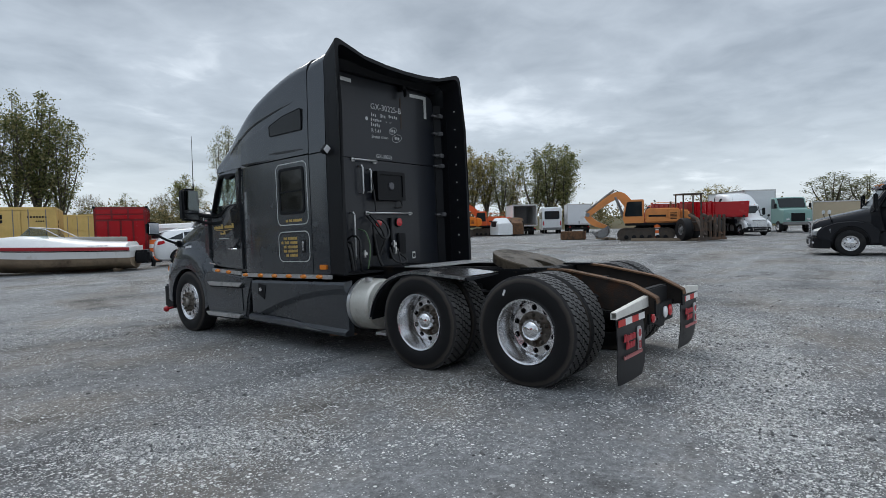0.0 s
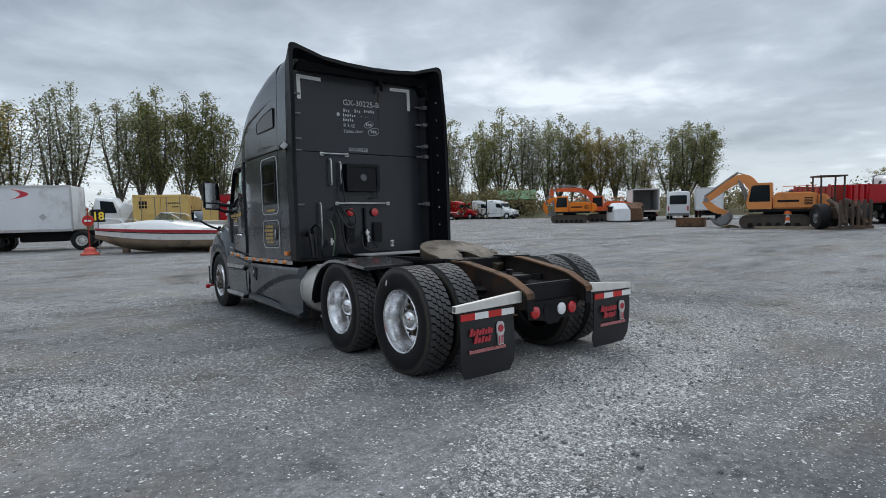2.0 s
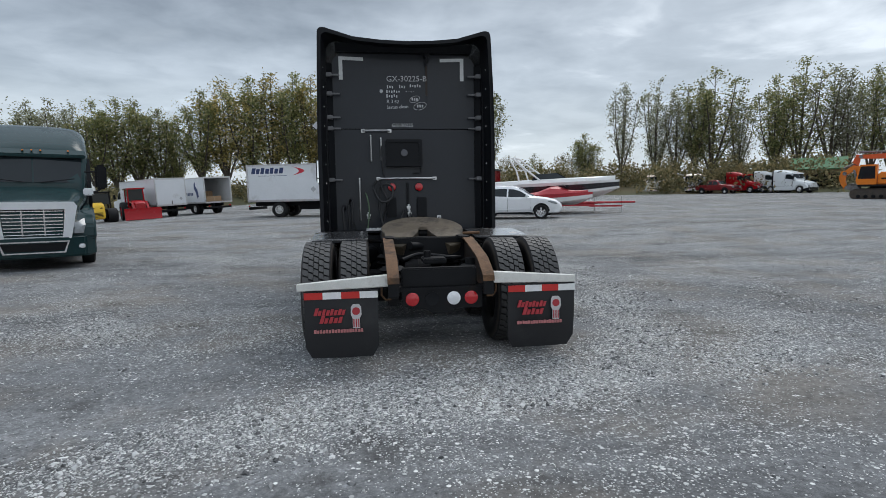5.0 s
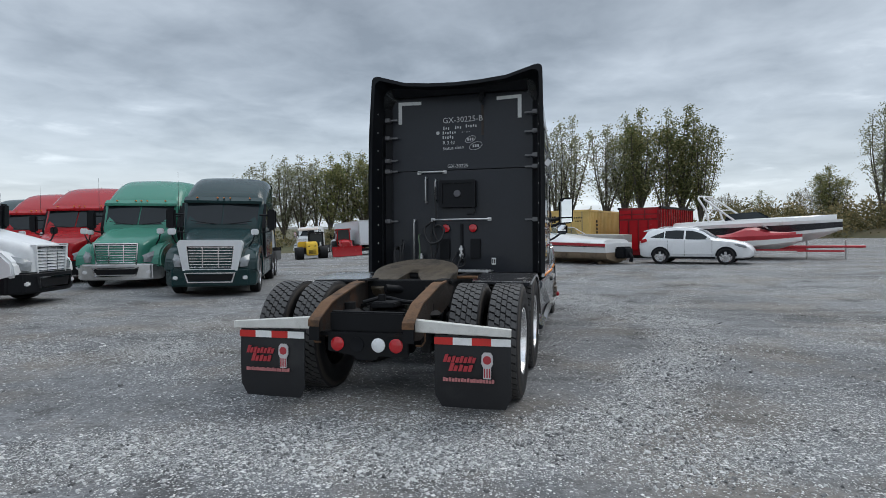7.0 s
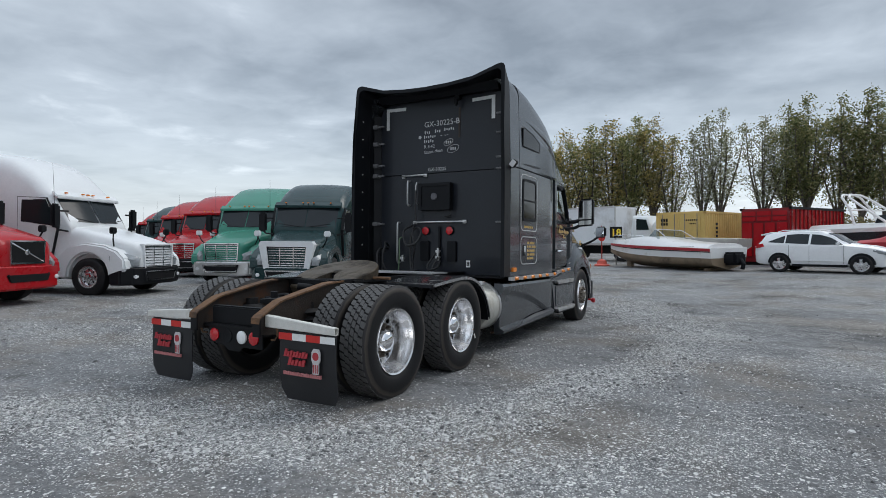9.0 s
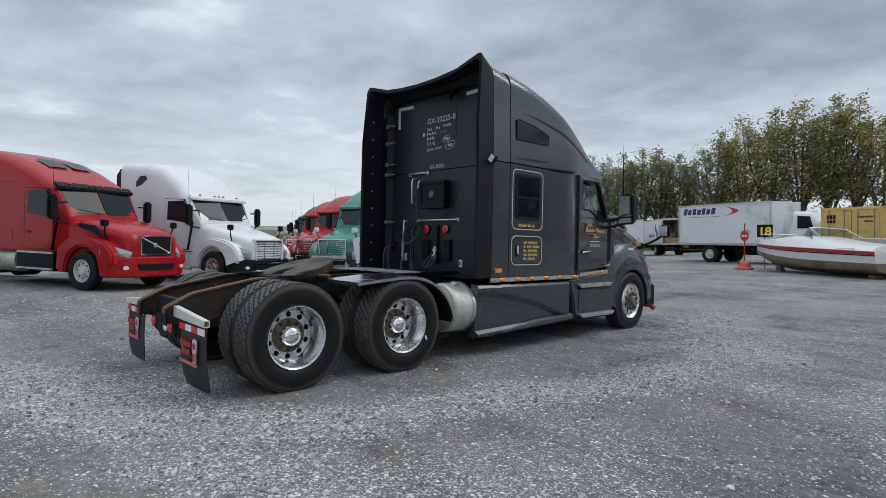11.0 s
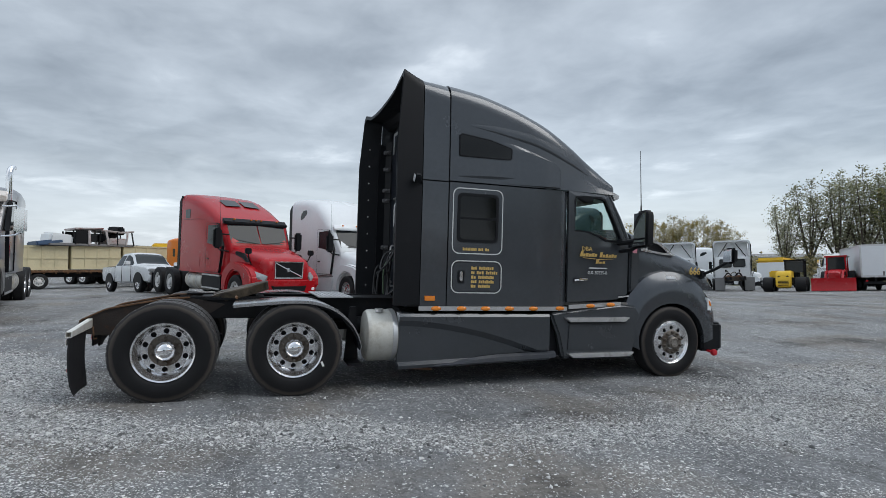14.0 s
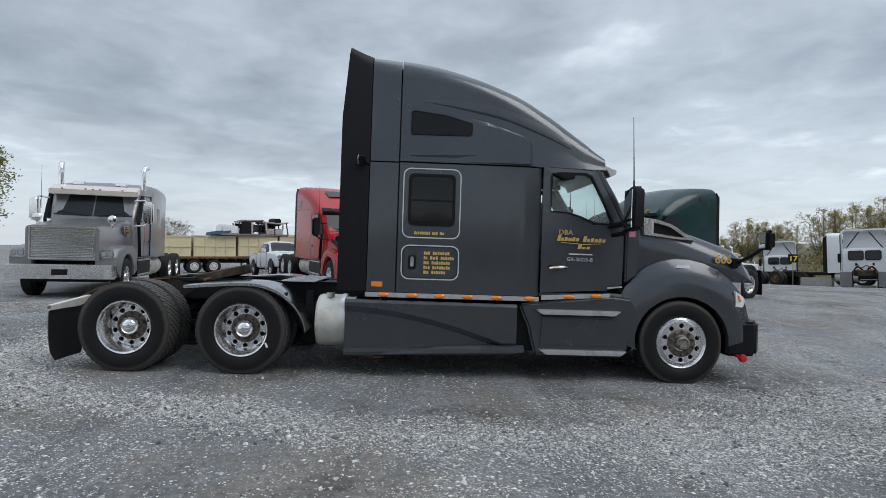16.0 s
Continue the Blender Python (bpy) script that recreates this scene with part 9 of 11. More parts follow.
def roller_tractor(m, label):
    """A compact yellow machine between wide tyres, its canopy set to one side; nose along y."""
    T = thing("roller_tractor", m, label, "tractor")
    for s in (1, -1):
        for y in (-1.0, 0.75):
            road_wheel(T, s * 1.25, y, 0.50, 0.62, s, False, FRAME_BLACK, 0.25)
    part("chassis", box(B(), -0.62, 0.62, -1.5, 1.0, 0.42, 0.95, 0.06), FRAME_BLACK, T)
    b = B()
    prism(b, [(-0.3, 0.9), (-0.3, 1.38), (0.5, 1.42), (1.15, 1.30), (1.32, 1.05), (1.34, 0.32), (1.0, 0.26), (0.4, 0.4)], -0.45, 0.45, "x", 0.06, segments=3)
    part("bonnet", b, YELLOW_PAINT, T)
    for k in range(4):
        part("grille_slot", box(B(), -0.30, 0.30, 1.325, 1.355, 0.42 + 0.09 * k, 0.46 + 0.09 * k), FRAME_BLACK, T)
    for x in (-0.24, 0.24):
        part("headlamp", lathe(B(), [(0.08, 0), (0.08, 0.03), (0, 0.04)], 14, pose(x, 1.28, 1.0, 0, 0, 90)), FRAME_BLACK, T)
    for x in (-1.05, 0.05):
        for y in (-1.3, -0.35):
            part("canopy_post", rod(B(), (x, y, 0.9), (x, y, 2.1), 0.05, seg=8), FRAME_BLACK, T)
    part("canopy", box(B(), -1.15, 0.15, -1.45, -0.2, 2.08, 2.2, 0.04), FRAME_BLACK, T)
    part("cab_glass", box(B(), -1.0, 0.0, -0.36, -0.33, 1.3, 2.05), FAR_GLASS, T)
    part("seat", box(B(), -0.75, -0.3, -1.1, -0.7, 0.95, 1.5, 0.06), BLACK_PLASTIC, T)
    part("rear_hood", box(B(), 0.25, 1.0, -1.5, -0.1, 0.95, 1.45, 0.08), YELLOW_PAINT, T)
    return T


def stripped_cab(m, label, group=""):
    """The back of a white sleeper cab with its fairing, two windows, and bare frame behind."""
    T = thing("white_cab_tractor", m, label, "truck", group)
    b = B()
    loft(b, [ring(0.0, 1.1, 0.95, 2.35, 0.15), ring(0.05, 1.15, 0.92, 2.42, 0.18), ring(2.2, 1.15, 0.92, 2.45, 0.18), ring(2.7, 1.0, 0.95, 1.7, 0.2), ring(4.4, 0.85, 0.8, 1.4, 0.2)])
    part("cab", b, WHITE_PAINT, T)
    b = B()
    o, i = rounded(-1.2, 1.2, 2.3, 3.62, 0.25), rounded(-1.10, 1.10, 2.3, 3.52, 0.22)
    frame_loop(b, o, i, 0.05, 0.7, "y")
    part("roof_fairing", b, WHITE_PAINT, T)
    b = B()
    patch(b, [(-1.1, 0.6, 2.4), (1.1, 0.6, 2.4), (1.05, 0.72, 3.52), (-1.05, 0.72, 3.52)], 4, 3)
    part("fairing_inside", b, WHITE_PAINT, T)
    for x in (-0.43, 0.43):
        b = B()
        prism(b, rounded(x - 0.36, x + 0.36, 1.72, 2.24, 0.10), -0.03, 0.03, "y", 0.004)
        rw = part("rear_window", b, FAR_GLASS, T)
        b = B()
        frame_loop(b, rounded(x - 0.40, x + 0.40, 1.68, 2.28, 0.12), rounded(x - 0.35, x + 0.35, 1.73, 2.23, 0.09), -0.045, 0.0, "y")
        part("gasket", b, BLACK_PLASTIC, rw)
        b = B()
        box(b, x - 0.05, x + 0.05, -0.03, 0.0, 1.35, 1.52, 0.01)
        part("vent", b, BLACK_PLASTIC, T)
    for s in (1, -1):
        b = B()
        rod(b, (s * 0.9, 0.2, 2.45), (s * 0.25, 0.3, 3.45), 0.03)
        part("fairing_strut", b, FRAME_BLACK, T)
        b = B()
        box(b, s * 0.42 - 0.06, s * 0.42 + 0.06, -4.0, 4.0, 0.75, 1.0)
        part("frame_rail", b, FRAME_BLACK, T)
        b = B()
        box(b, s * 0.92 - 0.3, s * 0.92 + 0.3, -1.35, -1.32, 0.05, 0.95, 0.01)
        part("mud_flap", b, material("grey_flap", (0.20, 0.20, 0.20), 0.7), T)
        b = B()
        box(b, s * 1.32 - 0.1, s * 1.32 + 0.1, 2.0, 2.12, 1.6, 2.2, 0.03)
        rod(b, (s * 1.1, 2.0, 1.9), (s * 1.3, 2.05, 1.9), 0.03)
        part("mirror", b, BLACK_PLASTIC, T)
    wheel_set(T, (-0.7, 4.0), 1.16, 0.48, 0.27, (0,), 0.28)
    b = B()
    tube(b, [(-0.4, -0.1, 1.5), (-0.2, -0.25, 1.2), (0.1, -0.2, 1.35), (0.3, -0.1, 1.1)], 0.03, 6, 4)
    box(b, -0.6, 0.6, -0.9, -0.1, 0.7, 1.05, 0.05)
    part("junction_parts", b, GREASE, T)
    for s in (1, -1):
        b = B()
        box(b, s * 1.2 - 0.025, s * 1.2 + 0.025, -0.1, 0.06, 1.0, 3.3, 0.01)
        part("fairing_edge", b, BLACK_PLASTIC, T)
        for k, (yy, zz) in enumerate(((-0.5, 1.05), (-0.8, 0.95), (-1.1, 1.0))):
            b = B()
            tube(b, [(s * 0.1, yy, zz), (s * 0.35, yy - 0.1, zz + 0.22 - 0.1 * k), (s * 0.6, yy + 0.1, zz - 0.1)], 0.05, 6, 3)
            part("loose_hose", b, RUST if k else FRAME_BLACK, T)
    return T


# ---- the row of tractors and the rest of the yard ----
ROW = "row of parked tractors"
tractor("sleeper_tractor", heading(-8.40, 8.75, -63), DARK_GREEN, "dark green sleeper tractor with white hood front and chrome grille", "aero", ROW, bumper=DARK_GREEN, rim_mat=ALLOY, short=0.6, low=0.68, frame_len=5.9)
tractor("sleeper_tractor", heading(-12.20, 9.60, -65), GREEN_PAINT, "mid green sleeper tractor with a chrome grille and metal bumper", "aero", ROW, bumper=ALUMINIUM, short=0.7, low=0.75)
tractor("sleeper_tractor", heading(-16.2, 10.9, -66), RED_PAINT, "red sleeper tractor with a chrome grille, parked in the row", "aero", ROW, short=0.7, low=0.75)
tractor("sleeper_tractor", heading(-20.2, 12.5, -66), RED_PAINT, "red sleeper tractor standing in the row of trucks", "aero", ROW, short=0.7, low=0.75)
tractor("sleeper_tractor", heading(-23.9, 14.1, -66), DARK_GREEN, "dark sleeper tractor at the end of the row", "aero", ROW, short=0.7, low=0.75)
tractor("sleeper_tractor", heading(-27.6, 15.8, -66), RED_PAINT, "red sleeper tractor deep in the row of trucks", "aero", ROW, short=0.7, low=0.75)
tractor("sleeper_tractor", heading(-11.70, 5.00, 20), WHITE_PAINT, "white sleeper tractor with a black bumper and chrome grille slats", "aero", ROW, frame_len=7.6)
tractor("sleeper_tractor", heading(-11.10, 1.40, 26), RED_PAINT, "bright red high roof tractor with a wide black grille", "vnl", ROW, bumper=RED_PAINT, skirt=False, frame_len=7.2, rim_mat=WHITE_RIM)
tractor("long_nose_tractor", heading(-7.40, -5.70, 13), GREY_PAINT, "grey long nose tractor with chrome stacks, visor and bumper", "classic", ROW, skirt=False, frame_len=7.0)
tractor("sleeper_tractor", heading(19.6, -1.2, 100) @ Matrix.Scale(0.9, 4), BLACK_PAINT, "glossy black aerodynamic tractor parked across the yard", "aero", skirt=True)

# white hood centre of the dark green tractor
b = B()
frame_loop(b, [(-0.68, 0.70), (0.68, 0.70), (0.82, 1.42), (0.76, 1.51), (-0.76, 1.51), (-0.82, 1.42)], [(-0.52, 0.745), (0.52, 0.745), (0.60, 1.34), (0.59, 1.355), (-0.59, 1.355), (-0.60, 1.34)], 0.98, 1.272, "y")
part("grille_surround", b, WHITE_PAINT, [o for o in scene.objects if o.name == "sleeper_tractor"][0], "white painted hood front")

# delivery trucks
S = box_truck("box_truck", heading(-5.45, 29.55, -16), "white box truck with blue and red side lettering, hood tipped open", 5.3, wheelbase=3.7)
blue, red = material("sign_blue", (0.03, 0.05, 0.14), 0.5), material("sign_red", (0.55, 0.03, 0.05), 0.5)
for s in (1, -1):
    b = B()
    letter_row(b, -1.62, 0.40, 2.58, 2.92, 7, s * 1.2, s * 1.206, "x", 0.2 * s)
    part("lettering", b, blue, S, "blue company lettering shown as bars")
    b = B()
    n = 12
    o = [(0.75 + 0.75 * math.sin(math.pi * i / n), 2.45 + 0.52 * i / n) for i in range(n + 1)]
    q = [(0.75 + 0.42 * math.sin(math.pi * i / n), 2.45 + 0.52 * i / n) for i in range(n, -1, -1)]
    prism(b, [(y * 1.0 + 0.2, z) for y, z in o + q[1:-1]], s * 1.2, s * 1.206, "x")
    part("swoosh", b, red, S, "red crescent")
    b = B()
    box(b, min(s * 1.2, s * 1.206), max(s * 1.2, s * 1.206), -1.2, 0.6, 2.44, 2.46)
    part("lettering", b, blue, S)
diamond(S, pose(1.206, 2.2, 1.62, 0, 0, 90))
# its cab: white shell tipped forward over the bare front axle
b = B()
loft(b, [ring(4.2, 0.95, 1.0, 2.0, 0.2), ring(4.35, 1.05, 1.0, 2.55, 0.2), ring(5.1, 1.02, 1.0, 2.5, 0.3), ring(5.35, 1.0, 1.0, 2.0, 0.2)])
part("cab", b, WHITE_PAINT, S)
b = B()
prism(b, [(4.55, 1.75), (5.25, 1.75), (5.1, 2.3), (4.55, 2.35)], -1.06, 1.06, "x", 0.01)
part("cab_glass", b, FAR_GLASS, S)
b = B()
loft(b, [[(x, y, z) for x, y, z in ring(0, 0.95, 0, 0.85, 0.2)], [(x, y, z) for x, y, z in ring(1.3, 0.8, 0, 0.55, 0.2)]])
b.transform(pose(0, 5.3, 0.9, 58, 0, 0))
part("tipped_hood", b, WHITE_PAINT, S)
b = B()
box(b, -0.5, 0.5, 4.3, 5.4, 0.6, 1.5, 0.06)
rod(b, (-0.95, 4.0, 0.45), (0.95, 4.0, 0.45), 0.07)
tube(b, [(-0.9, 5.2, 1.0), (-0.7, 5.8, 1.9), (0.0, 5.9, 2.0), (0.7, 5.8, 1.9), (0.9, 5.2, 1.0)], 0.04, 6, 3)
part("engine", b, FRAME_BLACK, S)

W1 = box_truck("box_truck", heading(-15.2, 36.6, 135) @ Matrix.Scale(0.87, 4), "white box truck with its roll door closed, seen from behind", 6.2, group="white box trucks")
diamond(W1, pose(0.75, -1.915, 1.45), 0.14)
cab_block(W1, 6.5, 4.4, 1.05, 0.7, 1.6, 2.4, WHITE_PAINT)
W2 = box_truck("box_truck", heading(-12.6, 38.7, 135) @ Matrix.Scale(0.87, 4), "white box truck with an open rear and a blue animal mark", 6.4, True, group="white box trucks")
cab_block(W2, 6.7, 4.6, 1.05, 0.7, 1.6, 2.4, WHITE_PAINT)
for s in (1, -1):
    b = B()
    prism(b, [(-0.9, 1.5), (-0.6, 1.35), (-0.5, 1.8), (-0.2, 2.2), (-0.25, 2.6), (-0.5, 2.75), (-0.45, 2.4), (-0.75, 2.1)], s * 1.2, s * 1.206, "x")
    part("mark", b, blue, W2, "dark blue mark")
    b = B()
    for i in range(6):
        box(b, min(s * 1.2, s * 1.206), max(s * 1.2, s * 1.206), 0.0 + i * 0.24, 0.17 + i * 0.24, 1.6, 1.85)
    part("lettering", b, blue, W2)
# open box truck far across the yard
OB = box_truck("box_truck", heading(44.6, 27.8, 40), "white box truck with an empty open back", 6.0, True)
cab_block(OB, 6.4, 4.3, 1.05, 0.7, 1.6, 2.4, WHITE_PAINT)
for i, (x, y, z, sx, sy, sz) in enumerate(((-12.2, 38.1, 0.92, 1.2, 0.9, 0.4), (-12.9, 39.2, 0.92, 0.8, 0.8, 0.75))):
    c = thing("carton", heading(x, y, 135 + 8 * i, ground(-12.6, 38.7) + z), "brown cardboard carton on the truck floor", "box", "cartons in the open truck")
    part("sides", box(B(), -sx / 2, sx / 2, -sy / 2, sy / 2, 0, sz, 0.02), material("cardboard", (0.36, 0.24, 0.14), 0.9), c)
    part("tape", box(B(), -0.04, 0.04, -sy / 2 - 0.003, sy / 2 + 0.003, 0.05, sz + 0.003), material("brown_tape", (0.42, 0.30, 0.18), 0.5), c)

# ---- the storage corner ----
container(heading(1.01, 25.5, 71.6), "yellow corrugated shipping container with closed doors and black marks", CONTAINER_YELLOW)
container(heading(6.6, 38.0, 71.6), "yellow shipping container standing behind the others", CONTAINER_YELLOW, marks=False)
RB = thing("red_bin", heading(4.66, 25.0, 66.5), "dark red ribbed steel bin trailer with an open top", "bin")
b = B()
box(b, -1.02, 1.02, 0.02, 0.10, 0.15, 2.6, 0.01)
part("end_wall", b, DEEP_RED, RB)
b = B()
box(b, -1.0, 1.0, 6.75, 6.85, 0.15, 2.6, 0.01)
part("end_wall", b, DEEP_RED, RB)
for s in (1, -1):
    b = B()
    box(b, s * 1.0 - 0.04, s * 1.0 + 0.04, 0.1, 6.75, 0.15, 2.55, 0.01)
    part("side_wall", b, RED_PAINT, RB)
    for k in range(15):
        b = B()
        box(b, s * 1.05 - 0.035, s * 1.05 + 0.035, 0.12 + 0.46 * k, 0.22 + 0.46 * k, 0.15, 2.55, 0.01)
        part("side_rib", b, DEEP_RED, RB)
    b = B()
    box(b, s * 1.05 - 0.06, s * 1.05 + 0.06, 0.0, 6.85, 2.53, 2.64, 0.01)
    part("top_rail", b, FRAME_BLACK, RB)
for k in range(4):
    x0 = -0.98 + 0.5 * k
    part("end_panel", box(B(), x0, x0 + 0.42, -0.03, 0.02, 0.4, 1.95, 0.015), RED_PAINT, RB)
for k in range(3):
    x0 = -0.98 + 0.66 * k
    for z0 in (2.03, 2.28):
        part("end_panel", box(B(), x0, x0 + 0.58, -0.03, 0.02, z0, z0 + 0.20, 0.015), RED_PAINT, RB)
b = B()
box(b, -1.0, 1.0, 0.1, 6.7, 0.0, 0.16)
part("base", b, FRAME_BLACK, RB)
boat_on_ground(heading(3.35, 20.1, 147))
suv(heading(6.52, 20.45, -20.6) @ Matrix.Scale(0.94, 4), "white compact sport utility car with dark windows, parked on the yard")
# grey flat-bottomed skiff on its crate behind the boat
K = thing("aluminium_skiff", heading(3.9, 22.4, 160), "grey aluminium skiff resting on a wooden rack", "boat")
part("hull", boat_hull(B(), 3.6, 1.5, 0.6, 0.75, 0.0, 1.0), material("skiff_grey", (0.36, 0.36, 0.34), 0.5, 0.4, vary=0.15), K)
b = B()
for y in (0.3, 1.6, 2.8):
    box(b, -0.7, 0.7, y - 0.06, y + 0.06, 0.66, 0.76)
    for x in (-0.6, 0.6):
        box(b, x - 0.05, x + 0.05, y - 0.05, y + 0.05, 0, 0.68)
part("rack", b, WOOD, K)
boat_trailer(heading(7.5, 26.4, -31))
wake_boat(heading(6.9, 26.8, -31))
jet_boat(heading(8.0, 23.7, -24))


def drum(x, y, base=0.0):
    D = thing("traffic_drum", heading(x, y, 0, ground(x, y) + base), "orange and white banded traffic drum", "traffic drum")
    org = material("drum_orange", (0.80, 0.16, 0.03), 0.5)
    z = 0.0
    for i, (r, h) in enumerate(((0.29, 0.08), (0.24, 0.2), (0.235, 0.18), (0.225, 0.2), (0.22, 0.18), (0.21, 0.2))):
        b = B()
        lathe(b, [(r, 0), (r - 0.008, h)], 20, pose(0, 0, z, 0, -90, 0))
        part("band", b, BLACK_PLASTIC if i == 0 else (org if i % 2 else WHITE_TAPE), D)
        z += h
    return D


drum(5.8, 24.3)
drum(31.6, 9.6)
# stop-and-go bat with red foot, and the yellow bay signs
DL = thing("stop_bat", heading(-2.2, 22.8, 60), "small red round sign on a red post with a rubber foot", "sign")
b = B()
lathe(b, [(0.36, 0), (0.36, 0.06), (0.26, 0.10), (0.20, 0.26), (0.05, 0.34), (0, 0.34)], 20, pose(0, 0, 0, 0, -90, 0))
part("foot", b, material("faded_red_plastic", (0.60, 0.10, 0.07), 0.6, vary=0.25), DL)
b = B()
rod(b, (0, 0, 0.3), (0, 0, 1.95), 0.025)
part("post", b, RUSTY_RED, DL)
b = B()
lathe(b, [(0, -0.012), (0.23, -0.012), (0.23, 0.012), (0, 0.012)], 20, pose(0, 0, 1.42, 0, 0, 90))
part("disc", b, RED_TAPE, DL)
b = B()
for s in (1, -1):
    box(b, -0.14, 0.14, s * 0.016 - 0.004, s * 0.016 + 0.004, 1.38, 1.46)
part("disc_bar", b, WHITE_TAPE, DL)


def bay_sign(x, y, turn, words, base):
    D = thing("bay_sign", heading(x, y, turn), "black bay sign with a yellow number on a post", "sign")
    b = B()
    box(b, -0.30, 0.30, -0.012, 0.012, base, base + 0.55, 0.01)
    part("board", b, FRAME_BLACK, D)
    b = B()
    rod(b, (0, 0.03, 0), (0, 0.03, base + 0.5), 0.025)
    part("post", b, STEEL_GREY, D)
    text(words, 0.50, material("sign_yellow", (0.85, 0.62, 0.04), 0.5), D, pose(0, -0.014, base + 0.09, 90, 0, 0), "number", 0.012, "CENTER")
    return D


bay_sign(-1.75, 23.9, 112, "18", 1.35)
bay_sign(-28.3, 28.4, 146, "17", 1.55)

# ---- across the yard to the east ----
excavator(heading(37.6, 31.2, 128), ORANGE_PAINT, "orange crawler excavator with its arm folded low, parked by the trees", ((0.9, 1.5), (1.3, 2.3), (1.9, 2.7), (2.6, 2.3)), ((2.7, 2.5), (2.75, 1.7), (2.5, 0.95)), (2.4, 0.9, -60), 0.84)
excavator(heading(42.2, 30.6, 126), ORANGE_RED, "red-orange crawler excavator with a long level boom", ((0.7, 1.5), (1.6, 3.1), (3.0, 3.8), (5.9, 3.9)), ((6.1, 4.1), (6.3, 3.1), (6.0, 2.1)), (5.9, 2.0, -40), 0.84)
excavator(heading(32.4, 10.6, 108), ORANGE_FADED, "large faded orange crawler excavator with its boom reaching down", ((0.8, 1.7), (1.3, 2.8), (2.2, 3.4), (4.3, 2.0)), ((4.45, 1.95), (3.8, 1.35), (2.9, 1.0)), (2.9, 1.0, 70), 0.9)
part("steel_trough", box(B(), -0.6, 0.6, -0.9, 0.9, 0.0, 0.62, 0.05), RUST, thing("skip", heading(32.4, 16.0, 112), "low rusty steel skip beside the excavator", "skip"))
wheel_loader(heading(32.6, 7.9, 222) @ Matrix.Scale(0.84, 4), "burnt out rusty wheel loader with bare cab frame")
dump_body_truck(heading(41.8, 8.6, 39) @ Matrix.Scale(1.06, 4), "red dump truck with a ribbed steel tipper", RED_PAINT)
dump_body_truck(heading(44.0, 11.5, 45) @ Matrix.Scale(1.06, 4), "red dump truck standing behind the loader", RUSTY_RED)
bus(heading(48.3, 26.3, 32), "small white bus seen from behind")
tractor("sleeper_tractor", heading(40.9, 5.7, 218) @ Matrix.Scale(0.84, 4), WHITE_PAINT, "white high roof sleeper tractor at the yard's edge", "aero")
BX = box_truck("box_truck", heading(50.6, 24.4, 30), "plain white box truck at the yard's far edge", 6.0)
cab_block(BX, 6.3, 4.3, 1.05, 0.7, 1.6, 2.4, WHITE_PAINT)
CB = thing("cabover_truck", heading(48.3, 4.1, 209), "pale teal cab-over truck with a bare frame", "truck")
cab_block(CB, 1.2, -1.2, 1.15, 0.75, 1.9, 2.9, TEAL_PAINT)
wheel_set(CB, (0.2, -4.0), 1.15, 0.48, 0.27, (1,), 0.28)
part("frame_rail", box(B(), -0.5, 0.5, -5.0, 0.8, 0.7, 1.0), FRAME_BLACK, CB)
CX = thing("cargo_trailer", heading(54.4, 1.7, 273), "tan box trailer at the yard's far edge", "trailer")
cargo_box(CX, -1.5, 7.0, 1.25, 0.8, 2.55, paint("tan_box", (0.50, 0.42, 0.30), 0.6))
wheel_set(CX, (-0.2, 1.0), 1.2, 0.48, 0.27, (0, 1), 0.28)
CX2 = thing("cargo_trailer", heading(51.1, 7.5, 34), "pale box trailer behind the white tractor", "trailer")
cargo_box(CX2, -1.5, 7.0, 1.25, 1.0, 3.7, BOX_WHITE)
wheel_set(CX2, (-0.2, 1.0), 1.2, 0.48, 0.27, (0, 1), 0.28)
# scrap beside the excavators
for x, y, a, mat, lab in ((40.4, 27.7, 60, WHITE_PAINT, "wrecked white cab lying among machines"), (41.7, 26.9, 30, RUST, "rusty wrecked mixer frame among machines")):
    D = thing("scrap_cab", heading(x, y, a) @ Matrix.Scale(0.78, 4), lab, "scrap")
    b = B()
    loft(b, [ring(-1.2, 1.0, 0.2, 1.6, 0.3), ring(0, 1.1, 0.2, 2.3, 0.4), ring(1.0, 1.0, 0.2, 1.9, 0.4), ring(1.6, 0.8, 0.2, 1.0, 0.2)])
    part("shell", b, mat, D)
    b = B()
    prism(b, rounded(-0.7, 0.6, 1.2, 1.9, 0.1), -1.11, 1.11, "x")
    part("opening", b, FRAME_BLACK, D)
for i, (x, y, a, L) in enumerate(((32.6, 13.6, 40, 3.2), (31.8, 11.2, 75, 2.4), (31.0, 8.2, 95, 3.4), (30.6, 9.9, 110, 2.0))):
    D = thing("timber_stack", heading(x, y, a), "grey timbers stacked on the ground by the excavator", "timber", "timber on the ground")
    for k in range(3):
        part("plank", box(B(), -0.25 + 0.18 * k, -0.10 + 0.18 * k, -L / 2, L / 2, 0, 0.12 + 0.05 * (k % 2), 0.01), WOOD, D)

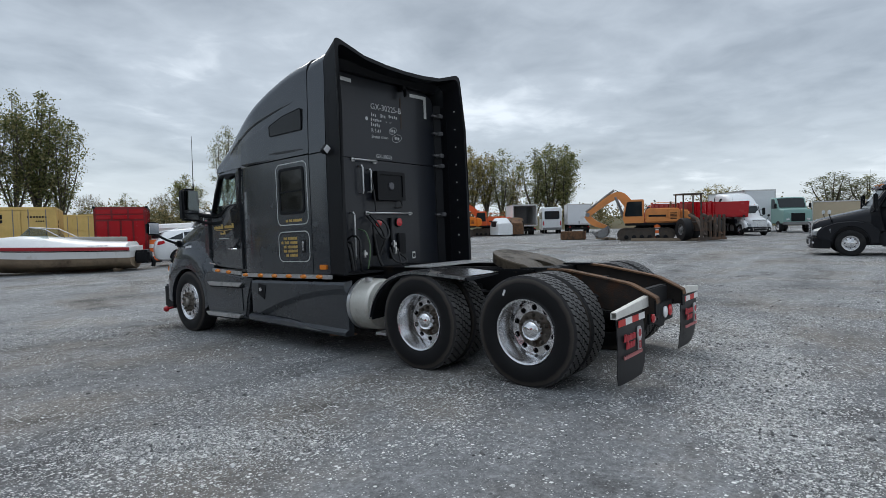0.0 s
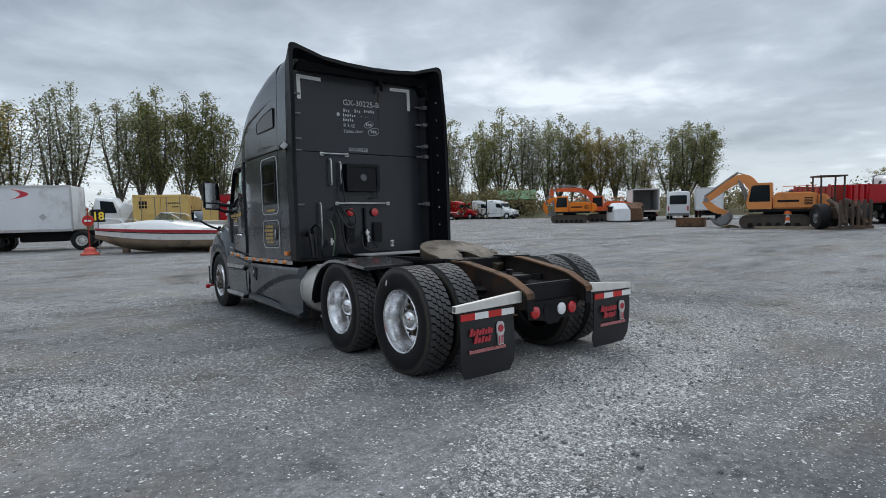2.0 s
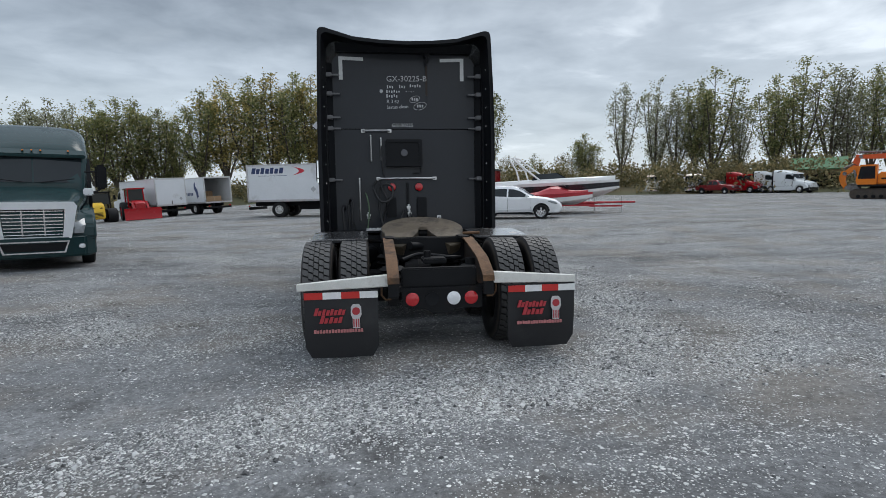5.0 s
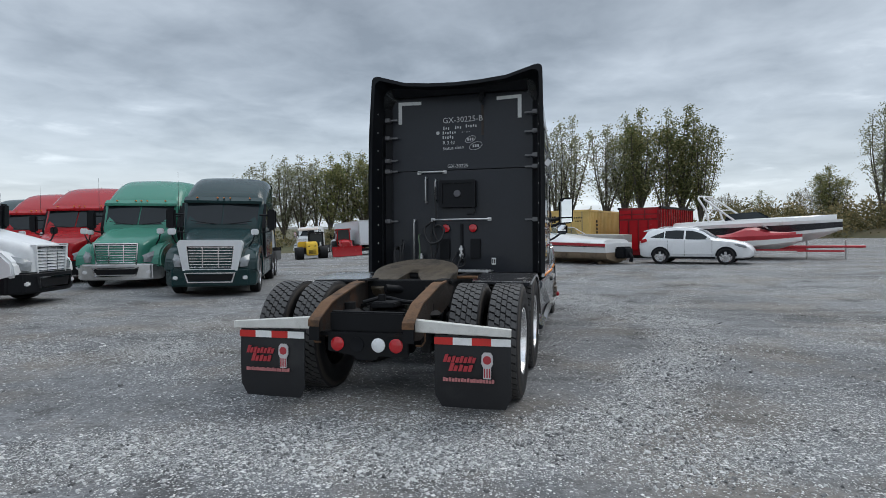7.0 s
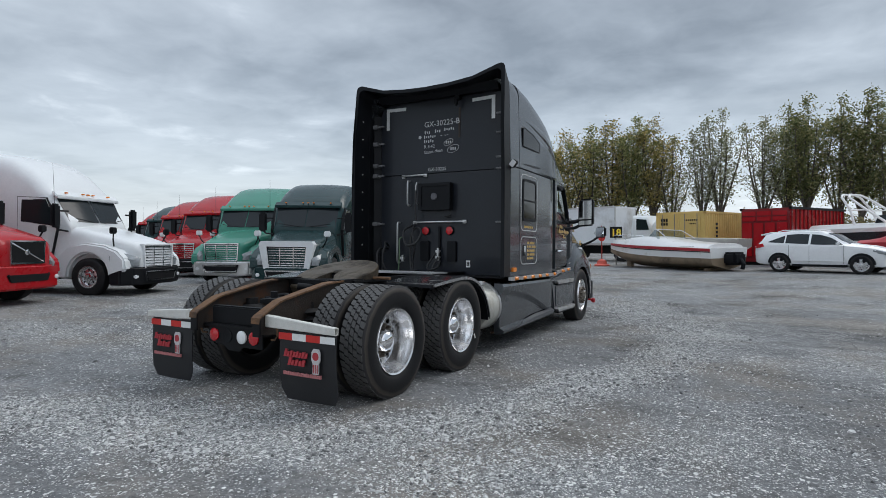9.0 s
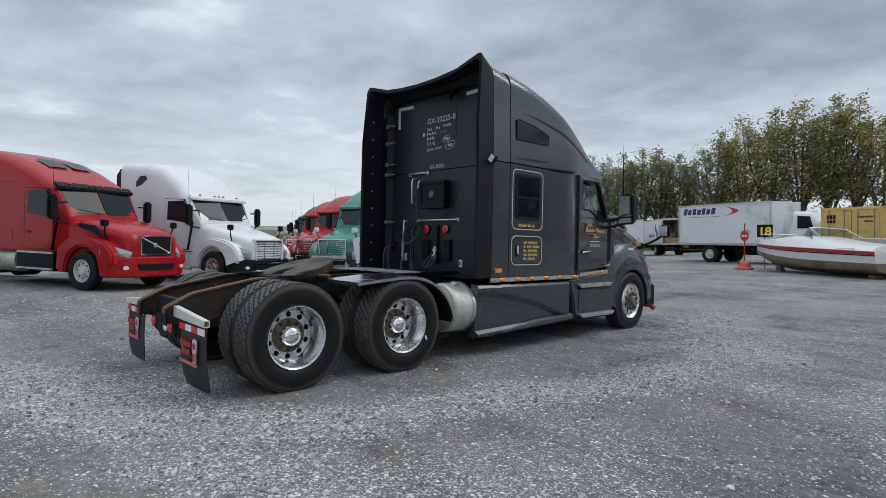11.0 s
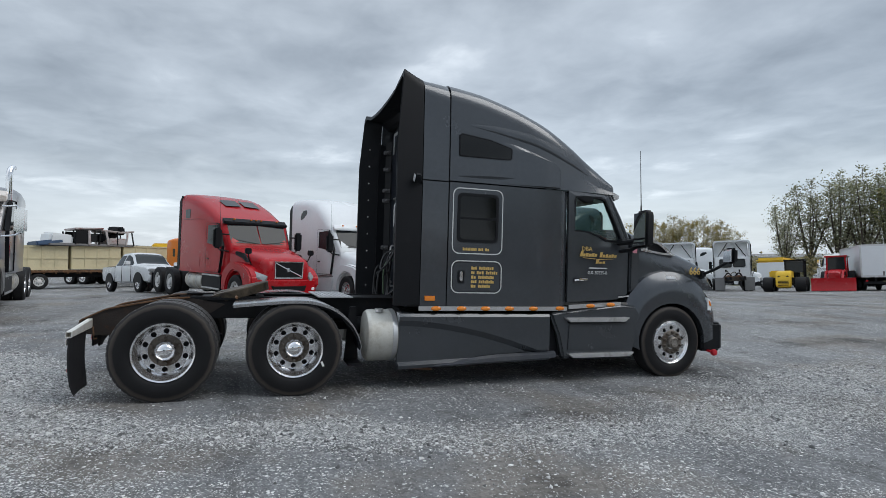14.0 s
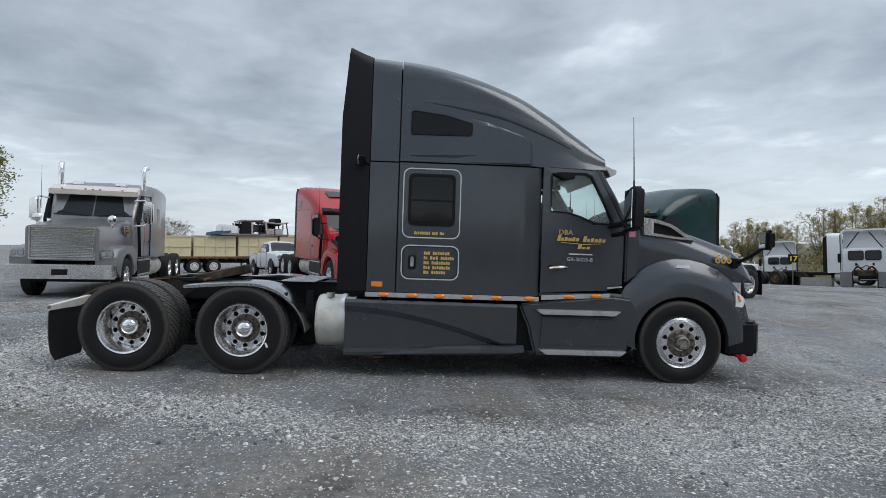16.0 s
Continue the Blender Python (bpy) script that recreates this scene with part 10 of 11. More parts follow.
# ---- far row before the trees ----
FAR = "far row of trucks"
for x, y, a, mat, st, lab in ((38.6, 66.2, 230, WHITE_PAINT, "classic", "white tractor in the far row before the trees"), (42.6, 63.0, 235, BLACK_PAINT, "classic", "black tractor in the far row before the trees"), (48.3, 58.8, 290, RED_PAINT, "aero", "red tractor in the far row before the trees"),
                              (50.2, 56.2, 285, WHITE_PAINT, "aero", "white tractor in the far row near the shed"), (50.6, 53.3, 285, WHITE_PAINT, "aero", "white sleeper tractor near the green-roofed shed")):
    tractor("sleeper_tractor", heading(x, y, a) @ Matrix.Scale(0.86, 4), mat, lab, st, FAR, short=0.7, low=0.4, frame_len=6.0)
pk = pickup(heading(43.8, 59.7, 290), "dark red pickup truck in the far row")
for o in pk.children:
    if o.name.split(".")[0] in ("body", "bumper", "mirror"):
        o.data.materials.clear()
        o.data.materials.append(DEEP_RED)
SH = thing("shed", heading(57.0, 58.5, 225), "low shed with a green roof by the trees", "shed")
part("wall", box(B(), -2.8, 2.8, -3, 3, 0, 2.8, 0.02), material("shed_wall", (0.30, 0.22, 0.12), 0.8, vary=0.2), SH)
b = B()
prism(b, [(-3.3, 2.75), (0, 4.2), (3.3, 2.75), (3.3, 2.85), (0, 4.32), (-3.3, 2.85)], -3.0, 3.0, "x")
part("roof", b, material("green_roof", (0.06, 0.17, 0.07), 0.6, vary=0.15), SH)
b = B()
box(b, -2.5, 1.0, 2.96, 3.02, 0, 2.2)
part("door", b, FRAME_BLACK, SH)

# ---- west side ----
pickup(heading(-20.0, -3.6, 30), "silver pickup truck with a dark windscreen, parked beside a trailer")
TR = thing("flatbed_trailer", heading(-30.6, -15.6, 118.5), "brown flatbed trailer loaded with beige bins", "trailer")
b = B()
box(b, -1.25, 1.25, 0.0, 15.0, 1.0, 1.16, 0.02)
part("deck", b, RUST, TR)
for s in (1, -1):
    b = B()
    box(b, s * 0.5 - 0.06, s * 0.5 + 0.06, 0.2, 14.8, 0.7, 1.0)
    part("beam", b, FRAME_BLACK, TR)
for k in range(24):
    b = B()
    box(b, -1.27, 1.27, 0.3 + 0.62 * k, 0.38 + 0.62 * k, 0.94, 1.0)
    part("crossbar", b, RUST, TR)
wheel_set(TR, (3.2, 4.45), 1.22, 0.48, 0.28, (0, 1), 0.28, WHITE_RIM)
BEIGE = "beige bins on the trailer"
tz = ground(-32.9, -11.4)
for k in range(5):
    u = 0.15 + 2.95 * k
    a = radians(118.5)
    x, y = -30.6 + math.cos(a) * u, -15.6 + math.sin(a) * u
    C = thing("steel_bin", heading(x, y, 118.5, tz + 1.17), "beige ribbed steel bin standing on a flatbed trailer", "container", BEIGE)
    part("body", box(B(), -1.15, 1.15, 0.05, 2.85, 0.0, 1.5, 0.02), BEIGE_PAINT, C)
    for s in (1, -1):
        for j in range(4):
            b = B()
            box(b, s * 1.17 - 0.03, s * 1.17 + 0.03, 0.08 + 0.69 * j, 0.16 + 0.69 * j, 0.0, 1.5, 0.01)
            part("side_rib", b, BEIGE_PAINT, C)
        for z in (0.05, 0.75, 1.45):
            b = B()
            box(b, s * 1.17 - 0.03, s * 1.17 + 0.03, 0.05, 2.85, z - 0.05, z + 0.05, 0.01)
            part("side_rail", b, BEIGE_PAINT, C)
# wrecked bus frame on the bins
WB = thing("bus_wreck", heading(-32.4, -11.2, 122, tz + 2.68), "torn open bus body lying on the beige bins", "wreck")
torn = material("torn_roof", (0.42, 0.38, 0.37), 0.7, vary=0.3, dirt=(0.22, 0.06, 0.05), dirt_amount=0.35)
part("floor", box(B(), -1.0, 1.0, 0.1, 4.9, 0.0, 0.16, 0.03), STEEL_GREY, WB)
part("front_panel", box(B(), -0.95, 0.95, 0.1, 1.35, 0.16, 0.85, 0.12, pose(0, 0, 0, -6, 3, 0)), WHITE_PAINT, WB)
part("blue_panel", box(B(), -0.98, 0.98, -0.5, 0.9, 0.02, 0.30, 0.06, pose(0, 0, 0, 8, 0, 0)), material("faded_blue", (0.05, 0.09, 0.16), 0.6, vary=0.2), WB)
for y0, y1, z0, z1 in ((1.45, 3.1, 1.02, 1.10), (3.0, 4.1, 0.98, 0.90), (4.05, 4.95, 0.88, 0.98)):
    b = B()
    prism(b, [(y0, z0), (y1, z1), (y1, z1 + 0.10), (y0, z0 + 0.12)], -0.98, 0.98, "x", 0.03)
    part("roof", b, torn, WB)
for s in (1, -1):
    for k, y in enumerate((1.5, 2.25, 2.8, 3.35, 3.9, 4.4, 4.9)):
        lean = 0.12 * ((k * 7) % 3 - 1)
        part("window_post", tube(B(), [(s * 1.0, y, 0.1), (s * (0.98 + 0.05 * (k % 2)), y + lean * 0.6, 0.55), (s * 0.94, y + lean, 0.98)], 0.07 if k % 2 else 0.045, 6), torn if k % 2 else FRAME_BLACK, WB)
    part("side_panel", box(B(), s * 0.97 - 0.03, s * 0.97 + 0.03, 3.4, 4.4, 0.15, 0.55, 0.02), torn, WB)
    part("side_panel", box(B(), s * 0.97 - 0.03, s * 0.97 + 0.03, 1.5, 2.2, 0.15, 0.98, 0.02), FRAME_BLACK, WB)
for k, y in enumerate((2.3, 3.1, 3.9, 4.5)):
    part("seat_scrap", box(B(), -0.75, 0.7, y - 0.25, y + 0.2, 0.16, 0.55 + 0.15 * (k % 2), 0.08, pose(0, 0, 0, 3 * k, 4, 2 * k)), BLACK_PLASTIC, WB)
DT = thing("dump_trailer", heading(-44.0, -12.0, 60), "dark open-ended trailer behind the flatbed", "trailer")
cargo_box(DT, -2, 6, 1.25, 0.9, 3.0, STEEL_GREY, True)
wheel_set(DT, (0, 1.2), 1.2, 0.48, 0.27, (0, 1), 0.28)
tractor("sleeper_tractor", heading(-29.6, -1.2, 30), ORANGE_PAINT, "orange sleeper tractor parked behind the red one", "classic", skirt=False, frame_len=7.2)
YB = thing("yellow_truck_body", heading(-36.5, -4.8, 100), "yellow truck body behind the orange tractor", "truck body")
part("body", box(B(), -1.2, 1.2, -1, 4, 0.8, 3.0, 0.1), YELLOW_PAINT, YB)
wheel_set(YB, (0, 3), 1.15, 0.48, 0.27, (0,), 0.28)
GB = thing("grey_container", heading(-36.5, 2.2, 115), "grey steel container at the back of the yard", "container")
part("body", box(B(), -1.2, 1.2, 0, 6, 0.0, 2.6, 0.03), material("grey_container_paint", (0.27, 0.29, 0.31), 0.6, vary=0.15), GB)
for s in (1, -1):
    for k in range(14):
        part("side_rib", box(B(), s * 1.21 - 0.02, s * 1.21 + 0.02, 0.2 + 0.41 * k, 0.4 + 0.41 * k, 0.1, 2.5, 0.01), GB.children[0].data.materials[0], GB)
BT = thing("blue_tanker_frame", heading(-31.8, 2.6, 60), "blue steel frame with chrome stack behind the red tractor", "truck body")
part("body", box(B(), -1.0, 1.0, -1.5, 1.5, 0.9, 2.6, 0.1), paint("blue_body", (0.05, 0.13, 0.35), 0.5), BT)
wheel_set(BT, (0.9, -0.9), 1.1, 0.48, 0.27, (0, 1), 0.28)
b = B()
rod(b, (0.9, 0, 1.0), (0.9, 0, 3.6), 0.07)
part("exhaust_stack", b, CHROME, BT)

# ---- north-west: machines before the trees ----
NW = "white tractors with bare frames"
stripped_cab(heading(-22.6, 33.3, 137), "white tractor cab seen from behind, two rear windows, bare frame", NW)
stripped_cab(heading(-25.0, 30.7, 140), "white tractor cab from behind with cables hanging", NW)
stripped_cab(heading(-36.4, 33.0, 150), "white tractor cab from behind, past the bare frame", NW)
for x, y, a, st in ((-28.8, 36.9, 40, "aero"), (-30.0, 42.8, 40, "aero"), (-27.7, 50.5, -75, "classic"), (-43.5, 34.6, 40, "classic")):
    tractor("sleeper_tractor", heading(x, y, a), WHITE_PAINT, "white tractor standing among machines before the trees", st, "trucks before the trees", skirt=False)
roller_tractor(heading(-17.7, 32.3, -58) @ Matrix.Scale(0.9, 4), "yellow compact roller tractor with a black canopy and wide tyres")
farm_tractor(heading(-16.0, 34.4, -60) @ Matrix.Scale(0.82, 4), RED_PAINT, "bright red loader tractor with a wide front blade")
SB = thing("school_bus", heading(-32.0, 49.0, 120), "yellow bus roof behind the white trucks", "bus")
part("body", box(B(), -1.15, 1.15, -3, 5, 0.5, 2.42, 0.06), WHITE_PAINT, SB)
part("roof", box(B(), -1.18, 1.18, -3.05, 5.05, 2.40, 2.85, 0.18), YELLOW_PAINT, SB)
part("window_band", box(B(), -1.16, 1.16, -2.6, 4.6, 1.7, 2.35, 0.02), FAR_GLASS, SB)
wheel_set(SB, (-1.5, 3.5), 1.1, 0.48, 0.27, (0,), 0.28)
AX = thing("bare_tandem_frame", heading(-30.4, 29.4, 200), "bare truck tandem axle frame with rusty hubs", "truck frame")
wheel_set(AX, (0, 1.3), 1.2, 0.5, 0.28, (0, 1), 0.28, RUST)
part("frame_rail", box(B(), -0.45, 0.45, -1.0, 4.0, 0.7, 0.98, 0.02), FRAME_BLACK, AX)
BK = thing("concrete_block", heading(-27.9, 29.8, 130), "grey concrete barrier block on the ground", "block")
part("block", box(B(), -0.9, 0.9, -0.3, 0.3, 0, 0.6, 0.04), CONCRETE, BK)

# ---- trees and scrub ----
def leaf_material(name, stops):
    m = bpy.data.materials.new(name)
    m.use_nodes = True
    n, k = m.node_tree.nodes, m.node_tree.links
    g, rp, info = n.new("ShaderNodeNewGeometry"), n.new("ShaderNodeValToRGB"), n.new("ShaderNodeObjectInfo")
    e = rp.color_ramp.elements
    while len(e) < len(stops):
        e.new(0.5)
    for el, (p, c) in zip(e, stops):
        el.position, el.color = p, (*c, 1)
    k.new(g.outputs["Random Per Island"], rp.inputs[0])
    hsv = n.new("ShaderNodeHueSaturation")
    mr = n.new("ShaderNodeMapRange")
    mr.inputs[3].default_value, mr.inputs[4].default_value = 0.82, 1.2
    k.new(info.outputs["Random"], mr.inputs[0]), k.new(mr.outputs[0], hsv.inputs["Value"]), k.new(rp.outputs[0], hsv.inputs["Color"])
    b = n["Principled BSDF"]
    k.new(hsv.outputs[0], b.inputs["Base Color"])
    b.inputs["Roughness"].default_value = 0.6
    t, mix = n.new("ShaderNodeBsdfTranslucent"), n.new("ShaderNodeMixShader")
    k.new(hsv.outputs[0], t.inputs[0])
    mix.inputs[0].default_value = 0.42
    k.new(b.outputs[0], mix.inputs[1]), k.new(t.outputs[0], mix.inputs[2]), k.new(mix.outputs[0], n["Material Output"].inputs[0])
    return m


LEAF = {
    "green": leaf_material("poplar_leaves", [(0.0, (0.100, 0.125, 0.045)), (0.5, (0.205, 0.225, 0.085)), (0.85, (0.34, 0.32, 0.130)), (1.0, (0.50, 0.43, 0.22))]),
    "gold": leaf_material("autumn_leaves", [(0.0, (0.125, 0.125, 0.045)), (0.45, (0.275, 0.235, 0.075)), (0.85, (0.47, 0.35, 0.105)), (1.0, (0.55, 0.45, 0.19))]),
    "pale": leaf_material("silvery_leaves", [(0.0, (0.135, 0.150, 0.080)), (0.5, (0.28, 0.285, 0.160)), (1.0, (0.50, 0.49, 0.36))]),
    "scrub": leaf_material("scrub_leaves", [(0.0, (0.085, 0.085, 0.038)), (0.5, (0.175, 0.155, 0.072)), (1.0, (0.33, 0.26, 0.125))]),
}
BARK = material("bark", (0.10, 0.085, 0.07), 0.9, vary=0.3, scale=4)


def leaf_cloud(rng, centres, per, spread, size):
    """Small leaf blades strewn round the ends of twigs."""
    c = np.repeat(np.array([q[0] for q in centres], float), per, 0)
    r = np.repeat(np.array([q[1] for q in centres], float), per)[:, None]
    count = len(c)
    p = c + rng.normal(0, 1, (count, 3)) * spread * r * np.array((1, 1, 1.15))
    a, t = rng.normal(0, 1, (count, 3)), rng.normal(0, 1, (count, 3))
    a /= np.linalg.norm(a, axis=1)[:, None]
    t = np.cross(a, t)
    t /= np.linalg.norm(t, axis=1)[:, None]
    s = size * rng.uniform(0.6, 1.4, (count, 1))
    verts = np.stack((p - a * s, p + t * s * 0.55, p + a * s, p - t * s * 0.55), 1).reshape(-1, 3)
    return verts.tolist(), np.arange(4 * count).reshape(-1, 4).tolist()


TREE_H = 18.0


def make_tree(seed, width, leaf, plumes=6, density=1.0, low=0.22, label="tall autumn poplar with upright plumes of leaves"):
    """A poplar: steep limbs that part low on the trunk, each with a slim plume of leafy twigs."""
    rng = np.random.default_rng(seed)
    T = thing("tree", pose(0, 0, -400), label, "tree", "trees round the yard")
    b, tips, h = B(), [], TREE_H
    fork = h * low * rng.uniform(0.75, 1.1)
    tube(b, [(0, 0, -0.4), (0.05, 0.03, fork * 0.5), (0, 0, fork)], [0.27, 0.23, 0.2], 8)
    for p in range(plumes):
        a = 6.283 * (p + rng.uniform(-0.3, 0.3)) / max(1, plumes - 1)
        out = 0.0 if p == 0 else width * 0.5 * rng.uniform(0.38, 0.82)
        top = h * (1.0 if p == 0 else rng.uniform(0.86, 0.99) - 0.17 * (out / (width * 0.5)) ** 2)
        cx, cy = math.cos(a) * out, math.sin(a) * out
        start = fork * rng.uniform(0.7, 1.0)
        line = spline([(0, 0, start), (cx * 0.42, cy * 0.42, start + (top - start) * 0.28), (cx * 0.86, cy * 0.86, start + (top - start) * 0.62), (cx * 1.05 + rng.normal(0, 0.2), cy * 1.05, top)], 7)
        tube(b, line, [0.15, 0.12, 0.10, 0.075, 0.05, 0.03, 0.012], 6)
        reach = width * rng.uniform(0.17, 0.26)
        for i in range(26):
            u = 0.2 + 0.8 * (i + rng.random()) / 26
            q = line[min(len(line) - 1, int(u * (len(line) - 1)))]
            body = math.sin(math.pi * min(1.0, 0.10 + 0.86 * u)) ** 0.6
            d = rng.uniform(0, 6.283)
            L = reach * body * rng.uniform(0.55, 1.35)
            e = q + Vector((math.cos(d) * L, math.sin(d) * L, L * rng.uniform(0.7, 1.6)))
            tube(b, [q, q.lerp(e, 0.55) + Vector((0, 0, -0.08)), e], [0.028, 0.02, 0.008], 3)
            for v in (0.4, 0.72, 1.0):
                if rng.random() < 0.22 + 0.5 * density:
                    c = q.lerp(e, v) + Vector(rng.normal(0, 0.14, 3))
                    tips.append(((c.x, c.y, c.z), rng.uniform(0.55, 1.15)))
        for i in range(3):
            c = line[-1] + Vector((rng.normal(0, 0.16), rng.normal(0, 0.16), -0.35 * i))
            tips.append(((c.x, c.y, c.z), 0.45))
    # twiggy growth low on the trunk
    for i in range(7):
        d, r = rng.uniform(0, 6.283), width * rng.uniform(0.08, 0.34)
        tips.append(((math.cos(d) * r, math.sin(d) * r, h * rng.uniform(0.05, 0.3)), rng.uniform(0.5, 1.0)))
    part("trunk", b, BARK, T)
    v, f = leaf_cloud(rng, tips, int(round(16 * density)), 0.40, 0.135)
    me = bpy.data.meshes.new("crown")
    me.from_pydata(v, [], f)
    me.materials.append(LEAF[leaf])
    ob = new("crown", me)
    ob.parent = T
    return T


PROTO = {
    "green": [make_tree(11, 6.5, "green", 7), make_tree(12, 6.5, "green", 6, 0.9), make_tree(21, 6.5, "green", 8, 1.1)],
    "gold": [make_tree(13, 6.5, "gold", 7), make_tree(14, 6.5, "gold", 6, 1.1)],
    "pale": [make_tree(15, 6.0, "pale", 6, 0.75, 0.2, "tall thin poplar with sparse silvery leaves"), make_tree(16, 6.0, "pale", 7, 0.85, 0.18, "tall thin poplar with sparse silvery leaves")],
    "bush": [make_tree(17, 17.0, "scrub", 9, 1.3, 0.05, "low rounded tree in brown autumn leaf"), make_tree(18, 15.0, "scrub", 8, 1.2, 0.05, "low rounded tree in brown autumn leaf")],
    "round": [make_tree(19, 13.0, "gold", 9, 1.3, 0.06, "low broad tree turning gold"), make_tree(20, 12.0, "gold", 8, 1.2, 0.06, "low broad tree turning gold")],
}
WIDE = {"green": 5.9, "gold": 5.9, "pale": 5.0, "bush": 15.0, "round": 11.5}
tree_rng = np.random.default_rng(3)


def grove(kind, rows):
    """Trees of one kind: x, y, height, width."""
    for x, y, h, w in rows:
        src = PROTO[kind][int(tree_rng.integers(len(PROTO[kind])))]
        sz, sx = h / TREE_H, w / WIDE[kind]
        copy_thing(src, Matrix.Translation((x, y, ground(x, y))) @ pose(0, 0, 0, 0, 0, tree_rng.uniform(0, 360)) @ Matrix.Diagonal((sx * 1.12, sx * 1.12, sz, 1)))


# north: the tall gold-green block, then the thinner trees behind the storage corner
grove("green", ((-24.8, 81.5, 16.8, 7.0), (-18.1, 83.3, 18.9, 7.5), (-12.0, 84.5, 19.5, 7.5), (-6.3, 85.2, 16.1, 5.6)))
grove("gold", ((-21.5, 82.4, 18.1, 7.5), (-14.9, 84.0, 19.5, 7.5), (-9.0, 84.9, 19.2, 7.1)))
grove("pale", ((-2.1, 84.4, 17.7, 4.7), (0.2, 84.5, 19.4, 5.8), (5.6, 84.4, 17.7, 5.8)))
grove("green", ((8.4, 85.2, 19.0, 5.2), (10.7, 85.0, 19.6, 6.4), (14.2, 84.6, 19.3, 5.7), (16.5, 84.2, 19.6, 7.6), (19.0, 83.7, 16.4, 4.7)))
# north-west: a dense clump and a thin one
grove("green", ((-39.0, 80.1, 15.5, 5.8), (-36.4, 81.3, 15.9, 6.7), (-33.7, 82.5, 15.7, 7.2), (-31.2, 83.5, 14.6, 6.2), (-29.2, 84.2, 12.4, 4.3)))
grove("pale", ((-52.0, 74.8, 12.7, 4.0), (-49.4, 76.5, 14.7, 5.4), (-46.6, 78.3, 15.5, 5.9), (-44.1, 79.7, 15.8, 5.9), (-41.9, 80.9, 15.2, 4.9)))
# north-east, behind the far row and the machines
grove("pale", ((40.0, 78.9, 17.3, 4.4), (45.9, 79.2, 17.9, 5.1), (48.6, 77.7, 14.9, 5.1), (64.9, 65.6, 17.5, 6.1), (66.3, 64.2, 15.1, 4.1), (55.9, 72.9, 15.0, 4.1)))
grove("green", ((50.5, 75.4, 17.0, 6.0), (52.4, 74.1, 18.5, 8.6), (59.2, 69.2, 16.4, 6.0), (61.5, 67.2, 18.5, 7.6), (71.0, 65.2, 17.2, 5.3), (72.5, 63.6, 18.0, 6.4), (74.0, 61.9, 15.4, 4.8), (80.4, 53.9, 14.6, 6.9)))
grove("gold", ((76.3, 60.8, 16.4, 5.4), (77.9, 58.8, 15.5, 5.9), (79.6, 56.7, 14.3, 5.3), (82.4, 52.8, 10.9, 3.7)))
grove("green", ((86.4, 50.4, 14.9, 6.5), (87.8, 48.1, 15.8, 8.2), (89.1, 45.8, 15.4, 5.8)))
# small and low ones along the bank
grove("green", ((35.5, 83.0, 9.7, 4.9), (34.7, 81.2, 8.8, 3.4), (27.6, 85.7, 6.8, 2.9)))
grove("bush", ((23.5, 86.8, 6.6, 3.4), (32.8, 84.0, 6.8, 3.9), (-74.0, -34.0, 6.5, 7.0), (-95.0, 20.0, 7.0, 6.0)))
grove("pale", ((121.2, 6.6, 9.8, 8.8), (121.4, 1.2, 9.0, 7.6)))
grove("green", ((-36.5, -31.6, 10.5, 5.4),))
grove("round", ((117.7, 26.0, 8.2, 8.0), (-92.2, 64.2, 9.4, 7.4), (-90.5, 66.6, 8.6, 7.0), (-88.6, 69.2, 8.6, 6.5), (-94.5, 60.5, 6.5, 7.0), (-81.0, 70.3, 10.3, 6.9), (-78.4, 73.1, 11.1, 6.9), (-75.6, 75.9, 11.4, 7.5), (-72.0, 79.4, 11.3, 8.0), (-69.3, 81.7, 9.1, 5.7)))
for t in sum(PROTO.values(), []):
    for o in list(t.children_recursive) + [t]:
        bpy.data.objects.remove(o)


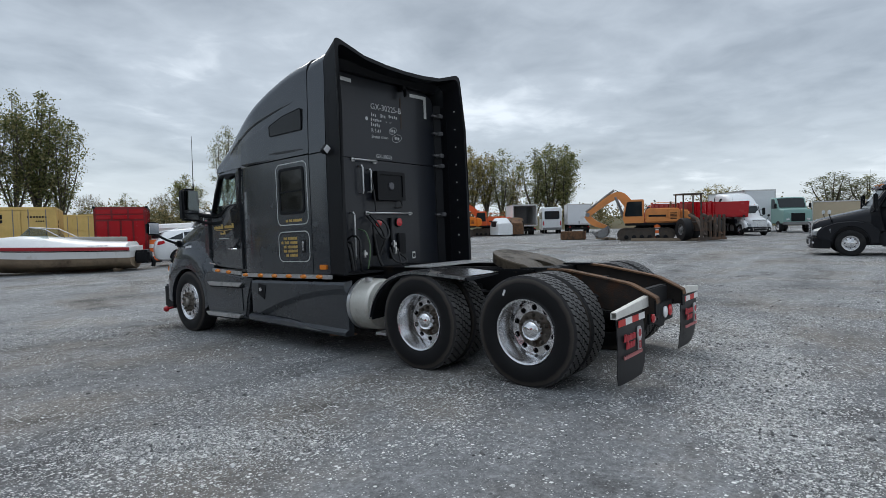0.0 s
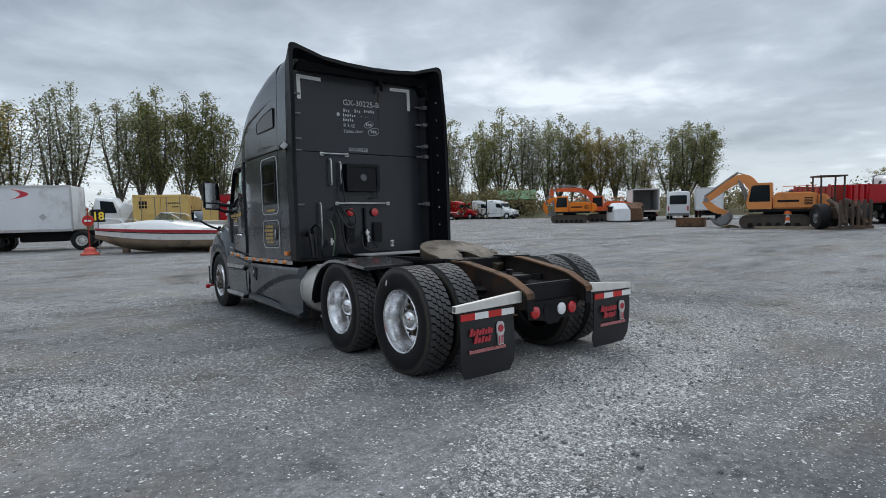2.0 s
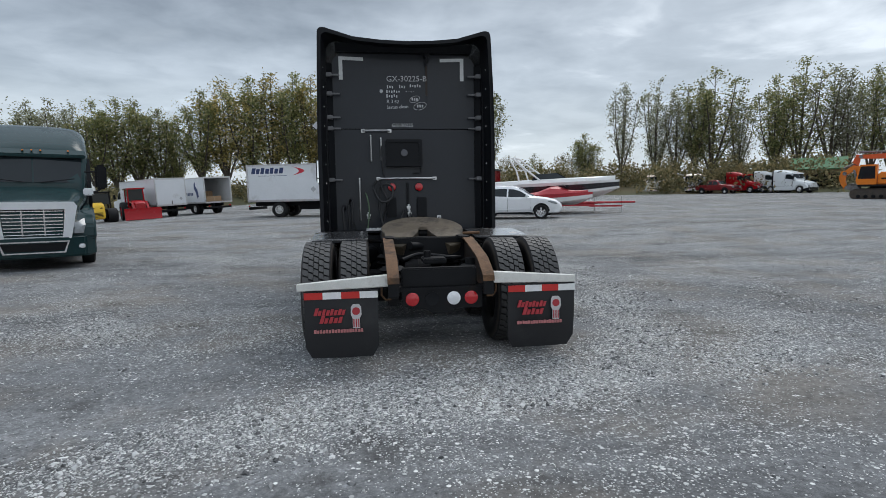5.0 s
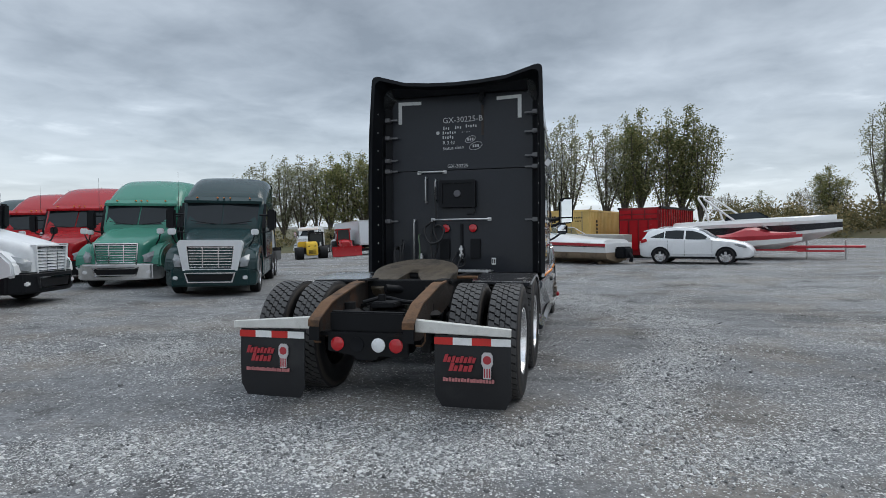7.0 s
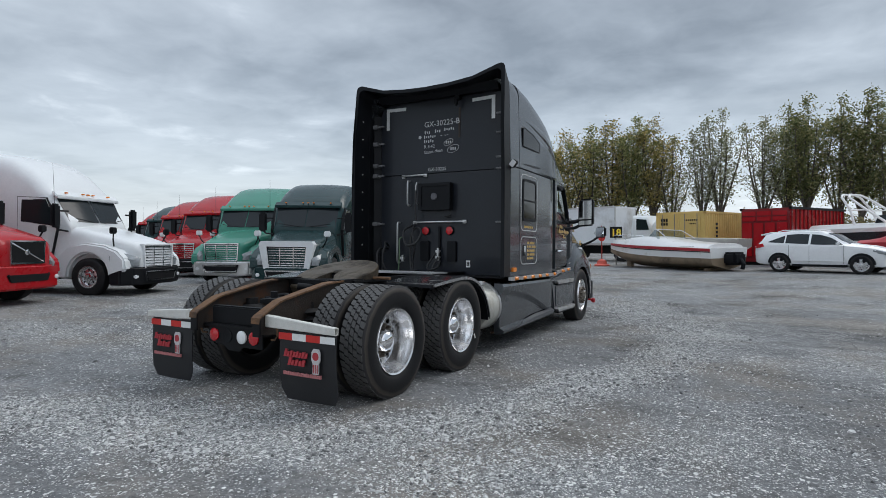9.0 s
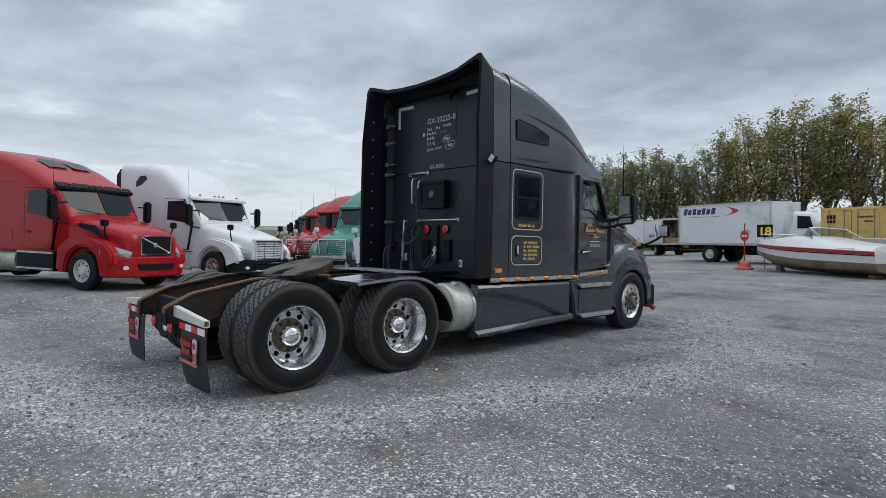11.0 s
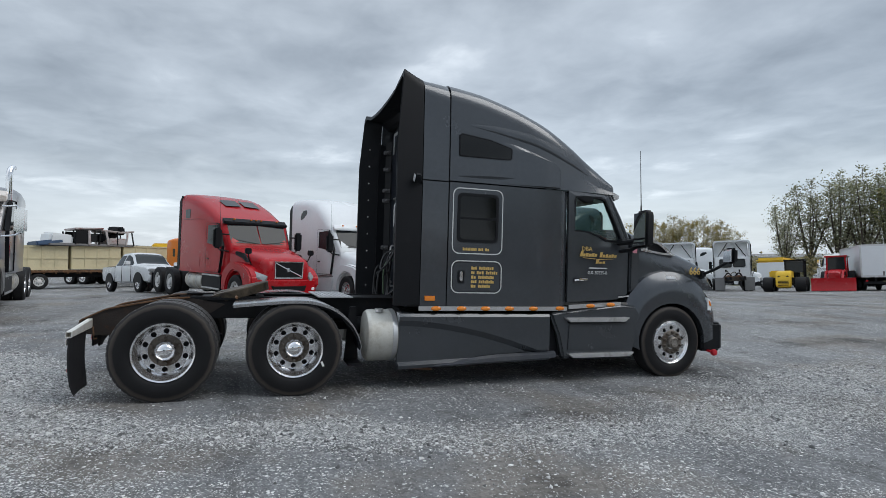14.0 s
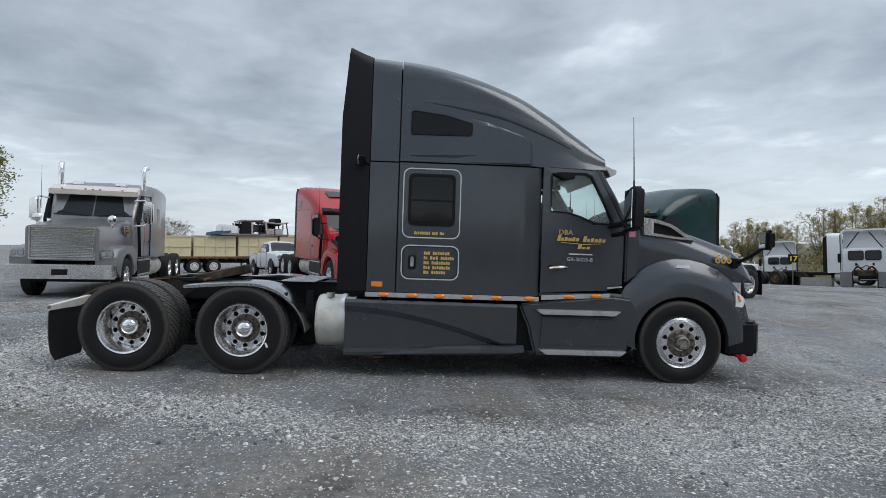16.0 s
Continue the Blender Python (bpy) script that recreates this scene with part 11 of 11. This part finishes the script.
def build_scrub():
    """Bushes and rough growth under the trees all round the yard."""
    rng = np.random.default_rng(8)
    centres = []
    for i in range(640):
        deg = rng.uniform(-25, 205)
        if i < 130:
            deg = rng.uniform(46, 77)
        a = radians(deg)
        tall = 46 < deg < 77
        d = rng.uniform(76, 94) if deg < 128 else rng.uniform(84, 118)
        hgt = rng.uniform(1.8, 4.6) if tall else rng.uniform(1.0, 3.4)
        x, y = 1.5 + d * math.cos(a), -2.5 + d * math.sin(a)
        for _ in range(int(5 + 3.2 * hgt)):
            u = rng.random()
            spread = 1.5 * (1 - 0.55 * u)
            centres.append(((x + rng.normal(0, spread), y + rng.normal(0, spread), ground(x, y) + 0.2 + hgt * u), rng.uniform(0.7, 1.15)))
    v, f = leaf_cloud(rng, centres, 17, 0.46, 0.20)
    me = bpy.data.meshes.new("scrub")
    me.from_pydata(v, [], f)
    me.materials.append(LEAF["scrub"])
    tagged(new("scrub", me), "brown and olive scrub under the trees", "bushes", kind="stuff")
    # a rough grassy bank behind the yard
    bm = B()
    rings = []
    for i in range(121):
        a = radians(-30 + 240 * i / 120)
        row = []
        for d, z in ((74, -0.3), (78, 0.5), (84, 1.3), (95, 1.6), (140, 1.2), (400, 2.0), (900, -6.0)):
            d2 = d + (10 if math.degrees(a) > 128 else 0) + 2.5 * noise.noise((i * 0.21, d * 0.1, 3))
            x, y = 1.5 + d2 * math.cos(a), -2.5 + d2 * math.sin(a)
            row.append((x, y, ground(x, y) + z + 0.6 * noise.noise((i * 0.31, d * 0.2, 1)) * (z > 0)))
        rings.append(row)
    loft(bm, rings, caps=False, closed=False)
    me = bpy.data.meshes.new("grass_bank")
    bm.to_mesh(me)
    bm.free()
    me.materials.append(material("rough_grass", (0.085, 0.085, 0.04), 0.9, vary=0.4, scale=0.15, dirt=(0.13, 0.10, 0.055), dirt_amount=0.5, fine=3.0))
    me.shade_smooth()
    tagged(new("grass_bank", me), "rough olive grass bank behind the yard", "grass", kind="structure")


build_scrub()
